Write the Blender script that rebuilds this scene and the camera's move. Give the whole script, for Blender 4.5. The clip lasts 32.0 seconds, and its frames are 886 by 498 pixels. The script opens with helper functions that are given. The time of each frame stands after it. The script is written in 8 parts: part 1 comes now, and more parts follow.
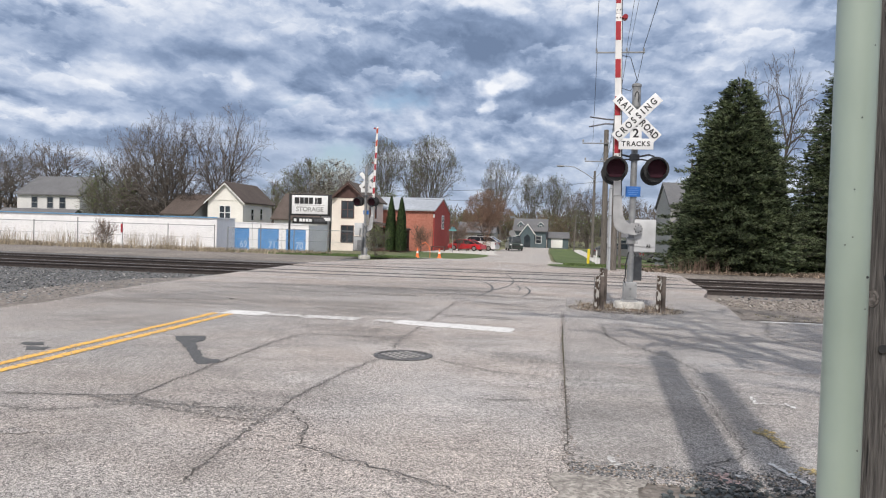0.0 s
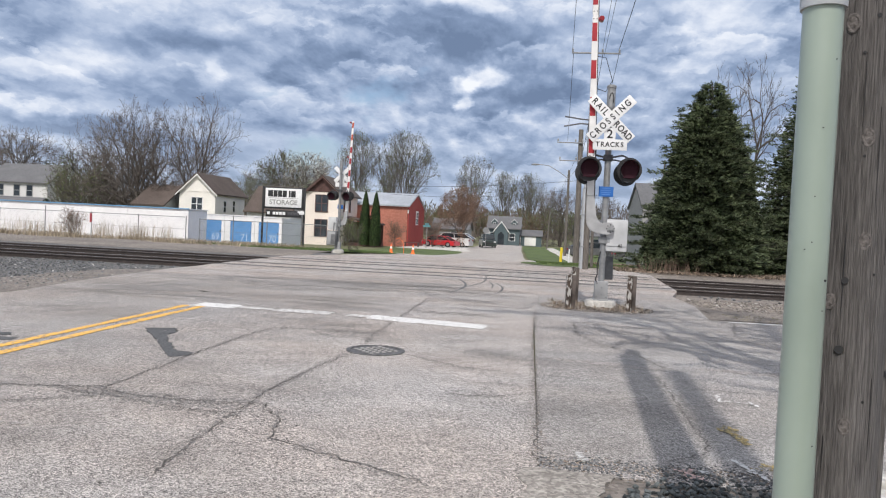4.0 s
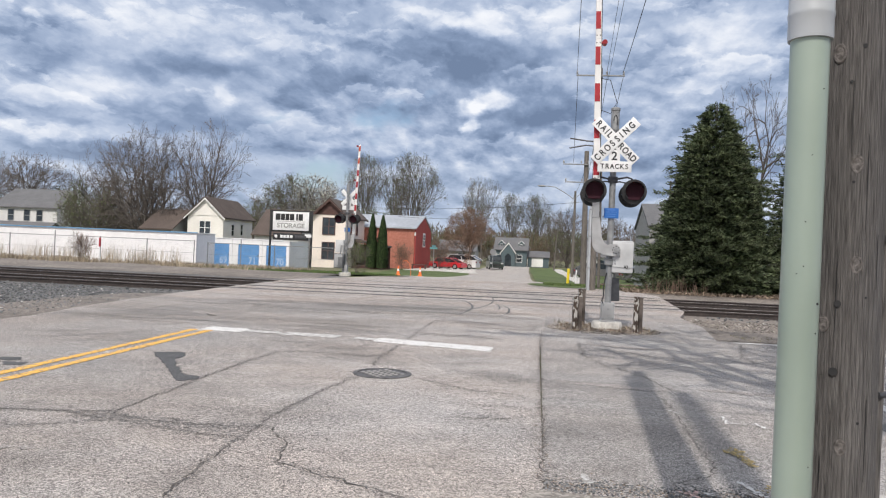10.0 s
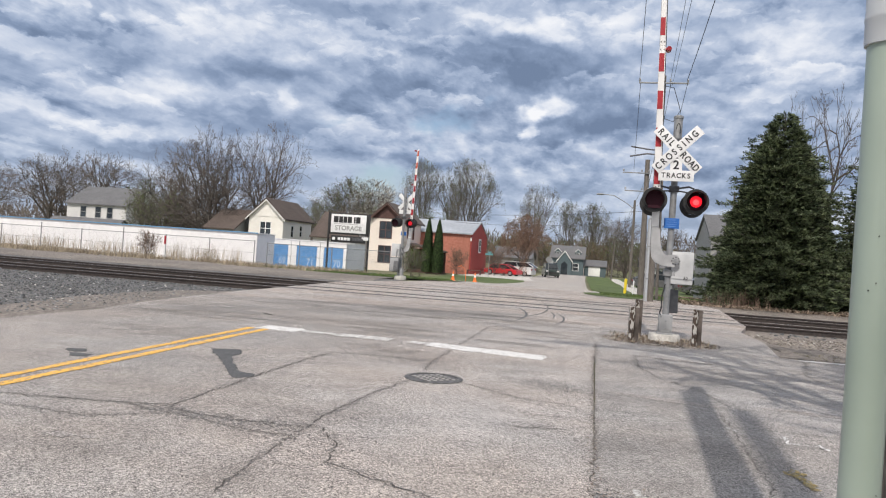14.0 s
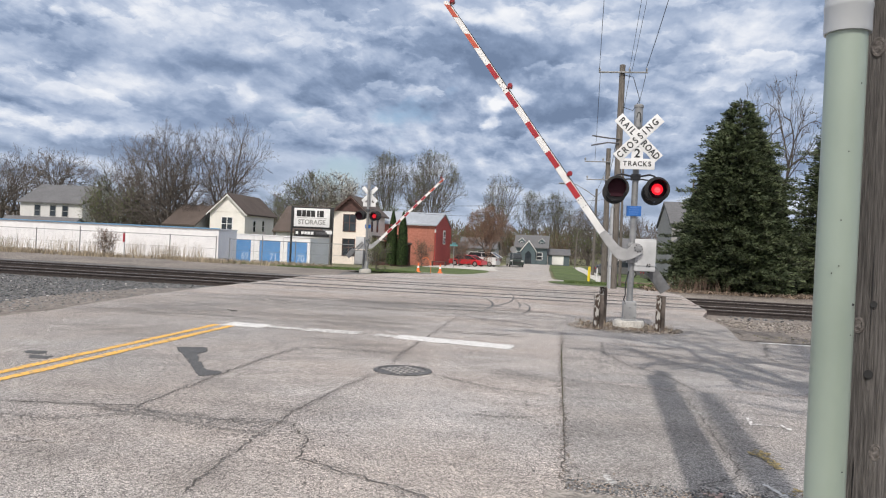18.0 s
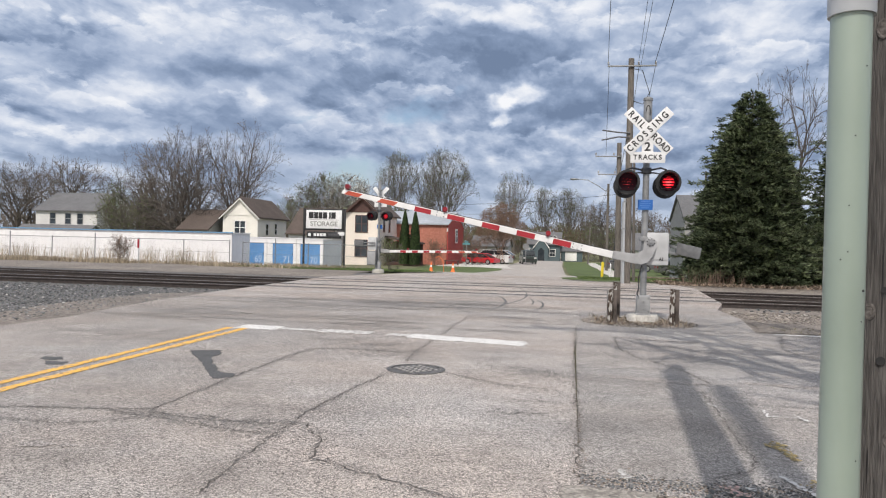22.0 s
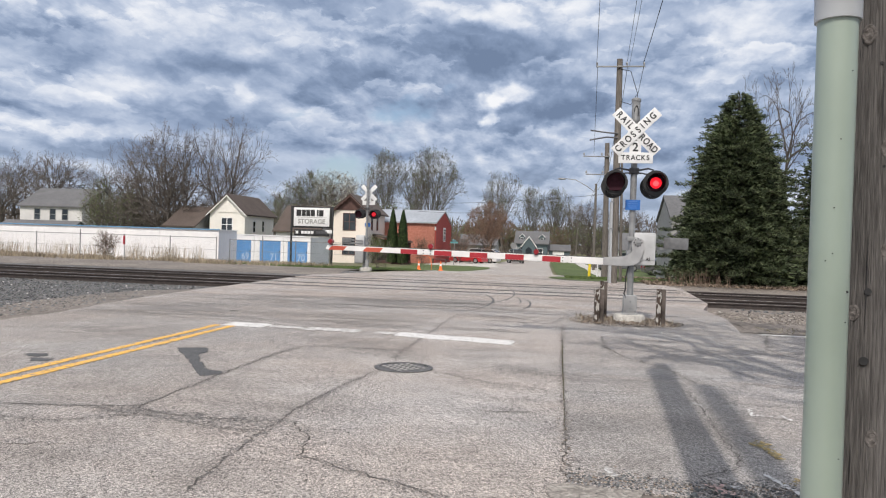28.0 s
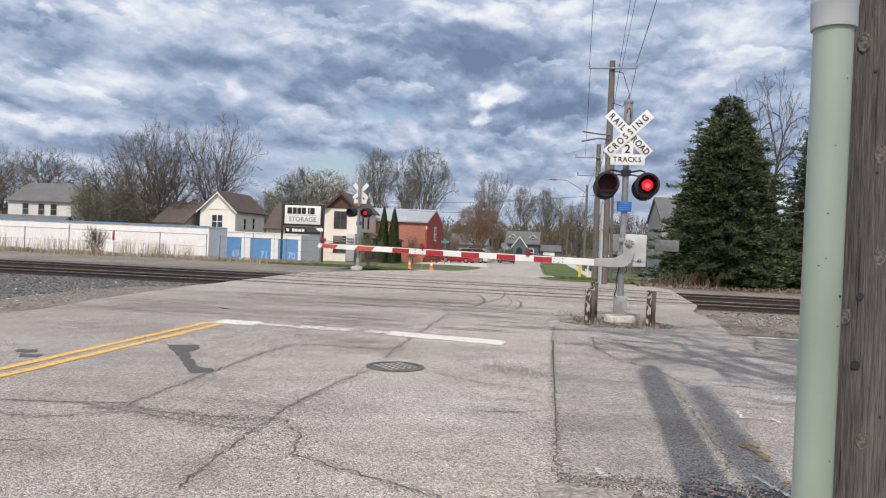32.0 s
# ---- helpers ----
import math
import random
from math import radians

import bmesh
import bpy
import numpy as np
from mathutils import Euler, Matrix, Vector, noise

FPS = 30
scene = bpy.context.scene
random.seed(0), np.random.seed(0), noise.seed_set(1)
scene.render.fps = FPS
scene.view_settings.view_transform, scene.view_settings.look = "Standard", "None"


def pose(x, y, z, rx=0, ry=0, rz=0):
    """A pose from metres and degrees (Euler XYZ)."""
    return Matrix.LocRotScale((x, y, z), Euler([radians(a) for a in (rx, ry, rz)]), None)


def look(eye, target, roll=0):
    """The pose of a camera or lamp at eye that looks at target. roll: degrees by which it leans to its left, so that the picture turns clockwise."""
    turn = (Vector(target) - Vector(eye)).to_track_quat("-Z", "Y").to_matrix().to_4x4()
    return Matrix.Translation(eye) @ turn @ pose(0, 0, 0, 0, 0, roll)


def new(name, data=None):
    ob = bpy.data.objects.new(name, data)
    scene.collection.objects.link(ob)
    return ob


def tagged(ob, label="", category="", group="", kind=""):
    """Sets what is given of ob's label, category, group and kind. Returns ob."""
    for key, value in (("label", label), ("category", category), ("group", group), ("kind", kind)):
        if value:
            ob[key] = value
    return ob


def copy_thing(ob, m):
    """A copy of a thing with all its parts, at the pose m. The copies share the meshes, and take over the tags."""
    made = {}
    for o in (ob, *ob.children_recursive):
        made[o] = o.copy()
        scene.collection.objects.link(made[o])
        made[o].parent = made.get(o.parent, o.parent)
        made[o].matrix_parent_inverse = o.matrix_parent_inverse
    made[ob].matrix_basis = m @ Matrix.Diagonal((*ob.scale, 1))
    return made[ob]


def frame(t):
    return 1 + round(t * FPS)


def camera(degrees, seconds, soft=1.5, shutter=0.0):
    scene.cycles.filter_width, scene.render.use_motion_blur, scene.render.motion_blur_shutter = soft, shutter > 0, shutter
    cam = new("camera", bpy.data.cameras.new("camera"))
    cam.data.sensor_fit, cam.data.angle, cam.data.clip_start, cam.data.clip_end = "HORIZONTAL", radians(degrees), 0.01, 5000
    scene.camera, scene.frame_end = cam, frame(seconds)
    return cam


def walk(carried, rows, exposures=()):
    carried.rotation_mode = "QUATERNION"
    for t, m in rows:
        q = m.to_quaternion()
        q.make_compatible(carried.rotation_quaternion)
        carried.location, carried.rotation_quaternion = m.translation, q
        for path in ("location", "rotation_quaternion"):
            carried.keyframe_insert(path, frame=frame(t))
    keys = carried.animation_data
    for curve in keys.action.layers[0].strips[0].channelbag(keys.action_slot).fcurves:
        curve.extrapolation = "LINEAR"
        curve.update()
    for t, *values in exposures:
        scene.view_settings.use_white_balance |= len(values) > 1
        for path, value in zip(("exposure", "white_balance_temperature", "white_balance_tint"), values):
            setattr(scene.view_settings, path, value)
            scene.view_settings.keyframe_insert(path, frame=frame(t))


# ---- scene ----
cam = camera(61.8, 32.0, 1.15)

PATH = [
    (0, (-0.021, 0.058, 1.369), (-0.321, 2.035, 1.316), 1.7),
    (0.5, (-0.029, 0.059, 1.367), (-0.358, 2.031, 1.303), 1.8),
    (1, (-0.031, 0.062, 1.368), (-0.385, 2.029, 1.297), 1.9),
    (1.5, (-0.029, 0.051, 1.374), (-0.4, 2.015, 1.307), 1.8),
    (2, (-0.025, 0.05, 1.387), (-0.395, 2.014, 1.33), 1.8),
    (2.5, (-0.015, 0.062, 1.391), (-0.362, 2.031, 1.351), 1.8),
    (3, (-0.011, 0.055, 1.392), (-0.319, 2.031, 1.363), 1.9),
    (3.5, (-0.024, 0.037, 1.392), (-0.286, 2.019, 1.356), 2.3),
    (4, (-0.022, 0.008, 1.374), (-0.251, 1.994, 1.313), 2.8),
    (4.5, (0.036, 0.028, 1.363), (-0.169, 2.015, 1.257), 3.2),
    (6.5, (0.093, 0.037, 1.357), (-0.115, 2.021, 1.205), 3.7),
    (7, (0.09, 0.029, 1.371), (-0.128, 2.014, 1.269), 3.8),
    (7.5, (0.056, 0.009, 1.386), (-0.171, 1.995, 1.334), 4.0),
    (8, (0.02, -0.021, 1.396), (-0.21, 1.965, 1.378), 3.9),
    (8.5, (-0.004, -0.047, 1.394), (-0.232, 1.94, 1.391), 3.5),
    (9, (-0.006, -0.043, 1.39), (-0.234, 1.944, 1.39), 3.0),
    (9.5, (0.001, -0.039, 1.386), (-0.236, 1.947, 1.384), 2.6),
    (10, (0.002, -0.047, 1.389), (-0.249, 1.937, 1.386), 2.4),
    (10.5, (0.01, -0.033, 1.388), (-0.252, 1.95, 1.382), 2.4),
    (11, (0.006, -0.041, 1.389), (-0.257, 1.941, 1.382), 2.6),
    (11.5, (0.006, -0.033, 1.386), (-0.256, 1.95, 1.379), 2.9),
    (12, (0.007, -0.029, 1.387), (-0.262, 1.952, 1.383), 3.1),
    (12.5, (0.004, -0.039, 1.386), (-0.29, 1.939, 1.39), 3.3),
    (13, (-0.003, -0.042, 1.388), (-0.338, 1.929, 1.398), 3.5),
    (13.5, (0.005, -0.04, 1.401), (-0.371, 1.924, 1.41), 3.7),
    (14, (0.008, -0.019, 1.388), (-0.392, 1.941, 1.392), 3.9),
    (14.5, (0.005, -0.022, 1.387), (-0.397, 1.937, 1.377), 3.8),
    (16.5, (-0.021, -0.017, 1.386), (-0.336, 1.958, 1.351), 2.8),
    (17, (-0.017, -0.02, 1.383), (-0.328, 1.955, 1.354), 2.8),
    (17.5, (-0.02, -0.026, 1.389), (-0.328, 1.95, 1.368), 2.7),
    (18, (-0.015, -0.022, 1.388), (-0.319, 1.954, 1.375), 2.7),
    (18.5, (-0.01, -0.011, 1.387), (-0.311, 1.967, 1.377), 2.4),
    (19, (-0.008, -0.001, 1.385), (-0.309, 1.977, 1.374), 2.1),
    (19.5, (-0.009, 0.003, 1.385), (-0.314, 1.979, 1.368), 1.8),
    (20, (-0.007, 0.002, 1.382), (-0.317, 1.977, 1.362), 1.6),
    (20.5, (-0.006, -0.003, 1.382), (-0.322, 1.972, 1.363), 1.4),
    (21, (0.001, -0.007, 1.386), (-0.322, 1.967, 1.369), 1.4),
    (21.5, (0.003, -0.009, 1.382), (-0.327, 1.964, 1.366), 1.4),
    (22, (0.009, -0.008, 1.378), (-0.329, 1.963, 1.361), 1.4),
    (22.5, (0.01, -0.01, 1.376), (-0.333, 1.96, 1.355), 1.3),
    (23, (0.008, -0.012, 1.376), (-0.336, 1.958, 1.351), 1.3),
    (23.5, (0.008, -0.017, 1.376), (-0.335, 1.953, 1.349), 1.2),
    (24, (0.009, -0.017, 1.378), (-0.33, 1.954, 1.352), 1.1),
    (24.5, (0.007, -0.017, 1.378), (-0.327, 1.955, 1.354), 1.1),
    (25, (0.011, -0.013, 1.378), (-0.322, 1.959, 1.354), 1.2),
    (25.5, (0.008, -0.018, 1.377), (-0.322, 1.954, 1.352), 1.3),
    (27.5, (0.002, -0.019, 1.377), (-0.305, 1.957, 1.356), 1.8),
    (28, (0.002, -0.024, 1.379), (-0.303, 1.952, 1.359), 1.8),
    (28.5, (0.002, -0.03, 1.378), (-0.303, 1.946, 1.359), 1.9),
    (29, (0.003, -0.039, 1.375), (-0.304, 1.937, 1.351), 1.9),
    (29.5, (0.002, -0.039, 1.375), (-0.304, 1.938, 1.344), 2.1),
    (30, (0.002, -0.037, 1.375), (-0.299, 1.94, 1.34), 2.2),
    (30.5, (-0.002, -0.039, 1.378), (-0.297, 1.939, 1.343), 2.3),
    (31, (-0.004, -0.038, 1.382), (-0.295, 1.941, 1.35), 2.4),
    (31.5, (-0.014, -0.044, 1.382), (-0.299, 1.936, 1.357), 2.5),
    (32, (-0.017, -0.04, 1.383), (-0.297, 1.94, 1.362), 2.4),
]
# the white balance turns cooler while thin cloud crosses the sun
walk(cam, [(t, look(e, g, r)) for t, e, g, r in PATH],
     [(0, -.05, 6320, 11), (4, -.03, 6220, 11), (7, 0, 6150, 11), (8.5, 0, 6200, 11), (10, -.03, 6330, 11), (12.5, -.05, 6420, 11), (32, -.06, 6420, 11)])

# ---- sky, sun, exposure ----
SUN_TRAVEL = Vector((0.058, 1.0, -1.38))
sun = new("sun", bpy.data.lights.new("sun", "SUN"))
sun.data.energy, sun.data.angle, sun.data.color = 3.35, radians(.65), (1.0, 0.935, 0.85)
sun.matrix_world = look((0, 0, 30), Vector((0, 0, 30)) + SUN_TRAVEL)


# heaps and hollows of the cloud cover: bearing, height over the horizon, widths, how much brighter or darker
BRIGHT = (
    (-.508, .268, .15, .022, .34), (-.69, .27, .05, .03, .4), (-.56, .218, .035, .022, .34), (-.575, .176, .05, .02, .36),
    (-.612, .119, .055, .014, .46), (-.68, .128, .022, .012, .34), (-.425, .178, .018, .016, .5), (-.425, .235, .03, .018, .26),
    (-.285, .245, .03, .026, .34), (-.183, .2, .028, .015, .4), (-.068, .2, .034, .017, .9), (-.105, .192, .026, .014, .7), (-.094, .165, .013, .016, .8), (-.012, .14, .04, .012, .3),
    (.235, .262, .065, .045, .55), (.2, .205, .04, .02, .45), (-.01, .295, .16, .018, .3), (-.2, .3, .12, .016, .32))
HOLLOW = (
    (-.645, .222, .085, .026, -.5), (-.60, .094, .11, .016, -.42), (-.455, .215, .11, .016, -.34), (-.335, .19, .1, .022, -.4),
    (-.12, .262, .12, .034, -.42), (0., .176, .08, .026, -.5), (-.12, .142, .1, .022, -.34), (-.29, .118, .13, .016, -.3),
    (.13, .245, .055, .04, -.3), (-.42, .14, .09, .016, -.26), (.09, .11, .1, .014, -.2))


def sky_world():
    w = bpy.data.worlds.new("sky")
    w.use_nodes = True
    scene.world = w
    nt = w.node_tree
    N, L = nt.nodes, nt.links
    N.clear()
    out, bg = N.new("ShaderNodeOutputWorld"), N.new("ShaderNodeBackground")
    tc = N.new("ShaderNodeTexCoord")
    sky = N.new("ShaderNodeTexSky")
    sky.sky_type, sky.sun_disc = "NISHITA", False
    sky.sun_elevation, sky.sun_rotation = radians(54), radians(185)
    sky.dust_density, sky.ozone_density = 1.5, 1.5

    def math_node(op, a, b, c=None, clamp=False):
        n = N.new("ShaderNodeMath")
        n.operation, n.use_clamp = op, clamp
        for i, v in enumerate((a, b, c)):
            if v is None:
                continue
            if isinstance(v, (int, float)):
                n.inputs[i].default_value = v
            else:
                L.new(v, n.inputs[i])
        return n.outputs[0]

    sep = N.new("ShaderNodeSeparateXYZ")
    L.new(tc.outputs["Generated"], sep.inputs[0])
    # bearing and height over the horizon
    way = N.new("ShaderNodeCombineXYZ")
    L.new(math_node("ARCTAN2", sep.outputs[0], sep.outputs[1]), way.inputs[0])
    L.new(math_node("ARCSINE", math_node("MINIMUM", sep.outputs[2], 1.0), 0.0), way.inputs[1])

    def cloud_noise(scale, detail, rough, shift, distort=0.3, vec=None, squash=2.1, colour=False):
        mp = N.new("ShaderNodeMapping")
        mp.inputs["Location"].default_value = shift
        mp.inputs["Scale"].default_value = (1.0, squash, 1.0)
        L.new(vec or way.outputs[0], mp.inputs[0])
        n = N.new("ShaderNodeTexNoise")
        n.inputs["Scale"].default_value, n.inputs["Detail"].default_value = scale, detail
        n.inputs["Roughness"].default_value, n.inputs["Distortion"].default_value = rough, distort
        L.new(mp.outputs[0], n.inputs["Vector"])
        return n.outputs["Color" if colour else "Fac"]

    def ramp(fac, stops):
        r = N.new("ShaderNodeValToRGB")
        el = r.color_ramp.elements
        el[0].position, el[0].color = stops[0][0], (*stops[0][1], 1)
        el[1].position, el[1].color = stops[-1][0], (*stops[-1][1], 1)
        for p, c in stops[1:-1]:
            e = el.new(p)
            e.color = (*c, 1)
        L.new(fac, r.inputs[0])
        return r.outputs[0]

    def stirred(amount, scale, shift, lift):
        """Bearings pushed about by noise, for billowing edges; lift looks up the same sky a little higher."""
        st = N.new("ShaderNodeVectorMath")
        st.operation = "MULTIPLY_ADD"
        L.new(cloud_noise(scale, 4, 0.55, shift, 0.0, None, 1.5, True), st.inputs[0])
        st.inputs[1].default_value = (amount, amount * .62, 0.0)
        off = N.new("ShaderNodeVectorMath")
        off.operation = "SUBTRACT"
        L.new(way.outputs[0], off.inputs[0])
        off.inputs[1].default_value = (amount * .5, amount * .31 - lift, 0.0)
        L.new(off.outputs[0], st.inputs[2])
        return st.outputs[0]

    def heaps(vec, scale, shift, squash):
        """Rounded heads of cloud."""
        mp = N.new("ShaderNodeMapping")
        mp.inputs["Location"].default_value = (shift, shift * 0.6, 0)
        mp.inputs["Scale"].default_value = (1.0, squash, 1.0)
        L.new(vec, mp.inputs[0])
        v = N.new("ShaderNodeTexVoronoi")
        v.feature, v.voronoi_dimensions = "SMOOTH_F1", "2D"
        v.inputs["Scale"].default_value, v.inputs["Smoothness"].default_value = scale, 0.22
        v.inputs["Detail"].default_value, v.inputs["Roughness"].default_value = 1.5, 0.45
        L.new(mp.outputs[0], v.inputs["Vector"])
        return v.outputs["Distance"]

    stir = stirred(0.07, 20.0, (2.0, 1.0, 0.0), 0.0)

    def layer(lift):
        """The cloud deck laid out flat overhead, so that it draws together towards the horizon."""
        deck = N.new("ShaderNodeCombineXYZ")
        up_ = math_node("ADD", math_node("MAXIMUM", sep.outputs[2], 0.0), 0.13 + lift)
        L.new(math_node("DIVIDE", sep.outputs[0], up_), deck.inputs[0])
        L.new(math_node("DIVIDE", sep.outputs[1], up_), deck.inputs[1])
        return deck.outputs[0]

    thick = cloud_noise(2.3, 8, 0.58, (0.4, 2.7, 0.3), 0.0, layer(0.0), 0.42)
    thick_up = cloud_noise(2.3, 8, 0.58, (0.4, 2.7, 0.3), 0.0, layer(0.016), 0.42)
    total = math_node("MULTIPLY_ADD", math_node("SUBTRACT", thick, 0.5), 1.0, 0.55)
    # heads catch the light, undersides stay grey
    total = math_node("MULTIPLY_ADD", math_node("SUBTRACT", thick, thick_up), 1.3, total)
    for scale, shift, squash, weight in ((9.0, 0.0, 1.9, 0.24), (20.0, 3.7, 1.6, 0.20), (44.0, 6.2, 1.4, 0.08)):
        total = math_node("MULTIPLY_ADD", math_node("SUBTRACT", 0.40, heaps(stir, scale, shift, squash)), weight, total)
    # separate heaps in front: grey and flat in the middle and below, with bright crisp heads
    def between_0_1(v):
        return math_node("MINIMUM", math_node("MAXIMUM", v, 0.0), 1.0)

    for scale, shift, edge, weight, lift in ((3.9, (1.3, 5.1, 2.2), 0.50, 0.62, 0.018), (8.5, (6.7, 2.4, 7.7), 0.54, 0.42, 0.008)):
        here = cloud_noise(scale, 7, 0.54, shift, 0.0, stirred(0.03, 42.0, (5.0, 3.0, 0.0), 0.0), 2.2)
        above = cloud_noise(scale, 7, 0.54, shift, 0.0, stirred(0.03, 42.0, (5.0, 3.0, 0.0), lift), 2.2)
        mask = math_node("MULTIPLY", between_0_1(math_node("MULTIPLY", math_node("SUBTRACT", here, edge), 26.0)), weight)
        head = between_0_1(math_node("MULTIPLY_ADD", math_node("SUBTRACT", here, above), 9.0, 0.42))
        deep = between_0_1(math_node("MULTIPLY", math_node("SUBTRACT", here, edge), 6.5))
        tone = math_node("SUBTRACT", math_node("MULTIPLY_ADD", head, 0.52, 0.44), math_node("MULTIPLY", deep, 0.30))
        total = math_node("ADD", math_node("MULTIPLY", total, math_node("SUBTRACT", 1.0, mask)), math_node("MULTIPLY", tone, mask))
    total = math_node("ADD", total, 0.012)
    for az, el_, wa, we, amount in BRIGHT + HOLLOW:
        mp = N.new("ShaderNodeMapping")
        mp.inputs["Location"].default_value = (-az / (wa * 1.35), -el_ / (we * 1.35), 0)
        mp.inputs["Scale"].default_value = (1 / (wa * 1.35), 1 / (we * 1.35), 0)
        L.new(stir, mp.inputs[0])
        ln = N.new("ShaderNodeVectorMath")
        ln.operation = "LENGTH"
        L.new(mp.outputs[0], ln.inputs[0])
        sm = N.new("ShaderNodeMapRange")
        sm.interpolation_type = "SMOOTHSTEP"
        sm.inputs[1].default_value, sm.inputs[2].default_value = (0.35, 0.95) if amount > 0 else (0.2, 1.0)
        sm.inputs[3].default_value, sm.inputs[4].default_value = amount * (0.5 if amount > 0 else 0.42), 0.0
        L.new(ln.outputs["Value"], sm.inputs[0])
        total = math_node("ADD", total, sm.outputs[0])
    shade = ramp(total, [(0.10, (0.18, 0.245, 0.37)), (0.30, (0.265, 0.345, 0.495)), (0.46, (0.39, 0.475, 0.63)), (0.62, (0.545, 0.62, 0.755)), (0.78, (0.76, 0.805, 0.885)), (0.97, (0.965, 0.975, 0.99))])
    # blue openings high up
    gap = ramp(cloud_noise(3.1, 6, 0.55, (5.52, 0.35, 0.2)), [(0.63, (0, 0, 0)), (0.70, (1, 1, 1))])
    skys = N.new("ShaderNodeMix")
    skys.data_type, skys.blend_type = "RGBA", "MULTIPLY"
    skys.inputs[0].default_value = 1.0
    L.new(sky.outputs[0], skys.inputs[6])
    skys.inputs[7].default_value = (0.12, 0.12, 0.12, 1)
    mix2 = N.new("ShaderNodeMix")
    mix2.data_type = "RGBA"
    L.new(gap, mix2.inputs[0])
    L.new(shade, mix2.inputs[6])
    L.new(skys.outputs[2], mix2.inputs[7])
    # paler band low over the horizon
    low = math_node("SUBTRACT", 1.0, math_node("MULTIPLY", math_node("MAXIMUM", sep.outputs[2], 0.0), 8.0), None, True)
    mix3 = N.new("ShaderNodeMix")
    mix3.data_type = "RGBA"
    L.new(math_node("MULTIPLY", low, 0.8), mix3.inputs[0])
    L.new(mix2.outputs[2], mix3.inputs[6])
    mix3.inputs[7].default_value = (0.50, 0.58, 0.70, 1)
    # unseen warm glow added round the sun, high behind the street corner, as fill
    to_sun = -SUN_TRAVEL.normalized()
    dot = N.new("ShaderNodeVectorMath")
    dot.operation = "DOT_PRODUCT"
    L.new(tc.outputs["Generated"], dot.inputs[0])
    dot.inputs[1].default_value = to_sun
    near_sun = N.new("ShaderNodeMapRange")
    near_sun.interpolation_type = "SMOOTHSTEP"
    near_sun.inputs[1].default_value, near_sun.inputs[2].default_value = 0.45, 1.0
    near_sun.inputs[3].default_value, near_sun.inputs[4].default_value = 0.0, 1.0
    L.new(dot.outputs["Value"], near_sun.inputs[0])
    mix4 = N.new("ShaderNodeMix")
    mix4.data_type = "RGBA"
    L.new(near_sun.outputs[0], mix4.inputs[0])
    L.new(mix3.outputs[2], mix4.inputs[6])
    mix4.inputs[7].default_value = (1.2, 1.14, 1.06, 1)
    L.new(mix4.outputs[2], bg.inputs[0])
    bg.inputs[1].default_value = 1.0
    L.new(bg.outputs[0], out.inputs[0])


sky_world()

# ---- materials ----


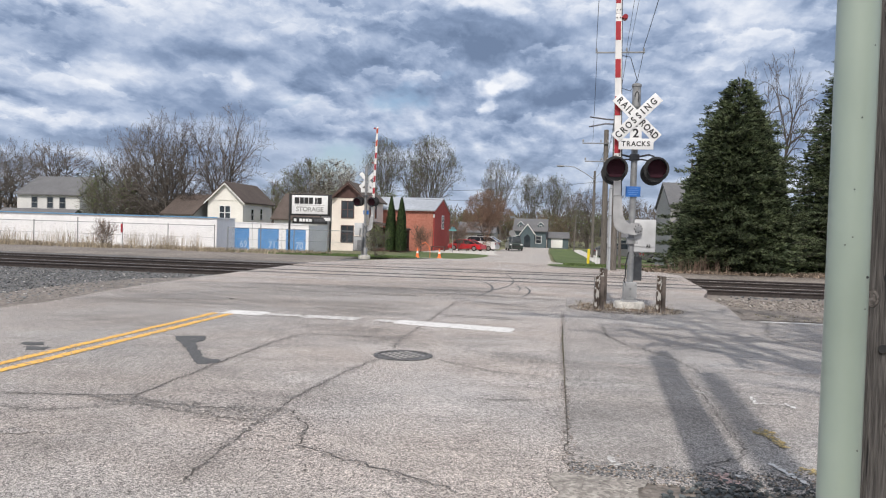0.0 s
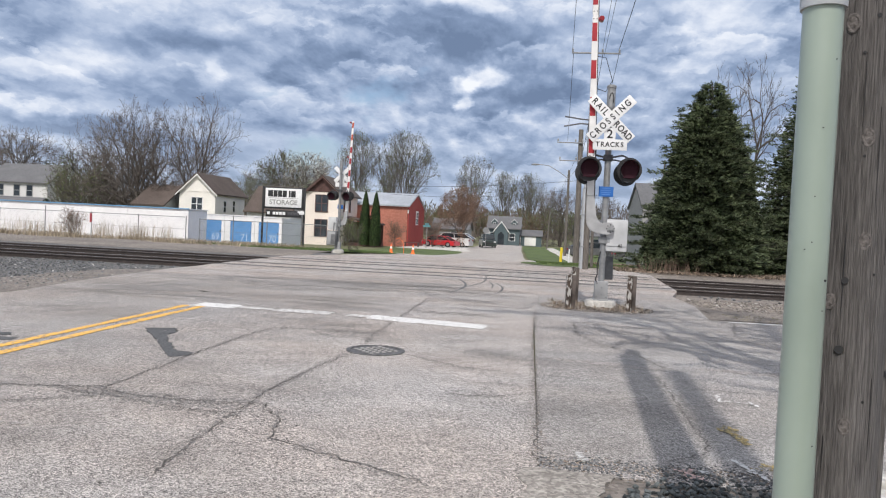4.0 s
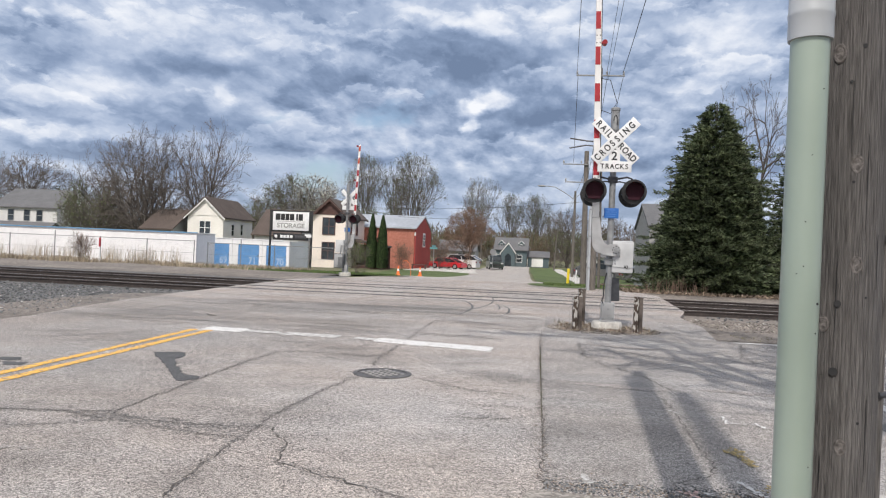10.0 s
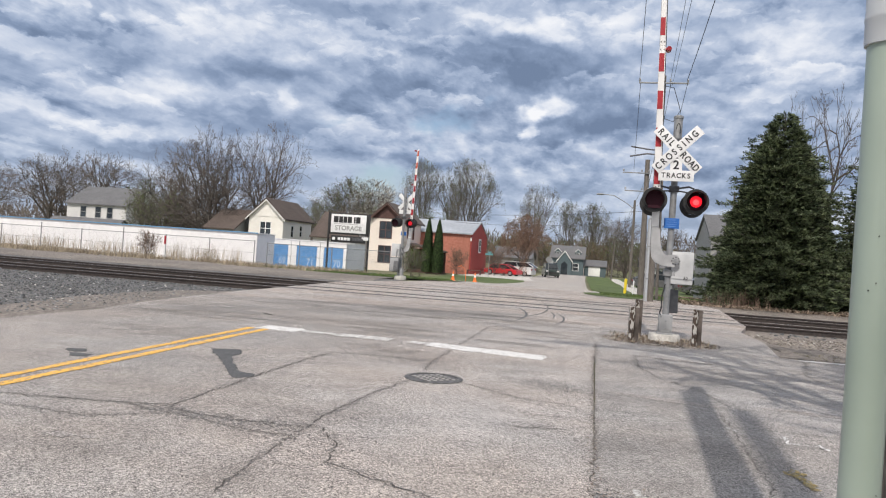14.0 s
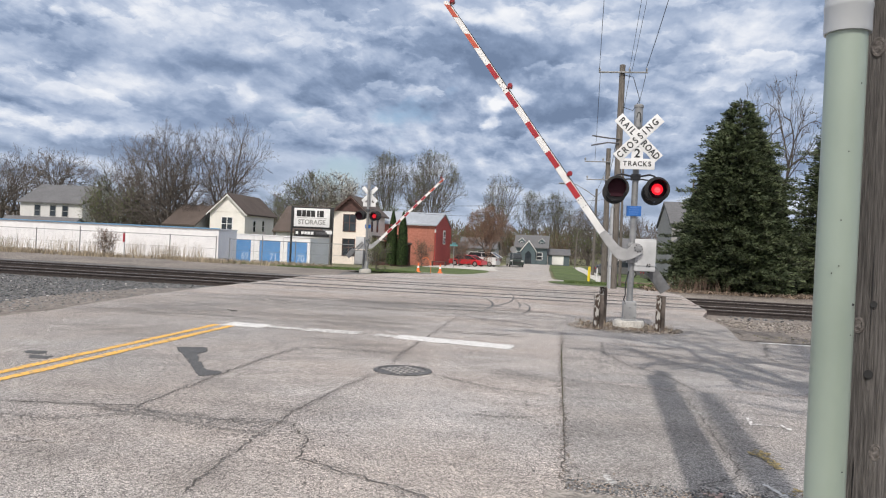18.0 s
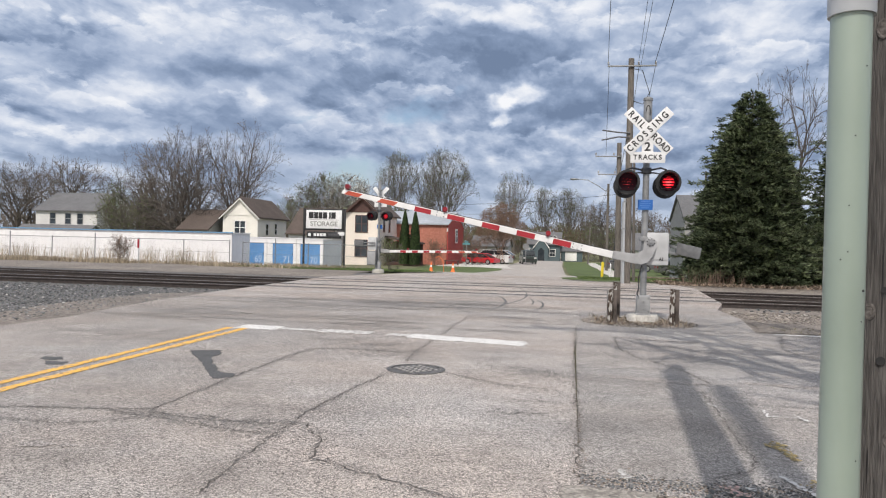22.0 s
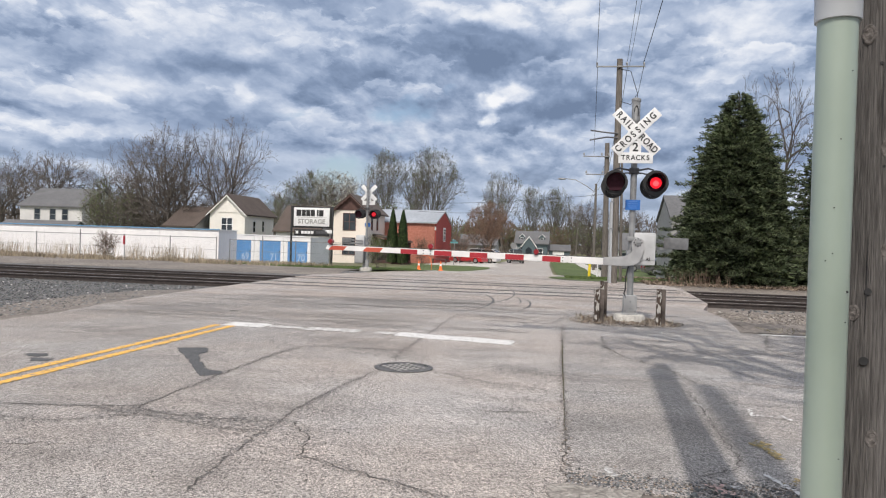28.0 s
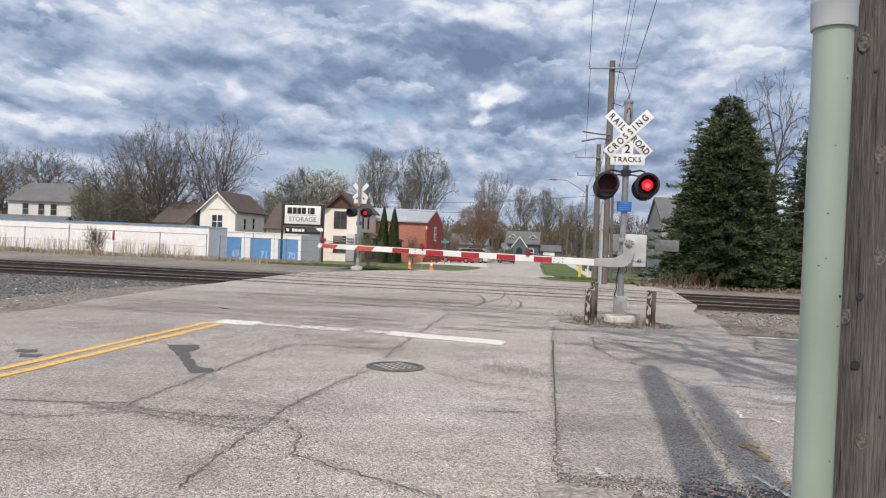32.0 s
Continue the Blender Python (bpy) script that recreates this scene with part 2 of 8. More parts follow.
def mat(name, c1, c2, scale=4.0, rough=0.8, metal=0.0, bump=0.0, bump_scale=None, wear=0.15, wear_scale=None, stretch=(1, 1, 1),
        random_shade=0.0, emit=None, strength=0.0, detail=6, island=0.0, coat=0.0, speck=None, dist=0.02, wear_stretch=None, thin=0.0):
    """Two-scale procedural surface: grain from c1 to c2, slow wear over it, relief from the grain."""
    m = bpy.data.materials.new(name)
    m.use_nodes = True
    nt = m.node_tree
    N, L = nt.nodes, nt.links
    p = N["Principled BSDF"]
    tc, mp = N.new("ShaderNodeTexCoord"), N.new("ShaderNodeMapping")
    mp.inputs["Scale"].default_value = stretch
    L.new(tc.outputs["Object"], mp.inputs[0])
    n1 = N.new("ShaderNodeTexNoise")
    n1.inputs["Scale"].default_value, n1.inputs["Detail"].default_value = scale, detail
    L.new(mp.outputs[0], n1.inputs["Vector"])
    r = N.new("ShaderNodeValToRGB")
    r.color_ramp.elements[0].position, r.color_ramp.elements[1].position = 0.3, 0.7
    r.color_ramp.elements[0].color, r.color_ramp.elements[1].color = (*c1, 1), (*c2, 1)
    L.new(n1.outputs["Fac"], r.inputs[0])
    col = r.outputs[0]

    def shade_by(col, fac, amount):
        h = N.new("ShaderNodeHueSaturation")
        k = N.new("ShaderNodeMapRange")
        k.inputs[1].default_value, k.inputs[2].default_value = 0.3, 0.7
        k.inputs[3].default_value, k.inputs[4].default_value = 1 - amount, 1 + amount
        L.new(fac, k.inputs[0])
        L.new(k.outputs[0], h.inputs["Value"])
        L.new(col, h.inputs["Color"])
        return h.outputs[0]

    if wear:
        n2 = N.new("ShaderNodeTexNoise")
        n2.inputs["Scale"].default_value, n2.inputs["Detail"].default_value = wear_scale or scale / 9, 5
        if wear_stretch:
            mw = N.new("ShaderNodeMapping")
            mw.inputs["Scale"].default_value = wear_stretch
            L.new(tc.outputs["Object"], mw.inputs[0])
            L.new(mw.outputs[0], n2.inputs["Vector"])
        else:
            L.new(tc.outputs["Object"], n2.inputs["Vector"])
        col = shade_by(col, n2.outputs["Fac"], wear)
    if speck:
        v = N.new("ShaderNodeTexVoronoi")
        v.inputs["Scale"].default_value = speck[0]
        L.new(tc.outputs["Object"], v.inputs["Vector"])
        hs = N.new("ShaderNodeSeparateColor")
        L.new(v.outputs["Color"], hs.inputs[0])
        col = shade_by(col, hs.outputs[0], speck[1])
    if random_shade:
        oi = N.new("ShaderNodeObjectInfo")
        col = shade_by(col, oi.outputs["Random"], random_shade)
    if island:
        g = N.new("ShaderNodeNewGeometry")
        col = shade_by(col, g.outputs["Random Per Island"], island)
    L.new(col, p.inputs["Base Color"])
    p.inputs["Roughness"].default_value, p.inputs["Metallic"].default_value = rough, metal
    if coat:
        p.inputs["Coat Weight"].default_value = coat
    if bump:
        b = N.new("ShaderNodeBump")
        b.inputs["Strength"].default_value, b.inputs["Distance"].default_value = bump, dist
        n3 = N.new("ShaderNodeTexNoise")
        n3.inputs["Scale"].default_value, n3.inputs["Detail"].default_value = bump_scale or scale, 6
        L.new(mp.outputs[0], n3.inputs["Vector"])
        L.new(n3.outputs["Fac"], b.inputs["Height"])
        L.new(b.outputs[0], p.inputs["Normal"])
    if thin:  # leaves let some light through
        tr, mx = N.new("ShaderNodeBsdfTranslucent"), N.new("ShaderNodeMixShader")
        L.new(col, tr.inputs[0])
        mx.inputs[0].default_value = thin
        L.new(p.outputs[0], mx.inputs[1])
        L.new(tr.outputs[0], mx.inputs[2])
        L.new(mx.outputs[0], N["Material Output"].inputs[0])
    if emit:
        p.inputs["Emission Color"].default_value, p.inputs["Emission Strength"].default_value = (*emit, 1), strength
    return m


def flaking(name, rust, paint, scale, cover, stretch=(1, 1, .45)):
    """Old paint that has come off in patches and shows what lies below."""
    m = mat(name, rust[0], rust[1], 18, .92, bump=.5, wear=.3, wear_scale=5)
    N, L = m.node_tree.nodes, m.node_tree.links
    p = N["Principled BSDF"]
    under = p.inputs["Base Color"].links[0].from_socket
    tc, mp, n, r, mx = (N.new(k) for k in ("ShaderNodeTexCoord", "ShaderNodeMapping", "ShaderNodeTexNoise", "ShaderNodeValToRGB", "ShaderNodeMix"))
    mp.inputs["Scale"].default_value = stretch
    L.new(tc.outputs["Object"], mp.inputs[0])
    L.new(mp.outputs[0], n.inputs["Vector"])
    n.inputs["Scale"].default_value, n.inputs["Detail"].default_value = scale, 8
    r.color_ramp.elements[0].position, r.color_ramp.elements[1].position = cover, cover + .03
    L.new(n.outputs["Fac"], r.inputs[0])
    mx.data_type = "RGBA"
    L.new(r.outputs[0], mx.inputs[0])
    L.new(under, mx.inputs[6])
    mx.inputs[7].default_value = (*paint, 1)
    L.new(mx.outputs[2], p.inputs["Base Color"])
    return m


def c(r, g, b):
    return (r, g, b)


def road_mat(name, dark, light, grain, warm, pale_lane=None, stain=.22):
    """Worn asphalt: pale and dark aggregate, slow patches of warmer and greyer tone, dull stains along the traffic."""
    m = bpy.data.materials.new(name)
    m.use_nodes = True
    nt = m.node_tree
    N, L = nt.nodes, nt.links
    p = N["Principled BSDF"]
    tc = N.new("ShaderNodeTexCoord")

    def noise_at(scale, detail, stretch, at=0.0):
        mp = N.new("ShaderNodeMapping")
        mp.inputs["Scale"].default_value, mp.inputs["Location"].default_value = stretch, (at, at * .7, 0)
        L.new(tc.outputs["Object"], mp.inputs[0])
        n = N.new("ShaderNodeTexNoise")
        n.inputs["Scale"].default_value, n.inputs["Detail"].default_value = scale, detail
        n.inputs["Roughness"].default_value = .6
        L.new(mp.outputs[0], n.inputs["Vector"])
        return n.outputs["Fac"]

    def ranged(fac, a, b, lo, hi):
        k = N.new("ShaderNodeMapRange")
        for i, v in enumerate((a, b, lo, hi)):
            k.inputs[i + 1].default_value = v
        L.new(fac, k.inputs[0])
        return k.outputs[0]

    def times(x, y):
        k = N.new("ShaderNodeMath")
        k.operation = "MULTIPLY"
        L.new(x, k.inputs[0])
        L.new(y, k.inputs[1])
        return k.outputs[0]

    v = N.new("ShaderNodeTexVoronoi")
    v.inputs["Scale"].default_value = grain
    L.new(tc.outputs["Object"], v.inputs["Vector"])
    hs = N.new("ShaderNodeSeparateColor")
    L.new(v.outputs["Color"], hs.inputs[0])
    tone = N.new("ShaderNodeValToRGB")
    e = tone.color_ramp.elements
    e[0].position, e[1].position = 0.0, 1.0
    e[0].color, e[1].color = (*dark, 1), (*light, 1)
    mid = e.new(.5)
    mid.color = (*[(x * .52 + y * .48) for x, y in zip(dark, light)], 1)
    L.new(hs.outputs[0], tone.inputs[0])
    value = times(ranged(noise_at(grain * 1.9, 3, (1, 1, 1)), .3, .7, .38, 1.62), ranged(noise_at(2.4, 6, (.8, 1, 1), 3.0), .3, .7, .86, 1.14))
    value = times(value, ranged(noise_at(26, 4, (1, 1, 1), 5.0), .3, .7, .78, 1.22))
    value = times(value, ranged(noise_at(.8, 6, (.45, 1, 1), 9.0), .5, .72, 1.0, 1.0 - stain))
    value = times(value, ranged(noise_at(.30, 4, (1, 1.4, 1), 2.0), .34, .66, .9, 1.1))
    if pale_lane:
        sep, wob = N.new("ShaderNodeSeparateXYZ"), N.new("ShaderNodeMath")
        L.new(tc.outputs["Object"], sep.inputs[0])
        wob.operation = "MULTIPLY_ADD"
        L.new(noise_at(.7, 4, (1, .5, 1), 1.0), wob.inputs[0])
        wob.inputs[1].default_value = 2.2
        L.new(sep.outputs[0], wob.inputs[2])
        value = times(value, ranged(wob.outputs[0], pale_lane[0] + 1.1, pale_lane[1] + 1.1, pale_lane[2], pale_lane[3]))
    tint = N.new("ShaderNodeMix")
    tint.data_type, tint.blend_type = "RGBA", "MULTIPLY"
    L.new(ranged(noise_at(.5, 5, (.8, 1, 1), 7.0), .36, .62, 0, 1), tint.inputs[0])
    L.new(tone.outputs[0], tint.inputs[6])
    tint.inputs[7].default_value = (*warm, 1)
    h = N.new("ShaderNodeHueSaturation")
    L.new(value, h.inputs["Value"])
    L.new(tint.outputs[2], h.inputs["Color"])
    L.new(h.outputs[0], p.inputs["Base Color"])
    p.inputs["Roughness"].default_value = .92
    bp = N.new("ShaderNodeBump")
    bp.inputs["Strength"].default_value, bp.inputs["Distance"].default_value = .7, .008
    L.new(v.outputs["Distance"], bp.inputs["Height"])
    L.new(bp.outputs[0], p.inputs["Normal"])
    return m


ASPHALT = road_mat("asphalt", (.06, .056, .053), (.68, .64, .612), 145, (1.0, .945, .90), (-3.4, -1.2, .9, 1.07))
ASPHALT_LOT = road_mat("asphalt_lot", (.07, .067, .064), (.60, .57, .55), 155, (1.0, .96, .925), None, .26)
ASPHALT_FAR = road_mat("asphalt_far", (.27, .255, .24), (.44, .42, .40), 20, (1.02, .95, .90), None, .2)
CROSSING = road_mat("crossing_asphalt", (.19, .175, .165), (.50, .465, .44), 50, (1.02, .94, .88), None, .34)
TAR = mat("tar", c(.05, .05, .052), c(.12, .118, .115), 40, .75, bump=.2)
CRACK = mat("crack_fill", c(.06, .053, .048), c(.165, .148, .135), 12, .95, wear=.3, wear_scale=3)
BROKEN = mat("dirty_concrete", c(.20, .18, .16), c(.36, .33, .295), 16, .95, bump=.5, bump_scale=40, wear=.25, wear_scale=2.5, speck=(50, .25))
SMEAR = mat("rubber_smear", c(.17, .155, .145), c(.33, .303, .285), 30, .9, bump=.3, wear=.2, wear_scale=1.5, speck=(70, .3))
STAIN = mat("asphalt_stain", c(.12, .113, .108), c(.25, .236, .227), 45, .9, bump=.4, bump_scale=80, speck=(70, .4), dist=.01)
FAINT = mat("faint_dark_streak", c(.135, .123, .115), c(.50, .456, .43), 230, .9, bump=.5, wear=.2, wear_scale=3, speck=(110, .6))
IRON = mat("worn_iron", c(.065, .063, .061), c(.19, .182, .175), 25, .6, metal=.3, bump=.2, wear=.2, wear_scale=6)
NUMBER_PAINT = mat("pale_number_paint", c(.40, .52, .72), c(.50, .62, .80), 5, .6)
MECH_PAINT = mat("pale_grey_enamel", c(.48, .485, .49), c(.57, .575, .58), 5, .5, wear=.1, wear_scale=3)
STUD = mat("polished_iron_studs", c(.30, .285, .27), c(.46, .44, .42), 25, .5, metal=.3)
DULL_STEEL = mat("dull_grey_steel", c(.12, .122, .126), c(.19, .193, .198), 9, .6, metal=.3, wear=.12, wear_scale=3)
GAP = mat("dark_gap", c(.018, .017, .016), c(.045, .042, .04), 12, .95)
FAINT_BLUE = mat("pale_blue_print", c(.10, .22, .54), c(.15, .28, .60), 5, .5)
YELLOW_LINE = flaking("yellow_road_paint", ((.16, .14, .11), (.36, .31, .24)), (.76, .43, .085), 34, .41, (1.3, .5, 1))
WHITE_LINE = flaking("white_road_paint", ((.24, .225, .215), (.46, .44, .42)), (.66, .65, .635), 30, .41, (.6, 1.4, 1))
WORN_WHITE = flaking("worn_white_paint", ((.22, .205, .195), (.42, .40, .38)), (.62, .61, .595), 26, .49, (.6, 1.4, 1))
WORN_YELLOW = mat("worn_yellow_paint", c(.22, .19, .13), c(.52, .38, .12), 60, .85, wear=.25, wear_scale=9, speck=(120, .45))
PINK_PAINT = mat("worn_pink_paint", c(.45, .30, .27), c(.55, .40, .36), 45, .8, wear=.2, speck=(60, .3))
GRAVEL = mat("gravel_bed", c(.07, .068, .067), c(.19, .183, .175), 22, .95, bump=1.0, bump_scale=26, wear=.15, wear_scale=.4, speck=(24, .45), dist=.05)
STONE_DARK = mat("dark_ballast_stone", c(.035, .042, .044), c(.11, .12, .12), 14, .75, bump=.4, wear=.25, wear_scale=4, island=.55)
STONE_GREY = mat("grey_ballast_stone", c(.06, .066, .07), c(.175, .178, .182), 14, .85, bump=.3, wear=.2, island=.5)
STONE_BROWN = mat("brown_grey_stone", c(.14, .12, .10), c(.29, .26, .235), 14, .9, bump=.3, wear=.2, island=.45)
STONE_LIGHT = mat("pale_ballast_stone", c(.34, .32, .30), c(.55, .52, .49), 14, .85, bump=.3, wear=.2, island=.3)
DIRT = mat("dirt", c(.125, .108, .094), c(.26, .228, .20), 9, .95, bump=.7, bump_scale=18, wear=.22, wear_scale=.5, speck=(30, .25), dist=.04)
EARTH = mat("field_ground", c(.09, .11, .045), c(.17, .15, .085), 1.5, .95, bump=.5, wear=.3, wear_scale=.06)
GRASS = mat("lawn", c(.055, .088, .022), c(.115, .145, .048), 7, .9, bump=.9, bump_scale=30, wear=.32, wear_scale=.5, dist=.05)
BLADE = mat("grass_blade", c(.058, .10, .024), c(.125, .165, .052), 3, .8, island=.35)
MOSS = mat("olive_thin_grass", c(.10, .105, .045), c(.20, .18, .09), 3, .85, island=.35)
DRY = mat("dry_weed", c(.21, .168, .115), c(.40, .335, .245), 4, .9, island=.35)
LITTER = mat("leaf_litter", c(.12, .09, .066), c(.26, .20, .15), 6, .9, island=.5)
CONCRETE = mat("concrete", c(.40, .38, .35), c(.58, .56, .52), 14, .9, bump=.35, bump_scale=40, wear=.16, wear_scale=1.6, speck=(60, .12))
RAIL_STEEL = mat("rusty_rail", c(.03, .025, .024), c(.075, .06, .055), 20, .7, metal=.2, bump=.2, wear=.2)
RAIL_HEAD = mat("polished_rail_head", c(.16, .15, .15), c(.28, .27, .27), 8, .4, metal=1.0)
TIE = mat("creosoted_tie", c(.045, .035, .03), c(.12, .095, .08), 10, .9, bump=.5, stretch=(1, 6, 6), random_shade=.3)
GALV = mat("galvanised_steel", c(.22, .225, .23), c(.34, .345, .35), 9, .6, metal=.45, bump=.05, wear=.12, wear_scale=2)
ALU_PAINT = mat("aluminium_paint", c(.34, .34, .345), c(.46, .46, .465), 7, .55, metal=.25, bump=.06, wear=.12, wear_scale=3)
CABINET = mat("grey_cabinet_paint", c(.31, .313, .32), c(.40, .405, .41), 5, .5, metal=.1, bump=.04, wear=.08, wear_scale=2)
DARK_STEEL = mat("dark_steel", c(.06, .06, .065), c(.13, .13, .14), 12, .6, metal=.5)
BLACK = mat("black_paint", c(.012, .012, .013), c(.03, .03, .032), 8, .55)
SIGN_WHITE = mat("sign_white", c(.72, .72, .72), c(.82, .82, .82), 5, .5, wear=.05, wear_scale=3)
ARM_WHITE = mat("arm_white", c(.72, .71, .70), c(.84, .83, .82), 4, .45, wear=.07, wear_scale=3)
ARM_RED = mat("arm_red", c(.31, .018, .028), c(.42, .03, .04), 4, .45, wear=.12, wear_scale=3)
ARM_ORANGE = mat("arm_faded_red", c(.44, .07, .04), c(.54, .11, .06), 4, .5, wear=.12, wear_scale=3)
SIGN_BLUE = mat("sign_blue", c(.02, .12, .42), c(.035, .17, .52), 4, .45, wear=.06)
LENS_DARK = mat("unlit_red_lens", c(.024, .002, .008), c(.038, .003, .012), 30, .85)
LENS_LIT = mat("lit_red_lens", c(.6, .01, .02), c(.8, .02, .03), 8, .3, emit=(1.0, .015, .03), strength=1.15)
LENS_DIM = mat("aside_red_lens", c(.4, .01, .02), c(.5, .02, .03), 8, .3, emit=(1.0, .03, .05), strength=.75)
LENS_HOT = mat("lit_lens_core", c(.8, .06, .06), c(.9, .1, .08), 8, .3, emit=(1.0, .07, .08), strength=2.0)
RED_LAMP = mat("red_lamp_plastic", c(.20, .008, .015), c(.32, .014, .022), 8, .3, coat=.4)
WOOD_POLE = mat("weathered_pole_wood", c(.072, .066, .063), c(.235, .22, .21), 11, .92, bump=1.0, bump_scale=14, stretch=(24, 24, .9), wear=.3, wear_scale=1.6, dist=.014, wear_stretch=(4, 4, .5))
KNOT = mat("dark_knot_wood", c(.062, .055, .051), c(.20, .182, .172), 70, .92, bump=.6)
WOOD_FAR = mat("distant_pole_wood", c(.095, .083, .073), c(.20, .18, .16), 6, .9, stretch=(5, 5, .6), wear=.15)
WOOD_POST = mat("rusted_guard_post", c(.03, .022, .018), c(.15, .125, .11), 6, .9, bump=.4, wear=.35, wear_scale=5)
FLAKING = flaking("flaking_white_paint", ((.03, .021, .017), (.10, .072, .056)), (.44, .425, .40), 15, .50)
CONDUIT = mat("grey_green_conduit", c(.275, .335, .285), c(.325, .39, .335), 2.5, .38, bump=.03, wear=.07, wear_scale=1.2, coat=.15)
CONDUIT_GREY = mat("grey_conduit", c(.38, .40, .42), c(.46, .48, .50), 3, .4, wear=.07, wear_scale=2)
BOLLARD = mat("yellow_bollard", c(.72, .58, .12), c(.82, .68, .20), 5, .45, wear=.08, wear_scale=3)
YELLOW = mat("yellow_plastic", c(.72, .55, .02), c(.85, .66, .04), 5, .5)
ORANGE = mat("orange_cone", c(.80, .16, .03), c(.90, .22, .05), 5, .5)
WIRE = mat("black_wire", c(.015, .015, .016), c(.03, .03, .03), 5, .6)
SHED_WHITE = mat("white_shed_steel", c(.80, .79, .80), c(.88, .87, .87), 3, .5, wear=.05, wear_scale=.7, bump=.05)
SHED_TRIM = mat("blue_shed_trim", c(.11, .25, .42), c(.16, .33, .52), 3, .5, wear=.1)
DOOR_BLUE = mat("blue_roller_door", c(.10, .27, .56), c(.14, .34, .66), 3, .5, wear=.08, wear_scale=1)
# white shed steel again, its colour greyed to put shade on side walls
SHED_SHADED = mat("shaded_white_steel", c(.72, .72, .74), c(.80, .80, .82), 3, .55, wear=.05)
CREAM = mat("cream_siding", c(.78, .75, .69), c(.86, .83, .78), 3, .75, stretch=(1, 1, 9), wear=.07, wear_scale=.6)
PALE = mat("pale_siding", c(.60, .59, .58), c(.70, .69, .67), 3, .75, stretch=(1, 1, 9), wear=.06, wear_scale=.6)
PINKISH = mat("buff_siding", c(.78, .69, .61), c(.87, .79, .71), 3, .75, stretch=(1, 1, 9), wear=.07, wear_scale=.6)
BROWN_TRIM = mat("brown_trim", c(.07, .035, .03), c(.12, .06, .05), 4, .7)
ROOF_BROWN = mat("brown_shingles", c(.055, .042, .036), c(.12, .092, .078), 9, .9, bump=.4, wear=.15, wear_scale=.7, stretch=(1, 1, 3))
ROOF_GREY = mat("grey_shingles", c(.085, .085, .09), c(.165, .165, .17), 9, .9, bump=.4, wear=.12, wear_scale=.7, stretch=(1, 1, 3))
ROOF_METAL = mat("pale_metal_roof", c(.36, .38, .41), c(.48, .50, .52), 3, .5, metal=.3, wear=.1)
BARN_RED = mat("red_barn_siding", c(.28, .040, .034), c(.40, .065, .052), 3, .75, stretch=(6, 6, 1), wear=.10, wear_scale=.5)
BRICK_RED = mat("faded_red_wall", c(.36, .13, .09), c(.48, .20, .145), 5, .85, wear=.12, wear_scale=.5)
TEAL = mat("grey_teal_siding", c(.06, .088, .098), c(.10, .135, .148), 3, .75, stretch=(1, 1, 9), wear=.08)
GREY_SIDING = mat("grey_siding", c(.27, .27, .26), c(.36, .36, .35), 3, .8, stretch=(1, 1, 8), wear=.08)
TRIM_WHITE = mat("white_trim", c(.70, .70, .68), c(.80, .80, .78), 4, .6)
GLASS = mat("window_glass", c(.02, .025, .03), c(.05, .06, .07), 1.2, .06, wear=.3, wear_scale=.8)
BARK = mat("bark", c(.065, .055, .047), c(.15, .13, .115), 5, .95, bump=.6, stretch=(3, 3, .6))
BARK_PALE = mat("pale_bark", c(.085, .075, .066), c(.18, .16, .142), 5, .95, bump=.5, stretch=(3, 3, .6))
TWIG = mat("twigs", c(.088, .075, .066), c(.18, .155, .138), 3, .95, island=.25)
TWIG_RED = mat("reddish_twigs", c(.14, .095, .07), c(.23, .155, .115), 3, .95, island=.3)
BUD = mat("spring_leaf", c(.10, .135, .045), c(.185, .22, .085), 2, .8, island=.3, thin=.3)
BUD_RED = mat("rusty_bud", c(.17, .095, .06), c(.26, .15, .095), 2, .8, island=.3)
BLOSSOM = mat("white_blossom", c(.50, .49, .42), c(.68, .66, .58), 2, .8, island=.2)
LEAF_GREEN = mat("fresh_leaf", c(.08, .13, .028), c(.17, .22, .06), 2, .8, island=.35)
NEEDLE = mat("spruce_needles", c(.050, .074, .042), c(.20, .235, .125), 3, .55, island=.75, thin=.3)
NEEDLE_DARK = mat("dark_conifer", c(.014, .026, .013), c(.036, .052, .024), 3, .8, island=.4)
ARBOR = mat("arborvitae_leaf", c(.025, .05, .015), c(.06, .095, .03), 4, .8, island=.4)
CAR_RED = mat("red_car_paint", c(.50, .02, .03), c(.58, .03, .04), 2, .3, coat=.8)
CAR_WHITE = mat("white_car_paint", c(.70, .70, .70), c(.78, .78, .78), 2, .3, coat=.8)
CAR_DARK = mat("dark_green_car_paint", c(.02, .035, .03), c(.035, .05, .045), 2, .3, coat=.8)
CAR_GREY = mat("grey_car_paint", c(.09, .09, .095), c(.13, .13, .135), 2, .3, coat=.8)
RUBBER = mat("tyre_rubber", c(.015, .015, .015), c(.03, .03, .03), 9, .9)
HUB = mat("wheel_rim", c(.40, .40, .41), c(.52, .52, .53), 5, .35, metal=.8)
LAMP_GLASS = mat("headlight_glass", c(.5, .5, .5), c(.65, .65, .65), 5, .15)
SAFETY_YELLOW = mat("bright_yellow_sheeting", c(.75, .75, .02), c(.85, .85, .04), 4, .5)
TURQ = mat("turquoise_awning", c(.10, .28, .30), c(.15, .36, .38), 3, .7)

# ---- building blocks ----


def B():
    return bmesh.new()


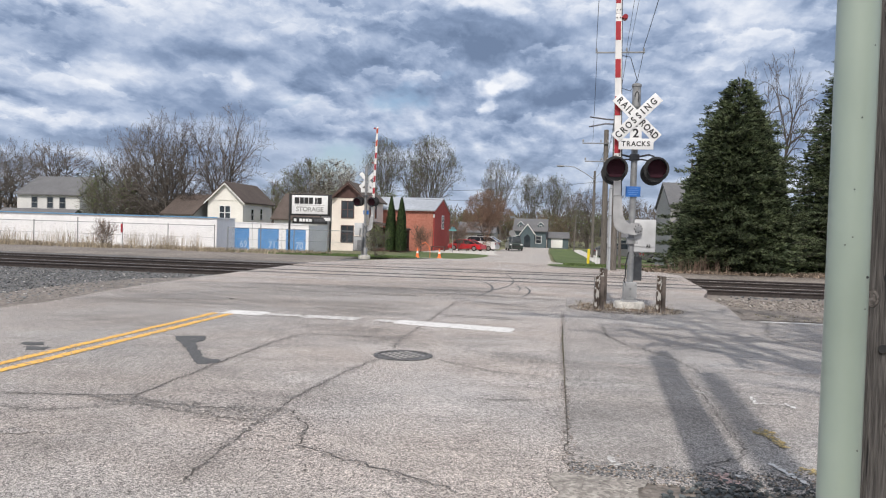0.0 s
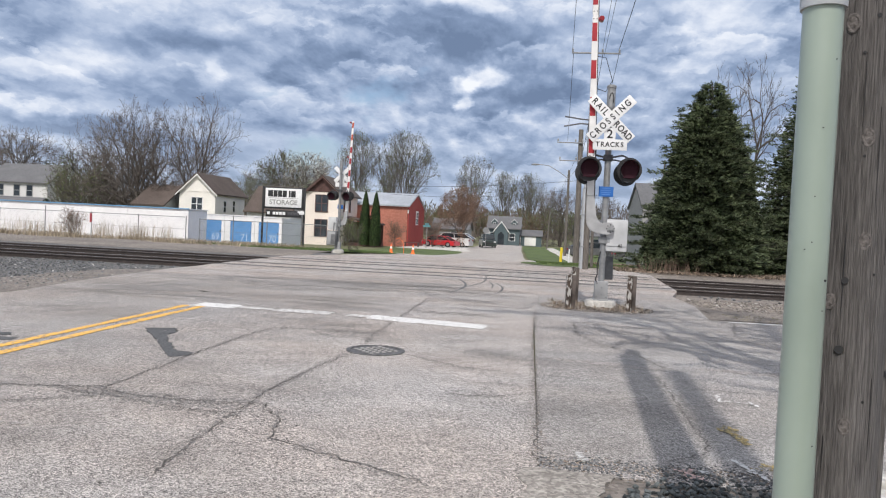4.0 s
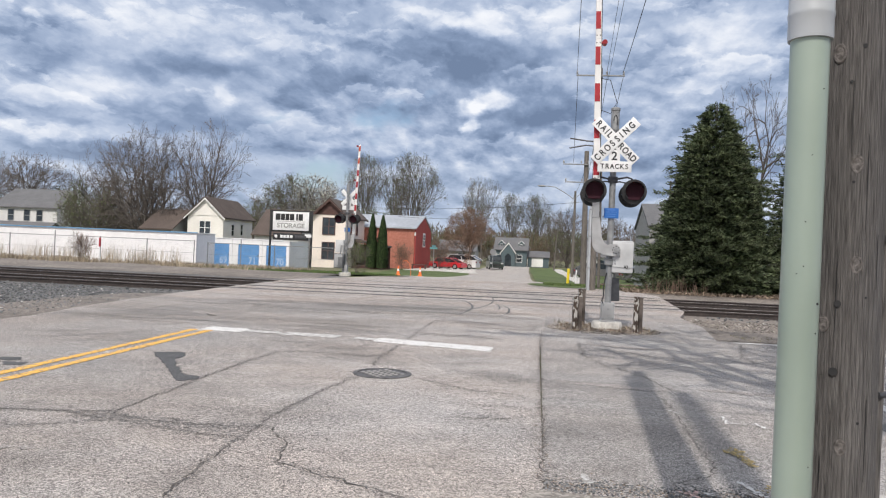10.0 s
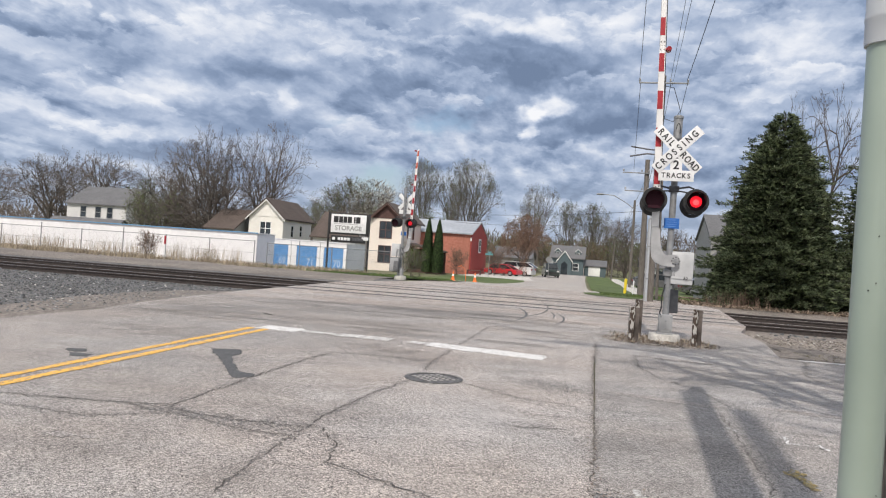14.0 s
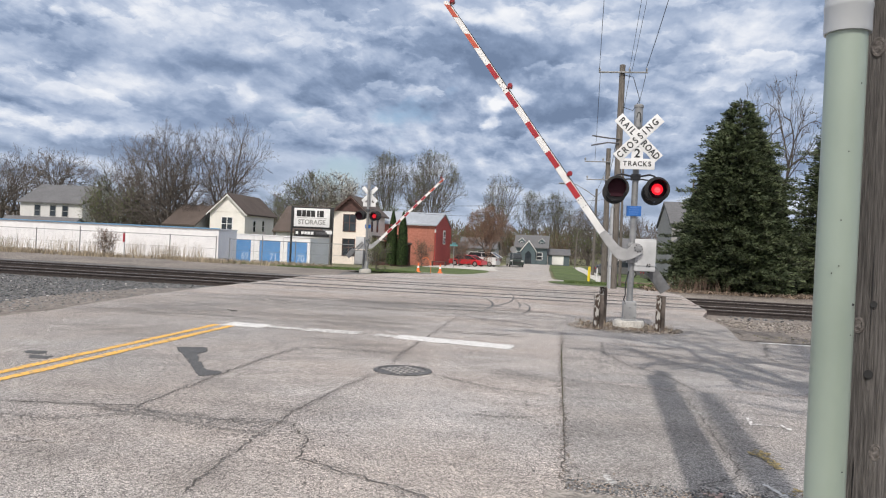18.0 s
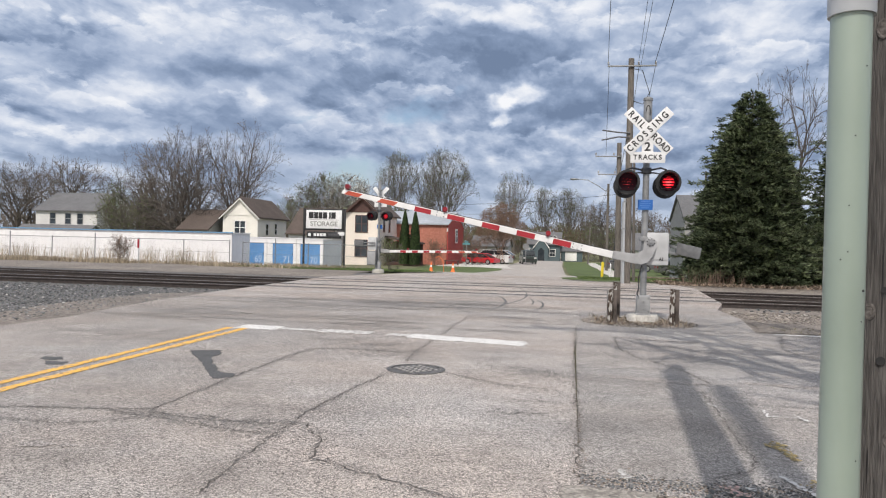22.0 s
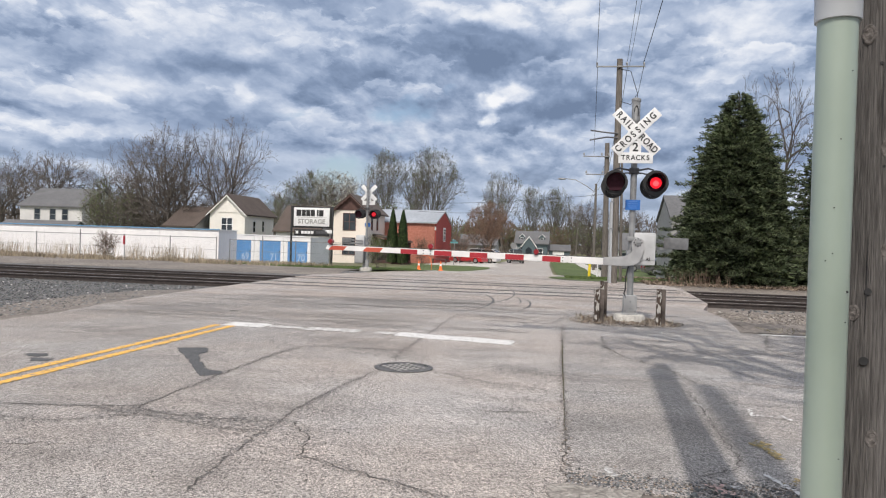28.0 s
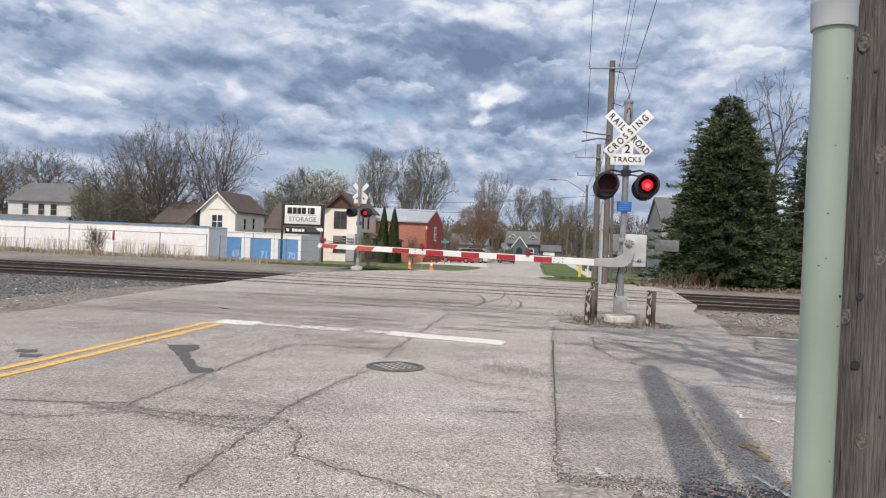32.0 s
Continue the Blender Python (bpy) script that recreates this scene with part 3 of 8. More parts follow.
def thing(name, at=(0, 0, 0), label="", category="", group="", kind="", turn=0):
    e = new(name)
    e.empty_display_size = 0.2
    e.location, e.rotation_euler = at, (0, 0, radians(turn))
    return tagged(e, label, category, group, kind)


def finish(bm, smooth=True):
    bmesh.ops.recalc_face_normals(bm, faces=bm.faces)
    me = bpy.data.meshes.new("mesh")
    bm.to_mesh(me)
    bm.free()
    if smooth:
        me.polygons.foreach_set("use_smooth", [True] * len(me.polygons))
        me.set_sharp_from_angle(angle=radians(38))
    return me


def part(name, bm, material, parent=None, label="", at=None, smooth=True):
    me = bm if isinstance(bm, bpy.types.Mesh) else finish(bm, smooth)
    if material is not None and not me.materials:
        me.materials.append(material)
    ob = new(name, me)
    if parent is not None:
        ob.parent = parent
    if at is not None:
        ob.matrix_basis = at if isinstance(at, Matrix) else Matrix.Translation(at)
    if label:
        ob["label"] = label
    return ob


def raw(verts, faces):
    me = bpy.data.meshes.new("mesh")
    me.from_pydata(verts, [], faces)
    me.update()
    return me


def box(bm, x0, x1, y0, y1, z0, z1, bevel=0.0, m=None):
    r = bmesh.ops.create_cube(bm, size=1.0)
    vs = r["verts"]
    mm = Matrix.Translation(((x0 + x1) / 2, (y0 + y1) / 2, (z0 + z1) / 2)) @ Matrix.Diagonal((x1 - x0, y1 - y0, z1 - z0, 1))
    bmesh.ops.transform(bm, matrix=(m @ mm) if m is not None else mm, verts=vs)
    if bevel:
        es = list({e for v in vs for e in v.link_edges})
        bmesh.ops.bevel(bm, geom=es, offset=bevel, segments=2, affect="EDGES", profile=.6)
    return bm


def rod(bm, p0, p1, r0, r1=None, n=12, caps=True):
    p0, p1 = Vector(p0), Vector(p1)
    d = p1 - p0
    q = d.to_track_quat("Z", "Y").to_matrix().to_4x4()
    bmesh.ops.create_cone(bm, cap_ends=caps, cap_tris=False, segments=n, radius1=r0, radius2=r0 if r1 is None else r1, depth=d.length,
                          matrix=Matrix.Translation((p0 + p1) / 2) @ q)
    return bm


def pipe(bm, pts, r, n=8):
    """A tube along points, with shared rings."""
    pts = [Vector(p) for p in pts]
    rs = r if isinstance(r, (list, tuple)) else [r] * len(pts)
    rings = []
    for i, p in enumerate(pts):
        d = (pts[min(i + 1, len(pts) - 1)] - pts[max(i - 1, 0)]).normalized()
        a = d.orthogonal().normalized() if i == 0 else (prev - d * prev.dot(d)).normalized()
        prev = a
        b = d.cross(a)
        rings.append([bm.verts.new(p + (a * math.cos(k * math.tau / n) + b * math.sin(k * math.tau / n)) * rs[i]) for k in range(n)])
    for s, t in zip(rings, rings[1:]):
        for k in range(n):
            bm.faces.new((s[k], s[(k + 1) % n], t[(k + 1) % n], t[k]))
    bm.faces.new(rings[0][::-1])
    bm.faces.new(rings[-1])
    return bm


def lathe(bm, prof, n=24, m=None):
    """Turns (radius, height) pairs about z."""
    rings = []
    for r, h in prof:
        rings.append([bm.verts.new((r * math.cos(k * math.tau / n), r * math.sin(k * math.tau / n), h)) for k in range(n)])
    for s, t in zip(rings, rings[1:]):
        for k in range(n):
            bm.faces.new((s[k], s[(k + 1) % n], t[(k + 1) % n], t[k]))
    if prof[0][0] > 1e-6:
        bm.faces.new(rings[0][::-1])
    if prof[-1][0] > 1e-6:
        bm.faces.new(rings[-1])
    bmesh.ops.remove_doubles(bm, verts=[v for ring in rings for v in ring], dist=1e-6)
    if m is not None:
        bmesh.ops.transform(bm, matrix=m, verts=[v for v in bm.verts])
    return bm


def slab(bm, outline, z0, z1, m=None):
    """An upright prism over an outline in x, y."""
    lo = [bm.verts.new((x, y, z0)) for x, y in outline]
    hi = [bm.verts.new((x, y, z1)) for x, y in outline]
    n = len(outline)
    bm.faces.new(lo[::-1])
    bm.faces.new(hi)
    for i in range(n):
        bm.faces.new((lo[i], lo[(i + 1) % n], hi[(i + 1) % n], hi[i]))
    if m is not None:
        bmesh.ops.transform(bm, matrix=m, verts=lo + hi)
    return bm


UPRIGHT = pose(0, 0, 0, 90, 0, 0)  # x, y of an outline to x, z


def words(text, size, material, parent, at, name="lettering", depth=0.002, squeeze=1.0, bold=0.0, label=""):
    cu = bpy.data.curves.new("text", "FONT")
    cu.body, cu.size, cu.align_x, cu.align_y, cu.extrude, cu.offset = text, size, "CENTER", "CENTER", depth, bold
    ob = new("text", cu)
    me = bpy.data.meshes.new_from_object(ob.evaluated_get(bpy.context.evaluated_depsgraph_get()))
    bpy.data.objects.remove(ob)
    bpy.data.curves.remove(cu)
    me.transform(Matrix.Diagonal((squeeze, 1, 1, 1)))
    me.materials.clear()
    return part(name, me, material, parent, label, at)


def ground_z(y):
    """Height of the ground along the street."""
    ys = (-400, 15, 20.5, 28.5, 34.5, 47, 55, 66, 80, 95, 130, 200)
    zs = (0, 0, -.09, -.09, -.1, -.5, -.85, -1.0, -1.0, -1.2, -1.35, -1.4)
    return float(np.interp(y, ys, zs))


STEPS = (15, 17.5, 20.5, 28.5, 34.5, 38, 42, 47, 51, 55, 60, 66, 80, 95, 110, 130)


def sheet(name, edges, lift, material, label="", kind="structure", category="", thick=0.0):
    """A surface on the ground between left and right edges given as (y, x0, x1) rows; it follows the fall of the street."""
    rows = sorted(edges)
    lifts = [r[3] if len(r) > 3 else lift for r in rows]
    ys = sorted({r[0] for r in rows} | {s for s in STEPS if rows[0][0] < s < rows[-1][0]})
    bm = B()
    prev = None
    for y in ys:
        a, b = (float(np.interp(y, [r[0] for r in rows], [r[k] for r in rows])) for k in (1, 2))
        z = ground_z(y) + float(np.interp(y, [r[0] for r in rows], lifts))
        n = 9
        cur = [bm.verts.new((a + (b - a) * i / (n - 1), y, z)) for i in range(n)]
        if prev:
            for i in range(n - 1):
                bm.faces.new((prev[i], prev[i + 1], cur[i + 1], cur[i]))
        prev = cur
    if thick:
        r = bmesh.ops.extrude_face_region(bm, geom=bm.faces[:])
        bmesh.ops.translate(bm, vec=(0, 0, -thick), verts=[v for v in r["geom"] if isinstance(v, bmesh.types.BMVert)])
    ob = part(name, bm, material, None, label)
    return tagged(ob, label, category, "", kind)


# ---- ground and roads ----
def ground():
    bm = B()
    xs = (-2500, -400, -120, -60, -30, -12, -4, 4, 12, 30, 60, 120, 400, 2500)
    ys = (-2500, -300, -60, -20, 0) + STEPS + (200, 400, 900, 2500)
    grid = [[bm.verts.new((x, y, ground_z(y) - (0.4 if 16 < y < 33 else 0.06))) for x in xs] for y in ys]
    for r0, r1 in zip(grid, grid[1:]):
        for i in range(len(xs) - 1):
            bm.faces.new((r0[i], r0[i + 1], r1[i + 1], r1[i]))
    tagged(part("ground", bm, EARTH), "open ground of thin grass and bare earth around the crossing", "ground", "", "structure")


ground()
sheet("road_near", [(-60, -8.2, 0.1), (9.9, -8.2, 0.1), (11.2, -8.2, 0.12), (13, -8.5, .16), (13.1, -8.5, .2), (16.5, -8.9, .25)], 0.0, ASPHALT,
      "sun-bleached grey asphalt road with cracks and worn lines", category="road", thick=.04)
sheet("road_crossing", [(16.5, -8.9, 3.45), (18.4, -9.2, 3.5), (21, -9.45, 4.1), (28.6, -9.6, 4.6), (30.5, -8.8, 4.2), (33, -8.0, 2.0), (36, -7.4, .8)], 0.0, CROSSING,
      "pale brown asphalt between and around the rails", category="road", thick=.3)
sheet("lot_paving", [(4.25, .1, 40), (12.9, .13, 40), (13.0, .16, 3.0), (13.05, .2, 3.1), (15.5, .24, 3.4), (16.5, .25, 3.45)], 0.002, ASPHALT_LOT,
      "grey patched asphalt of the side street beside the crossing", category="road", thick=.04)
sheet("road_far", [(36, -7.4, .8), (40, -7.2, .5), (60, -7.3, -.3), (90, -7.5, -.9), (140, -7.6, -1.2), (420, -7.8, -1.4)], 0.002, ASPHALT_FAR,
      "pale straight residential street beyond the rails", category="road", thick=.04)
sheet("gravel_verge", [(4, -60, -8.2, -.01), (9.9, -60, -8.2, -.01), (13, -60, -8.5, -.02), (18.0, -60, -9.2, -.1), (20.4, -60, -9.3, -.16), (28.4, -60, -9.6, -.16), (30.5, -60, -9.0, -.1), (33, -60, -8.4, 0)], 0, GRAVEL,
      "grey gravel verge beside the rails", category="gravel")
sheet("gravel_verge_far", [(13.05, 3.1, 60, -.01), (15.5, 3.4, 60, -.04), (18.4, 3.5, 60, -.12), (20.4, 3.9, 60, -.16), (28.4, 4.5, 60, -.16), (30.5, 4.3, 60, -.05), (33, 2.2, 60, .0), (35, 2.4, 60, .0)], 0, DIRT,
      "gravel and dirt strip between side street and rails", category="gravel")
sheet("verge_edge", [(4, -9.3, -8.15, -.005), (9.9, -9.4, -8.15, -.005), (13, -10.0, -8.45, -.012), (18, -10.6, -9.15, -.085), (20, -10.2, -9.25, -.135)], 0, DIRT,
      "brown dirt along the edge of the asphalt", category="dirt")
sheet("dirt_strip", [(13.2, 3.2, 30), (14.2, 3.4, 30, -.01), (16.2, 3.5, 30, -.05)], -0.004, DIRT, "bare dirt beside the side street", category="dirt")
sheet("forecourt", [(-60, .1, 60), (4.25, .1, 60)], -0.006, DIRT, "bare earth and broken paving round the pole", category="dirt")
sheet("lawn_west", [(36.2, -15, -10.5), (36.8, -15, -9), (38, -15, -7.9), (42, -15, -7.5), (45.5, -15, -8.2), (47, -15, -9.6), (47.6, -15, -11.5)], 0.012, GRASS,
      "green strip of grass beside the crossing", category="lawn")
sheet("lawn_middle", [(51, -15, -10.4), (52, -14.6, -9.0), (54.5, -14, -7.5), (60, -14, -6.6), (68, -14, -6.1), (72, -14, -6.5), (73.6, -14, -8.2), (74, -14, -9.6)], 0.012, GRASS,
      "green front lawn before the barn", category="lawn")
sheet("lawn_east", [(31.7, 1.0, 1.6), (32.3, .1, 2.2), (33.2, -.3, 14), (34.6, -.35, 14), (36.4, -.05, 14), (37.6, .5, 14), (38.2, .7, 14), (60, .0, 14), (90, -.6, 14), (125, -1, 30)], 0.012, GRASS,
      "green verge and lawns along the street", category="lawn")
sheet("fence_verge", [(30.2, -60, -9.4, -.1), (33, -60, -9.6), (36, -60, -9.3), (46, -60, -11), (56, -60, -13)], 0.006, DIRT,
      "brown weedy strip along the fence", category="dirt")
sheet("driveway_west", [(45, -14, -7.3), (49, -14, -7.3), (55.5, -14, -7.2)], 0.006, CONCRETE, "pale concrete path across the lawn", category="path")
sheet("driveway_far", [(72.5, -13.5, -5.6), (80, -13.5, -6.6), (98, -16, -7.6)], 0.007, CONCRETE, "pale concrete driveway", category="driveway")
sheet("sidewalk_east", [(37.4, .15, 9), (40.8, -.1, 9)], 0.02, CONCRETE, "pale concrete sidewalk across the lawn", category="path")
sheet("sidewalk_long", [(40.2, 3.2, 4.6), (120, 2.6, 4.0)], 0.02, CONCRETE, "pale concrete sidewalk along the street", category="path")


# ---- marks on the road ----
def flat_shape(name, outline, z, material, parent=None):
    bm = B()
    slab(bm, outline, z - .003, z)
    return part(name, bm, material, parent)


def ragged(outline, step, amount, seed):
    """An outline with worn, uneven edges."""
    rnd, out = random.Random(seed), []
    n = len(outline)
    for i in range(n):
        a, b = Vector(outline[i]), Vector(outline[(i + 1) % n])
        k = max(1, int((b - a).length / step))
        for j in range(k):
            p = a.lerp(b, j / k)
            out.append((p.x + rnd.uniform(-amount, amount), p.y + rnd.uniform(-amount, amount)))
    return out


def ribbon(name, pts, width, z, material, seed, jitter=.016, step=.11):
    """A crack: a thin wandering strip with changing width."""
    rnd = random.Random(seed)
    line = []
    for a, b in zip(pts, pts[1:]):
        a, b = Vector(a), Vector(b)
        k = max(2, int((b - a).length / step))
        for i in range(k):
            line.append(a.lerp(b, i / k) + Vector((rnd.uniform(-jitter, jitter), rnd.uniform(-jitter, jitter))))
    line.append(Vector(pts[-1]))
    bm, prev = B(), None
    for i, p in enumerate(line):
        d = (line[min(i + 1, len(line) - 1)] - line[max(i - 1, 0)]).normalized()
        w = width * rnd.uniform(.35, 1.25) * (0.3 if i in (0, len(line) - 1) else 1)
        s = Vector((-d.y, d.x)) * w / 2
        cur = [bm.verts.new((p.x + s.x, p.y + s.y, z)), bm.verts.new((p.x - s.x, p.y - s.y, z))]
        if prev:
            bm.faces.new((prev[0], prev[1], cur[1], cur[0]))
        prev = cur
    return tagged(part(name, bm, material), "dark open crack in the road asphalt", "crack", "road cracks", "structure")


def road_marks():
    yl = thing("double_yellow_line", (0, 0, 0), "double yellow centre line, worn, ending at the white stop line", "road marking", "", "structure")
    for x in (-5.08, -4.84):
        flat_shape("stripe", ragged([(x - .055, -40), (x + .055, -40), (x + .055, 10.62), (x - .055, 10.62)], .25, .012, int(x * 100)), .006, YELLOW_LINE, yl)
    st = thing("stop_line", (0, 0, 0), "broken white stop line, worn through in two places", "road marking", "", "structure")
    for i, (x0, x1, ya, yb, w, m) in enumerate(((-5.0, -4.35, 10.82, 10.76, .46, WHITE_LINE), (-4.3, -3.75, 10.76, 10.74, .2, WORN_WHITE),
                                          (-3.72, -2.85, 10.72, 10.70, .36, WORN_WHITE), (-2.62, -2.3, 10.66, 10.62, .22, WORN_WHITE),
                                          (-2.28, -.56, 10.6, 10.27, .46, WHITE_LINE))):
        flat_shape("stripe", ragged([(x0, ya - w / 2), (x1, yb - w / 2), (x1, yb + w / 2), (x0, ya + w / 2)], .05, .03, 31 + i), .007, m, st)
    edge = thing("edge_line", (0, 0, 0), "white edge line along the side street", "road marking", "", "structure")
    flat_shape("stripe", ragged([(3.35, 12.78), (30, 13.25), (30, 13.4), (3.35, 12.9)], .2, .015, 5), .008, WHITE_LINE, edge)
    bay = thing("bay_line", (0, 0, 0), "short white parking line on the side street", "road marking", "", "structure")
    flat_shape("stripe", ragged([(3.36, 8.4), (3.48, 8.4), (3.5, 6.7), (3.38, 6.7)], .2, .012, 6), .008, WHITE_LINE, bay)
    sv = thing("survey_marks", (0, 0, 0), "sprayed white, yellow and pink survey marks on asphalt", "road marking", "", "structure")
    for i, (pts, w, m) in enumerate((([(1.66, 6.49), (1.92, 6.47)], .018, WORN_WHITE), ([(1.69, 6.74), (1.65, 6.45)], .028, WHITE_LINE), ([(1.90, 6.55), (1.93, 6.38)], .03, WHITE_LINE),
                                  ([(1.24, 6.85), (1.34, 6.68)], .025, WORN_WHITE), ([(1.38, 6.76), (1.44, 6.74)], .03, WORN_WHITE), ([(2.2, 6.7), (2.3, 6.4)], .03, WORN_WHITE),
                                  ([(1.30, 4.78), (1.42, 4.42)], .035, WHITE_LINE), ([(1.36, 4.62), (1.6, 4.6)], .025, WORN_YELLOW),
                                  ([(.35, 4.68), (.38, 4.48)], .05, WORN_WHITE), ([(1.45, 4.72), (1.6, 4.64)], .07, WORN_YELLOW),
                                  ([(1.40, 5.50), (1.54, 5.55)], .13, WORN_YELLOW), ([(1.46, 5.5), (1.52, 5.16)], .075, WORN_YELLOW),
                                  ([(.96, 4.5), (1.0, 4.3)], .08, PINK_PAINT), ([(1.05, 4.5), (1.12, 4.42)], .04, WORN_WHITE))):
        (x0, y0), (x1, y1) = pts
        rnd = random.Random(60 + i)
        d = Vector((x1 - x0, y1 - y0))
        n = max(4, int(d.length * w * (2600 if "yellow" in m.name or "pink" in m.name else 4200)))
        bm = B()
        for k in range(n):  # sprayed paint lies in specks on the stones of the asphalt
            u, o = rnd.random(), rnd.gauss(0, .3) * w
            cx, cy = x0 + d.x * u - d.y / d.length * o, y0 + d.y * u + d.x / d.length * o
            r0 = rnd.uniform(.006, .017)
            a0 = rnd.uniform(0, 6.28)
            z = .0085 + .000004 * k + .0003 * (i % 4)
            bm.faces.new([bm.verts.new((cx + r0 * math.cos(a0 + q) * rnd.uniform(.6, 1.2), cy + r0 * 1.4 * math.sin(a0 + q) * rnd.uniform(.6, 1.2), z)) for q in (0, 1.25, 2.5, 3.75, 5.0)])
        part("mark", bm, m, sv)
    # tar spots
    for i, o in enumerate(([(-4.46, 8.28), (-4.15, 8.41), (-3.98, 8.08), (-4.01, 7.9), (-3.71, 7.38), (-3.47, 7.04), (-3.29, 6.99), (-3.23, 6.83), (-3.38, 6.72), (-3.65, 7.07), (-4.0, 7.63), (-4.27, 7.96)],
                           [(-5.72, 7.36), (-5.55, 7.4), (-5.42, 7.28), (-5.5, 7.16), (-5.68, 7.22)], [(-5.5, 7.1), (-5.25, 7.14), (-5.2, 6.98), (-5.4, 6.94)],
                           [(-3.52, 4.28), (-3.4, 4.36), (-3.27, 4.33), (-3.3, 4.24), (-3.45, 4.21)], [(-3.25, 4.31), (-3.18, 4.36), (-3.1, 4.32), (-3.18, 4.25)])):
        tagged(flat_shape("tar_patch", ragged(o, .05, .018, 80 + i), .005, TAR if i < 3 else FAINT), "dark tar spot soaked into the asphalt", "stain", "tar spots", "structure")


def smear(name, x0, x1, y, slope, w, lift, material, label, seed):
    """A streak with soft, uneven ends: a strip that swells and thins along its way."""
    rnd = random.Random(seed)
    bm, prev = B(), None
    n = max(6, int((x1 - x0) / .09))
    for i in range(n + 1):
        u = i / n
        x, yc = x0 + (x1 - x0) * u, y + slope * (x1 - x0) * u + rnd.uniform(-.25, .25) * w
        h = w * math.sin(math.pi * u) ** .6 * rnd.uniform(.35, 1.0) + .002
        cur = [bm.verts.new((x, yc + s * h, ground_z(yc + s * h) + lift)) for s in (-1, 1)]
        if prev:
            bm.faces.new((prev[0], cur[0], cur[1], prev[1]))
        prev = cur
    return tagged(part(name, bm, material), label, "stain", "road streaks", "structure")


def streaks():
    """Old patch edges, rubber and oil streaks across the road before the rails; painted branch shadows on the side
    street.
    """
    rnd = random.Random(52)
    for i in range(80):
        y = rnd.choice((rnd.uniform(11.3, 13.2), rnd.uniform(13.5, 18.6), rnd.uniform(14.5, 17.2)))
        x = rnd.uniform(-8.2, -.8)
        ln, w = rnd.uniform(.3, 2.6), rnd.uniform(.015, .09)
        x1 = min(x + ln, .1)
        smear("road_streak", x, x1, y, rnd.uniform(-.06, .02), w, .0042 + .00002 * i, SMEAR if i % 3 else STAIN, "dark rubber and oil streak across the asphalt", 200 + i)
    # branch shadows on the side street, painted as faint dark strips
    for i in range(4):
        y, x = rnd.uniform(7.4, 12.3), rnd.uniform(.2, 3.0)
        ln, w, sl = rnd.uniform(.8, 2.4), rnd.uniform(.06, .2), rnd.uniform(-.3, -.05)
        smear("road_streak", x, x + ln, y, sl, w, .0062 + .00002 * i, FAINT, "branch shadow painted as a faint dark streak across the side street", 400 + i)
    for i in range(40):
        y = rnd.choice((rnd.uniform(17, 21), rnd.uniform(21, 27.5), rnd.uniform(27.5, 32)))
        x0 = rnd.uniform(-9, 1.5)
        x1 = min(x0 + rnd.uniform(.8, 5), 3.2)
        w = rnd.uniform(.015, .07) * (1 + (y - 17) / 12)
        smear("road_streak", x0, x1, y, rnd.uniform(-.03, .03), w, .0052 + .00002 * i, STAIN if i % 2 else SMEAR, "dark oily streak along the crossing", 500 + i)
    for i, (x0, x1, y0, y1) in enumerate(((-6.2, -2.2, 14.7, 16.6), (-8.0, -5.6, 12.0, 13.2), (-3.6, -1.0, 17.2, 18.4))):
        o = ragged([(x0, (y0 + y1) / 2), (x0 * .7 + x1 * .3, y0), (x1, (y0 + y1) / 2), (x0 * .4 + x1 * .6, y1)], .12, .1, 300 + i)
        bm = B()
        slab(bm, o, -.003, .0)
        for v in bm.verts:
            v.co.z += ground_z(v.co.y) + .0036
        tagged(part("road_smudge", bm, SMEAR), "broad darkened smudge on the crossing approach", "stain", "road streaks", "structure")


streaks()


def skid(w, *pts):
    """A tyre mark: a smooth bent ribbon that thins out at both ends."""
    P = [Vector(q) for q in pts]
    line = []
    for i in range(len(P) - 1):
        a, b, c_, d = P[max(i - 1, 0)], P[i], P[i + 1], P[min(i + 2, len(P) - 1)]
        for k in range(12):
            u = k / 12
            line.append(.5 * ((2 * b) + (c_ - a) * u + (2 * a - 5 * b + 4 * c_ - d) * u * u + (3 * b - a - 3 * c_ + d) * u ** 3))
    bm, prev = B(), None
    for i, q in enumerate(line):
        d = (line[min(i + 1, len(line) - 1)] - line[max(i - 1, 0)]).normalized()
        n = Vector((-d.y, d.x)) * w * (.3 + .7 * math.sin(math.pi * i / (len(line) - 1))) / 2
        cur = [bm.verts.new((q.x + s * n.x, q.y + s * n.y, ground_z(q.y) + .0065)) for s in (-1, 1)]
        if prev:
            bm.faces.new((prev[0], prev[1], cur[1], cur[0]))
        prev = cur
    tagged(part("skid_mark", bm, TAR), "curved dark tyre mark on the crossing", "skid mark", "skid marks", "structure")


road_marks()


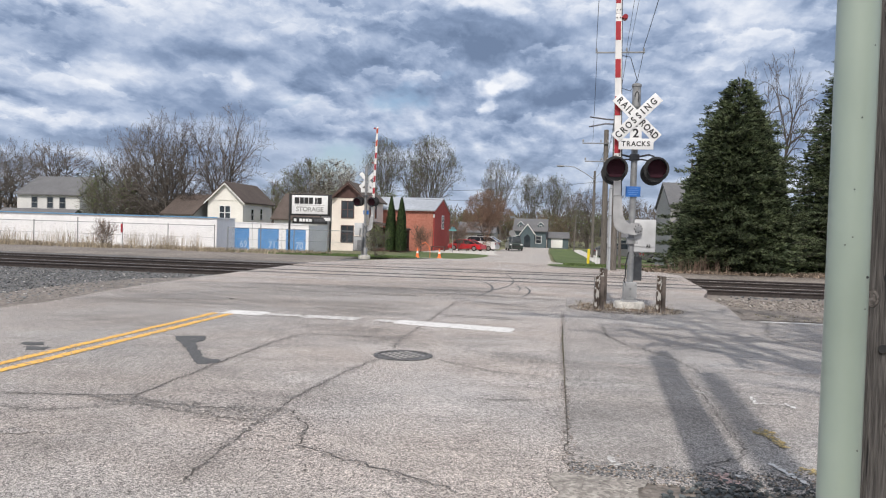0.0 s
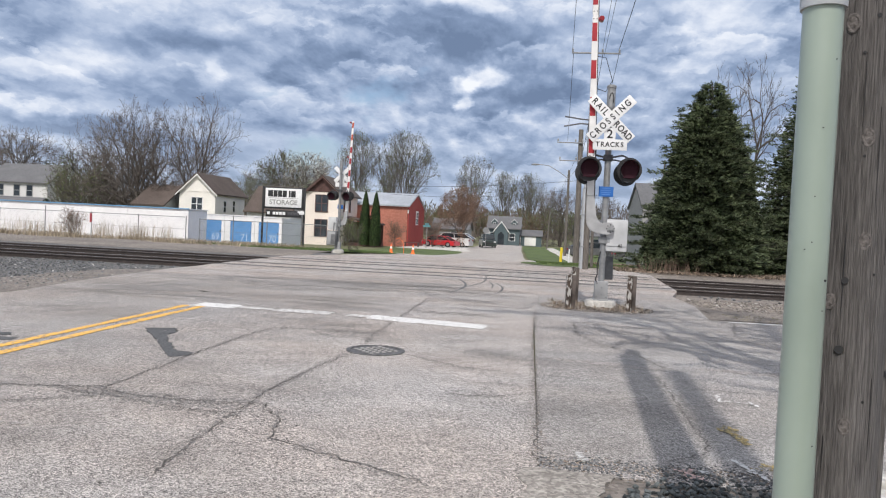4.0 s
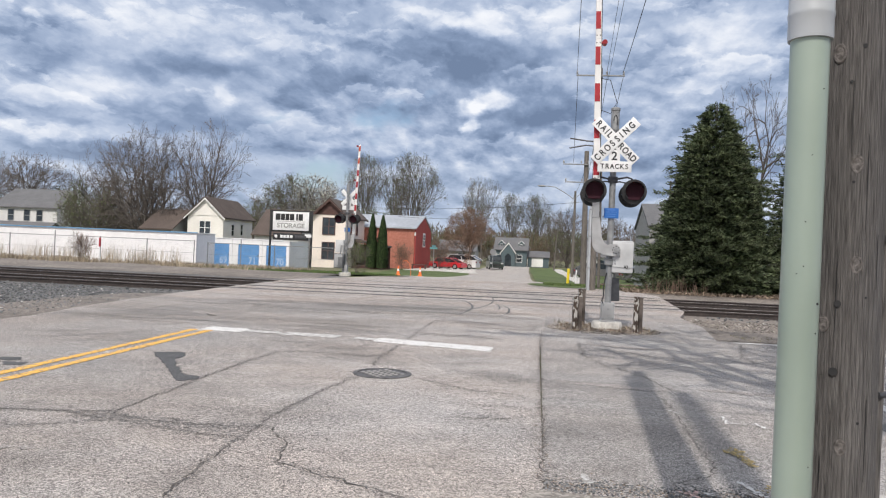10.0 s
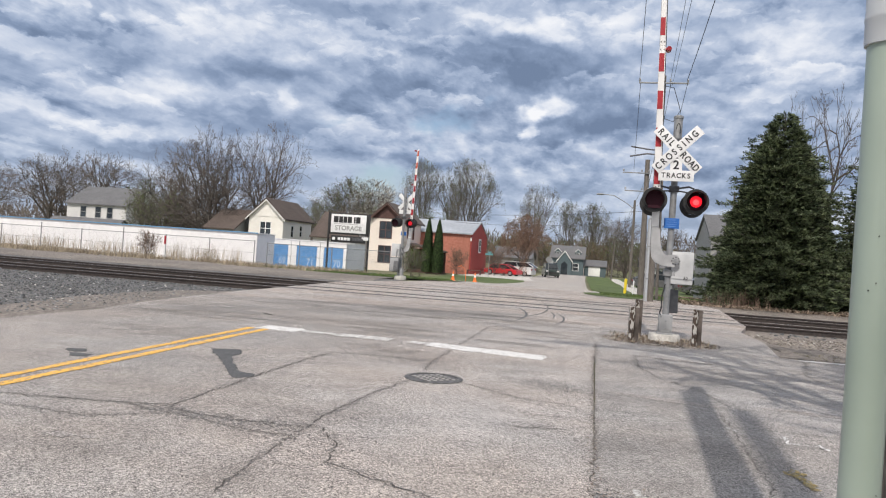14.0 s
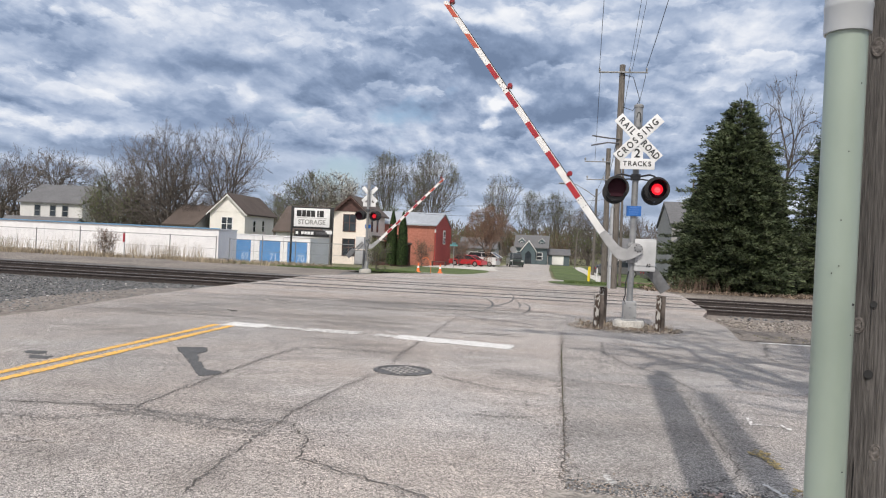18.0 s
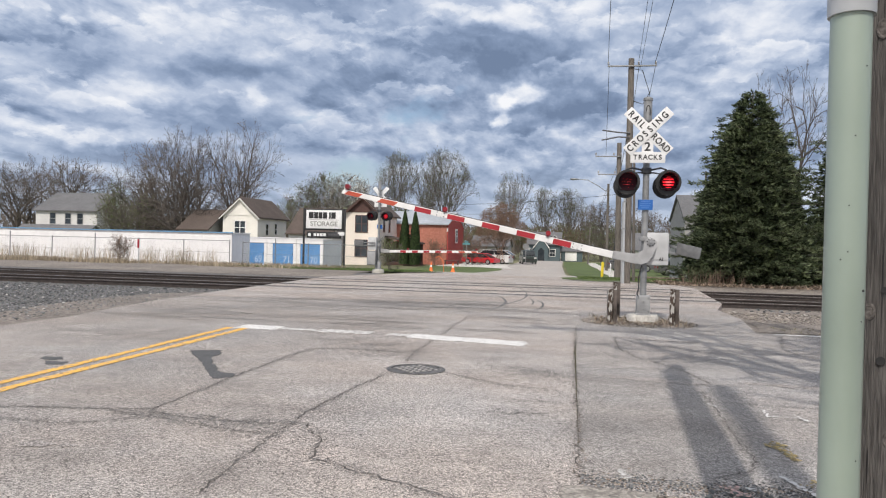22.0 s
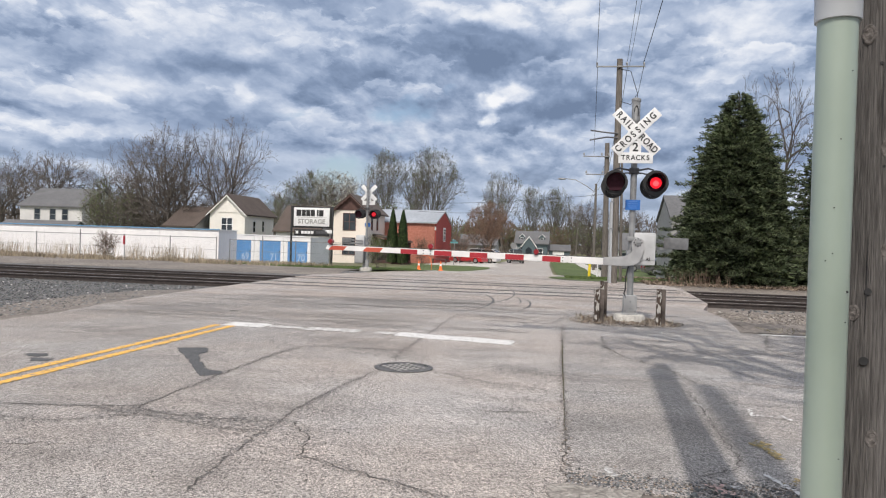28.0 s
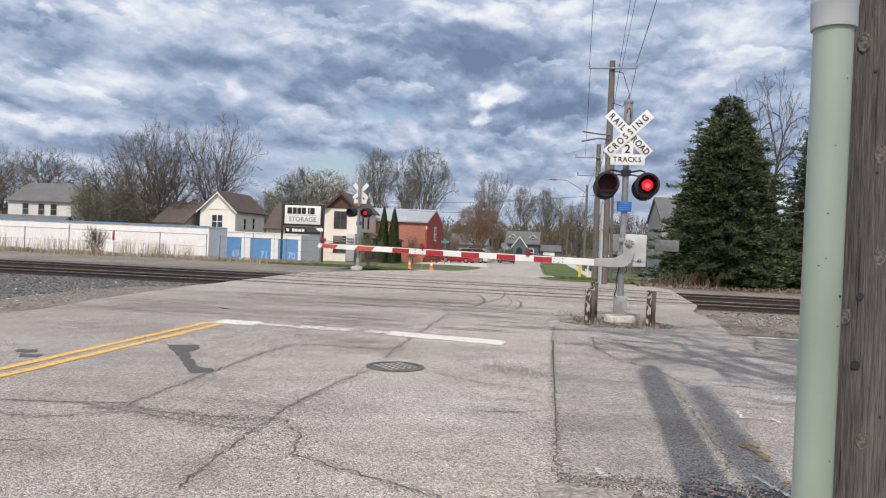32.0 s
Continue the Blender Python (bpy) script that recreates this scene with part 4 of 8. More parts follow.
def specks(name, pts, spread, n, lo, hi, material, seed, label, lift=.0046):
    """Loose dark specks strewn along a line."""
    rnd = random.Random(seed)
    V, F = [], []
    legs = list(zip(pts, pts[1:]))
    total = sum((Vector(b) - Vector(a)).length for a, b in legs)
    for a, b in legs:
        a, b = Vector(a), Vector(b)
        for k in range(int(n * (b - a).length / total)):
            p = a.lerp(b, rnd.random()) + Vector((rnd.gauss(0, spread), rnd.gauss(0, spread)))
            z = ground_z(p.y) + lift + .000002 * (len(F) % 500)
            r0, a0, j = rnd.uniform(lo, hi), rnd.uniform(0, 6.28), len(V)
            V += [(p.x + r0 * math.cos(a0 + q) * rnd.uniform(.6, 1.3), p.y + r0 * math.sin(a0 + q) * rnd.uniform(.8, 1.6), z) for q in (0, 1.57, 3.14, 4.71)]
            F.append((j, j + 1, j + 2, j + 3))
    return tagged(part(name, raw(V, F), material), label, "crack", "road cracks", "stuff")


def crack(seed, width, *pts):
    total = sum((Vector(b) - Vector(a)).length for a, b in zip(pts, pts[1:]))
    specks("crack_crumbs", pts, .04, int(210 * total), .003, .0085, STAIN, seed + 500, "crumbled dark edge along an asphalt crack")
    ribbon("road_crack", pts, width * 1.15, .0045 if pts[0][1] < 16.3 else ground_z(16.4) + .02, CRACK, seed, .022, .05)


ribbon("road_crack", ((0.1, 4.3), (0.1, 9.9), (.125, 11.2), (.155, 13)), .010, .0058, CRACK, 100, .038, .06)
specks("crack_crumbs", ((0.1, 4.4), (0.1, 9.9), (.14, 12.9)), .028, 620, .003, .009, LITTER, 905, "brown dirt and leaf bits along the asphalt joint", .0068)
specks("crack_crumbs", ((0.1, 4.4), (0.1, 9.9), (.14, 12.9)), .05, 900, .003, .008, STAIN, 906, "dark crumbled asphalt along the joint", .0064)
crack(101, .013, (-4.9, 5.1), (-4.18, 5.2), (-3.6, 5.3), (-3.24, 5.4), (-3.23, 6.0), (-3.24, 7.07), (-3.23, 8.14), (-3.15, 8.97), (-2.5, 9.05), (-1.96, 9.0))
crack(103, .012, (-3.24, 5.4), (-3.18, 5.29), (-2.62, 5.18), (-2.22, 5.21), (-1.92, 5.28))
crack(104, .010, (-1.92, 3.64), (-2.0, 4.54), (-2.01, 5.09), (-2.03, 5.58), (-1.99, 6.09), (-1.93, 6.83), (-1.8, 7.55))
crack(105, .011, (-1.92, 5.28), (-1.67, 4.9), (-1.57, 4.43), (-1.23, 4.27), (-.81, 4.06), (-.52, 3.89))
crack(106, .011, (-1.8, 8.2), (-1.87, 8.91), (-1.86, 11.08), (-1.86, 14.03))
crack(107, .008, (-1.29, 7.74), (-.54, 7.2), (-.1, 7.1))
crack(108, .009, (-3.6, 5.3), (-3.09, 5.15), (-2.26, 4.93), (-2.02, 4.94))
crack(109, .008, (-4.9, 4.7), (-4.2, 4.85), (-3.6, 4.8), (-3.09, 5.15))
specks("crack_crumbs", ((-3.3, 5.25), (-2.0, 5.1)), .10, 800, .003, .010, STAIN, 901, "dark crumbled patch where cracks meet", .0042)
specks("crack_crumbs", ((-2.0, 5.6), (-1.9, 6.6)), .09, 300, .003, .009, STAIN, 902, "dark crumbled patch where cracks meet", .0042)
specks("crack_crumbs", ((-2.6, 9.0), (-1.9, 9.0), (-1.5, 8.4)), .11, 300, .004, .011, STAIN, 903, "dark crumbled patch beside the manhole", .0042)
crack(110, 0.012, (-7.8, 9.2), (-7.2, 9.35), (-6.6, 9.6), (-6.2, 9.9))
crack(111, 0.012, (-6.9, 9), (-6.3, 9.05), (-5.6, 9.9))
crack(112, 0.012, (0.71, 11.6), (0.7, 10.25), (0.91, 9.37), (1.12, 9.03), (1.29, 8.71), (1.45, 7.93))
crack(113, 0.012, (3.42, 12.72), (2.97, 10.99), (3.03, 10.38), (3.4, 10.0), (4.4, 9.7))
crack(115, 0.011, (1.29, 7.46), (1.27, 6.42), (1.24, 5.35), (1.24, 5.06), (1.17, 4.87), (0.9, 4.64))
crack(117, 0.006, (0.2, 7.1), (1.0, 7.0), (1.6, 6.95), (2.4, 6.9))
crack(118, 0.012, (-8.4, 13.2), (-5.2, 12.6), (-2.1, 12.9))
crack(119, 0.035, (-8.7, 16.4), (-4.2, 16.2), (0.2, 16.5))
crack(120, 0.035, (-8.5, 15.1), (-4, 15), (0.2, 15.2))
crack(121, 0.012, (-0.6, 6), (-0.1, 6.1))
crack(122, 0.012, (-2.9, 9.9), (-3.6, 9.85))
crack(123, 0.012, (-6.8, 12.2), (-4.6, 11.6))
for i, (a, b, sp, n) in enumerate((((-7.6, 13.2), (-4.0, 14.6), .3, 2600), ((-6.2, 12.2), (-3.5, 13.0), .22, 1300), ((-4.5, 16.2), (-.6, 15.6), .35, 3000), ((-8.2, 11.4), (-6.8, 12.6), .25, 900), ((-2.5, 14.2), (-.2, 13.6), .3, 1300), ((-3.2, 9.9), (-2.2, 9.6), .15, 500), ((-.8, 8.3), (.0, 8.0), .12, 350))):
    specks("rubber_specks", (a, b), sp * 1.3, int(n * 1.3), .004, .014, SMEAR if i % 2 else STAIN, 920 + i, "dark rubber rubbed into the asphalt", .0048)
specks("tar_specks", ((-4.3, 8.3), (-4.1, 8.0), (-3.85, 7.45), (-3.5, 6.9)), .09, 170, .004, .012, TAR, 940, "tar spots spattered on the asphalt", .0049)
specks("tar_specks", ((-5.9, 9.4), (-3.2, 8.6), (-2.2, 9.9)), .5, 120, .006, .03, STAIN, 941, "small dark spots on the asphalt", .0049)
specks("tar_specks", ((-2.5, 3.4), (-.3, 6.5), (1.6, 9.0)), .6, 160, .004, .014, CRACK, 942, "small dark spots on the asphalt", .0067)
skid(.06, (-2.2, 21.2), (-1.89, 20.6), (-1.56, 18.7), (-1.49, 16.9), (-1.62, 15.2))
skid(.05, (-1.67, 25.3), (-1.24, 22.3), (-1.21, 19.7), (-1.47, 17.5), (-1.7, 16.5))
skid(.035, (-1.07, 20.6), (-.87, 18.8), (-.84, 17.2))
skid(.05, (-.85, 19.9), (-.62, 18.3), (-.59, 16.8), (-.71, 15.5))


def stones(name, n, place, size, material, seed, label, flat=.65):
    """Loose angular stones lying on the ground; place(rng) gives x, y, z."""
    rng = np.random.default_rng(seed)
    t = (1 + 5 ** .5) / 2
    base = np.array([(-1, t, 0), (1, t, 0), (-1, -t, 0), (1, -t, 0), (0, -1, t), (0, 1, t), (0, -1, -t), (0, 1, -t), (t, 0, -1), (t, 0, 1), (-t, 0, -1), (-t, 0, 1)]) / 1.9
    tris = np.array([(0, 11, 5), (0, 5, 1), (0, 1, 7), (0, 7, 10), (0, 10, 11), (1, 5, 9), (5, 11, 4), (11, 10, 2), (10, 7, 6), (7, 1, 8), (3, 9, 4), (3, 4, 2), (3, 2, 6), (3, 6, 8), (3, 8, 9), (4, 9, 5), (2, 4, 11), (6, 2, 10), (8, 6, 7), (9, 8, 1)])
    V, F = [], []
    for i in range(n):
        x, y, z = place(rng)
        s = size * rng.uniform(.5, 1.35)
        v = base * rng.uniform(.55, 1.15, (12, 3)) * np.array((1, rng.uniform(.6, 1), flat * rng.uniform(.6, 1.1))) * s
        a, b = rng.uniform(0, 6.28), rng.uniform(-.6, .6)
        ca, sa, cb, sb = math.cos(a), math.sin(a), math.cos(b), math.sin(b)
        v = v @ np.array(((1, 0, 0), (0, cb, -sb), (0, sb, cb))) @ np.array(((ca, -sa, 0), (sa, ca, 0), (0, 0, 1)))
        V.append(v + np.array((x, y, z + s * .22)))
        F.append(tris + 12 * i)
    return tagged(part(name, raw(np.concatenate(V).tolist(), np.concatenate(F).tolist()), material), label, "gravel", "", "stuff")


def heap(g):
    """Inside the patch of dark stones round the pole, thinning to its edge."""
    while True:
        x, y = g.uniform(.1, 2.0), g.uniform(2.2, 4.5)
        e = 3.45 + .93 * min(1, max(0, (x - .1) / .7))
        if y < e and g.random() < min(1, (e - y) / .45 + .06):
            return x, y, -.008 + g.uniform(0, .016)


stones("pole_ballast", 9500, heap, .0195, STONE_DARK, 11, "dark angular ballast stones heaped round the pole foot")


def litter_edge(g):
    return g.uniform(.1, 1.5), 4.42 + g.normal(0, .09), .001


stones("edge_litter", 700, litter_edge, .009, LITTER, 21, "brown leaf bits along the broken asphalt edge", .25)
stones("edge_grit", 1500, litter_edge, .009, STONE_GREY, 22, "grit along the broken asphalt edge", .5)
stones("pale_chips", 130, heap, .015, STONE_LIGHT, 12, "pale stone chips scattered among dark ballast", .4)


def verge(g):
    y = g.uniform(8.5, 20.2)
    return g.uniform(-19, -8.5 - max(0, (y - 12) * .09) - .05), y, ground_z(y) + float(np.interp(y, (9.9, 13, 18, 20.4), (-.01, -.02, -.1, -.16)))


def verge_right(g):
    y = g.uniform(15.2, 20.2)
    return g.uniform(3.7, 9.5), y, ground_z(y) + float(np.interp(y, (13, 15.5, 18.4, 20.4), (-.01, -.04, -.12, -.16)))


def island(g):
    a, r = g.uniform(0, 6.28), math.sqrt(g.random())
    return 1.28 + 1.05 * r * math.cos(a), 13.95 + .85 * r * math.sin(a), .004


def between(g):
    y = g.choice((g.uniform(20.3, 21.6), g.uniform(21.8, 23.0), g.uniform(23.3, 25.5), g.uniform(27.1, 30)))
    x = g.uniform(-24, -9.7) if g.random() < .6 else g.uniform(4.7, 13)
    return x, y, ground_z(y) - .16


stones("verge_stones", 7000, verge, .027, STONE_GREY, 13, "loose grey ballast stones beside the rails")
stones("verge_chips", 300, verge, .03, STONE_LIGHT, 14, "pale stones scattered over grey ballast")
stones("verge_stones_side", 2600, verge_right, .03, STONE_BROWN, 15, "loose ballast stones beside the rails")
stones("verge_chips_side", 90, verge_right, .035, STONE_LIGHT, 16, "pale stones among brown dirt beside the rails")
stones("island_gravel", 1500, island, .02, STONE_BROWN, 17, "gravel round the foot of the signal mast")
stones("track_ballast", 2600, between, .045, STONE_GREY, 18, "grey ballast between the rails")


# ---- rails ----
def railway():
    prof = [(-.07, 0), (.07, 0), (.07, .012), (.012, .03), (.012, .125), (.036, .135), (.036, .165), (.03, .172), (-.03, .172), (-.036, .165), (-.036, .135), (-.012, .125), (-.012, .03), (-.07, .012)]
    cap = [(-.03, .1721), (.03, .1721), (.028, .175), (-.028, .175)]
    rnd = random.Random(4)
    tie = B()
    box(tie, -.11, .11, -1.3, 1.3, -.17, 0, .012)
    tie_me = finish(tie)
    tie_me.materials.append(TIE)
    for k, (ya, yb) in enumerate(((21.7, 23.135), (25.6, 27.035))):
        tr = thing("railway_track", (0, (ya + yb) / 2, -.265), "dark rusty rails with worn bright heads on wooden ties", "railway track", "railway tracks")
        for y in (ya - (ya + yb) / 2, yb - (ya + yb) / 2):
            for prof_, m, nm in ((prof, RAIL_STEEL, "rail"), (cap, RAIL_HEAD, "rail_head")):
                bm = B()
                slab(bm, prof_, -90, 90, pose(0, y, 0, 90, 0, 90) @ Matrix.Identity(4))
                part(nm, bm, m, tr)
        for x in [-26 + .56 * i for i in range(29)] + [4.9 + .56 * i for i in range(17)]:
            part("tie", tie_me, None, tr, at=pose(x + rnd.uniform(-.03, .03), rnd.uniform(-.06, .06), .004, 0, 0, rnd.uniform(-2, 2)))
    for i, y in enumerate((21.55, 23.3, 25.42, 27.2)):
        o = ragged([(-9.4, y - .1), (4.0, y - .1), (4.0, y + .1), (-9.4, y + .1)], .3, .05, 700 + i)
        bm = B()
        slab(bm, o, -.0955, -.0845)
        tagged(part("rail_stain", bm, STAIN), "dark greasy strip along the rail in the road", "stain", "rail stains", "structure")
    # flangeway gaps beside the rails through the road
    for y in (21.7, 23.135, 25.6, 27.035):
        for s in ((.085,) if y in (21.7, 25.6) else (-.085,)):
            bm = B()
            box(bm, -9.5, 4.2, y + s - .045, y + s + .045, -.0955, -.083)
            tagged(part("flangeway", bm, GAP), "dark flangeway gap beside the rail across the road", "flangeway", "flangeways", "structure")


railway()


def manhole(x, y, r, label):
    t = thing("manhole_cover", (x, y, .002), label, "manhole cover", "manhole covers")
    bm = B()
    lathe(bm, [(r + .05, -.02), (r + .05, .006), (r, .008), (r, -.02)], 40)
    part("rim", bm, IRON, t)
    bm = B()
    lathe(bm, [(r - .006, -.02), (r - .006, .003), (0, .003)], 40)
    part("lid", bm, IRON, t)
    for i in range(-4, 5):
        for j in range(-4, 5):
            px, py = i * r / 5, j * r / 5
            if math.hypot(px, py) < r * .84 and (i + j) % 2 == 0:
                bm = B()
                box(bm, px - r * .07, px + r * .07, py - r * .07, py + r * .07, .003, .012, .003)
                part("stud", bm, STUD, t)


manhole(-1.6, 7.83, .27, "worn round iron manhole cover set in asphalt")
manhole(3.35, 6.62, .33, "round iron drain cover at the end of a white line")


# ---- crossing signal ----
def lamp(parent, x, z, facing):
    """A flashing lamp unit: black background, hood, red light; an added louvre of dark red slats hides it between
    flashes.
    """
    can = B()
    lathe(can, [(.0, .17), (.08, .16), (.15, .1), (.165, .03), (.165, .012), (0, .012)], 28, pose(0, 0, 0, -90, 0, 0))
    can = part("lamp_housing", can, BLACK, parent, "black flashing lamp unit with hood", pose(x, -.35 if facing > 0 else .17, z, 0, 0, 0 if facing > 0 else 180))
    bm = B()
    lathe(bm, [(.165, .004), (.222, .004), (.226, .0), (.226, -.012), (.165, -.012)], 36, pose(0, 0, 0, -90, 0, 0))
    bmesh.ops.delete(bm, geom=[f for f in bm.faces if len(f.verts) > 4], context="FACES_ONLY")
    part("background", bm, BLACK, can)
    bm = B()
    n, prev = 30, None
    for i in range(n + 1):
        a = radians(-50 + 280 * i / n)
        cut = .10 + .15 * max(0, math.sin(a)) ** .7
        cur = [bm.verts.new((r * math.cos(a), y, r * math.sin(a))) for r, y in ((.163, .0), (.166, -cut), (.172, -cut), (.170, .0))]
        if prev:
            for k in range(4):
                bm.faces.new((prev[k], prev[(k + 1) % 4], cur[(k + 1) % 4], cur[k]))
        prev = cur
    part("hood", bm, BLACK, can)
    bm = B()
    lathe(bm, [(.112, 0), (.09, .012), (.05, .02), (0, .022)], 28, pose(0, .006, 0, 90, 0, 0))
    part("light", bm, LENS_LIT, can, "glowing red light")
    bm = B()
    lathe(bm, [(.160, .003), (.10, .003), (.10, -.004), (.160, -.004)], 28, pose(0, .004, 0, 90, 0, 0))
    bmesh.ops.delete(bm, geom=[f for f in bm.faces if len(f.verts) > 4], context="FACES_ONLY")
    part("lens_rim", bm, LENS_DARK, can, "dark red lens edge")
    bm = B()
    lathe(bm, [(.055, 0), (.04, .004), (0, .007)], 20, pose(0, -.013, -.008, 90, 0, 0))
    part("filament_spot", bm, LENS_HOT, can, "bright centre of the red light")
    # added slats, coloured like an unlit lens, stand in for switching the light off
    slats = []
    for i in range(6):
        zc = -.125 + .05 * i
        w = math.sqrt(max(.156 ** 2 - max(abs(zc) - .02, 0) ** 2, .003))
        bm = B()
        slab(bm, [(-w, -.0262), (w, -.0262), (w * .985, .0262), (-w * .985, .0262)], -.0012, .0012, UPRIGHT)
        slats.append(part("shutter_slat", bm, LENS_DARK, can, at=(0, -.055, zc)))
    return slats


ARM_OFF = .385
REDS = ((1.40, 1.74), (2.09, 2.44), (2.78, 3.12), (3.47, 3.81), (4.14, 4.47), (4.82, 5.16), (5.55, 5.85))


def crossing_signal():
    t = thing("crossing_signal", (1.37, 14.2, 0), "grey crossing signal with crossbuck, twin red lamps and striped gate arm", "crossing signal", "crossing signals")
    bm = B()
    lathe(bm, [(.29, -.05), (.29, .09), (.265, .13), (0, .135)], 28)
    part("foundation", bm, CONCRETE, t, "round concrete foundation")
    bm = B()
    box(bm, -.12, .12, -.13, .11, .14, .49, .02)
    box(bm, -.14, .14, -.15, .13, .13, .16, .01)
    base = part("junction_box", bm, CABINET, t, "bolted cast base box")
    for x, z in ((-.09, .2), (.09, .2), (-.09, .45), (.09, .45), (0, .24), (0, .38)):
        bm = B()
        rod(bm, (x, -.13, z), (x, -.147, z), .016, n=6)
        part("bolt", bm, GALV, base)
    bm = B()
    rod(bm, (0, 0, .45), (0, 0, 3.78), .059, n=24)
    part("mast", bm, GALV, t, "galvanised steel mast")
    bm = B()
    lathe(bm, [(.07, 3.70), (.085, 3.72), (.085, 3.76), (.078, 3.78), (.078, 4.10), (.088, 4.11), (.088, 4.15), (.06, 4.17), (0, 4.175)], 24)
    bell = part("bell", bm, GALV, t, "grey cylinder bell on the mast head")
    bm = B()
    pipe(bm, [(.035 * math.cos(a), -.082, 3.9 + .11 * math.sin(a) if math.sin(a) > 0 else 3.9) for a in [math.pi * i / 10 for i in range(11)]], .008, 6)
    rod(bm, (.035, -.082, 3.9), (.035, -.082, 3.83), .008, n=6)
    part("bell_slot", bm, BLACK, bell)
    # crossbuck
    for nm, ang, y in (("railroad_blade", -45, -.216), ("crossing_blade", 45, -.228)):
        bm = B()
        box(bm, -.535, .535, -.004, .004, -.1, .1, .003)
        bl = part(nm, bm, SIGN_WHITE, t, "white crossbuck blade with black capitals", pose(0, y, 3.51, 0, -ang, 0))
        spots = [("R", -.50), ("A", -.365), ("I", -.265), ("L", -.175), ("R", .165), ("O", .29), ("A", .41), ("D", .525)] if ang < 0 else [("C", -.51), ("R", -.37), ("O", -.225), ("S", -.085), ("S", .05), ("I", .165), ("N", .30), ("G", .46)]
        for ch, x in spots:
            words(ch, .168, BLACK, bl, pose(x * .88, -.0055, 0, 90, 0, 0), "letter", .001, .82, .004)
    bm = B()
    box(bm, -.105, .105, -.004, .004, -.12, .12, .003)
    pl = part("count_plate", bm, SIGN_WHITE, t, "white plate with the number 2", (-.01, -.212, 3.22))
    words("2", .22, BLACK, pl, pose(0, -.0055, 0, 90, 0, 0), "letter", .001, 1, .005)
    bm = B()
    box(bm, -.31, .31, -.004, .004, -.1, .1, .003)
    pl = part("tracks_plate", bm, SIGN_WHITE, t, "white plate lettered TRACKS", (0, -.218, 3.03))
    for ch, x in zip("TRACKS", (-.225, -.135, -.045, .045, .135, .22)):
        words(ch, .125, BLACK, pl, pose(x, -.0055, 0, 90, 0, 0), "letter", .001, .95, .003)
    for z in (3.51, 3.21, 3.04):
        bm = B()
        box(bm, -.035, .035, -.209, -.05, z - .02, z + .02, .004)
        part("sign_bracket", bm, GALV, t)
    # lamp brackets
    bm = B()
    for s in (-1, 1):
        pipe(bm, [(s * .36, 0, 2.62), (s * .41, -.06, 2.6), (s * .41, -.15, 2.59), (s * .37, -.22, 2.57)], .016, 8)
    for s in (-1, 1):
        pipe(bm, [(0, 0, 2.80), (s * .12, 0, 2.83), (s * .26, 0, 2.86), (s * .35, 0, 2.83), (s * .36, 0, 2.72), (s * .36, 0, 2.56)], .018, 8)
        pipe(bm, [(0, .0, 2.77), (s * .14, 0, 2.77), (s * .3, 0, 2.74), (s * .36, 0, 2.66)], .014, 8)
    box(bm, -.085, .085, -.085, .085, 2.75, 2.86, .01)
    part("lamp_crossarm", bm, DARK_STEEL, t, "dark bracket carrying the lamps")
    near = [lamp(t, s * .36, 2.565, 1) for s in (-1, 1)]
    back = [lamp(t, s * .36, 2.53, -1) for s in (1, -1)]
    bm = B()
    box(bm, -.135, .135, -.0035, .0035, -.095, .095, .003)
    bs = part("notice_plate", bm, SIGN_BLUE, t, "small blue notice with unreadable white writing", (-.01, -.082, 2.17))
    for z, w in ((.062, .15), (.022, .19), (-.018, .18), (-.056, .15)):
        bm = B()
        box(bm, -w / 2, w / 2, -.006, -.003, z - .0045, z + .0045)
        part("text_bar", bm, FAINT_BLUE, bs)
    # gate mechanism
    bm = B()
    box(bm, -.06, .33, -.075, .34, 1.06, 1.66, .025)
    mech = part("gate_mechanism", bm, MECH_PAINT, t, "grey gate motor cabinet", (.10, 0, 0))
    bm = B()
    box(bm, -.05, .32, -.09, -.073, 1.16, 1.62, .008)
    part("cabinet_door", bm, MECH_PAINT, mech)
    words("A2", .075, BLACK, mech, pose(.20, -.092, 1.17, 90, 0, 0), "letter", .001, .9, .002)
    for z0, z1 in ((1.2, 1.32), (1.5, 1.58)):
        bm = B()
        box(bm, -.09, .12, -.09, .09, z0, z1, .01)
        part("mast_clamp", bm, GALV, t)
    bm = B()
    pipe(bm, [(-.05, -.09, 1.05), (-.1, -.11, .8), (-.09, -.1, .62), (-.12, -.12, .52), (-.08, -.12, .45)], .012, 6)
    part("cable", bm, BLACK, t)
    # arm, upright in its own space: the hub lies at the origin
    bm = B()
    out = [(.06, .05), (.02, .11), (-.06, .12), (-.17, .10), (-.23, .15), (-.275, .25), (-.31, .62), (-.455, .62), (-.455, .2), (-.435, .06), (-.38, -.03), (-.25, -.09), (-.08, -.115), (.03, -.1), (.075, -.04)]
    slab(bm, out, -.035, .035, UPRIGHT)
    bmesh.ops.bevel(bm, geom=bm.edges[:], offset=.008, segments=2, affect="EDGES")
    arm = part("gate_arm", bm, ALU_PAINT, t, "striped gate arm on a cast bracket", (.105, -.132, 1.48))
    bm = B()
    rod(bm, (0, -.037, 0), (0, -.06, 0), .05, n=20)
    rod(bm, (0, -.055, 0), (0, -.075, 0), .022, n=8)
    part("hub", bm, GALV, arm)
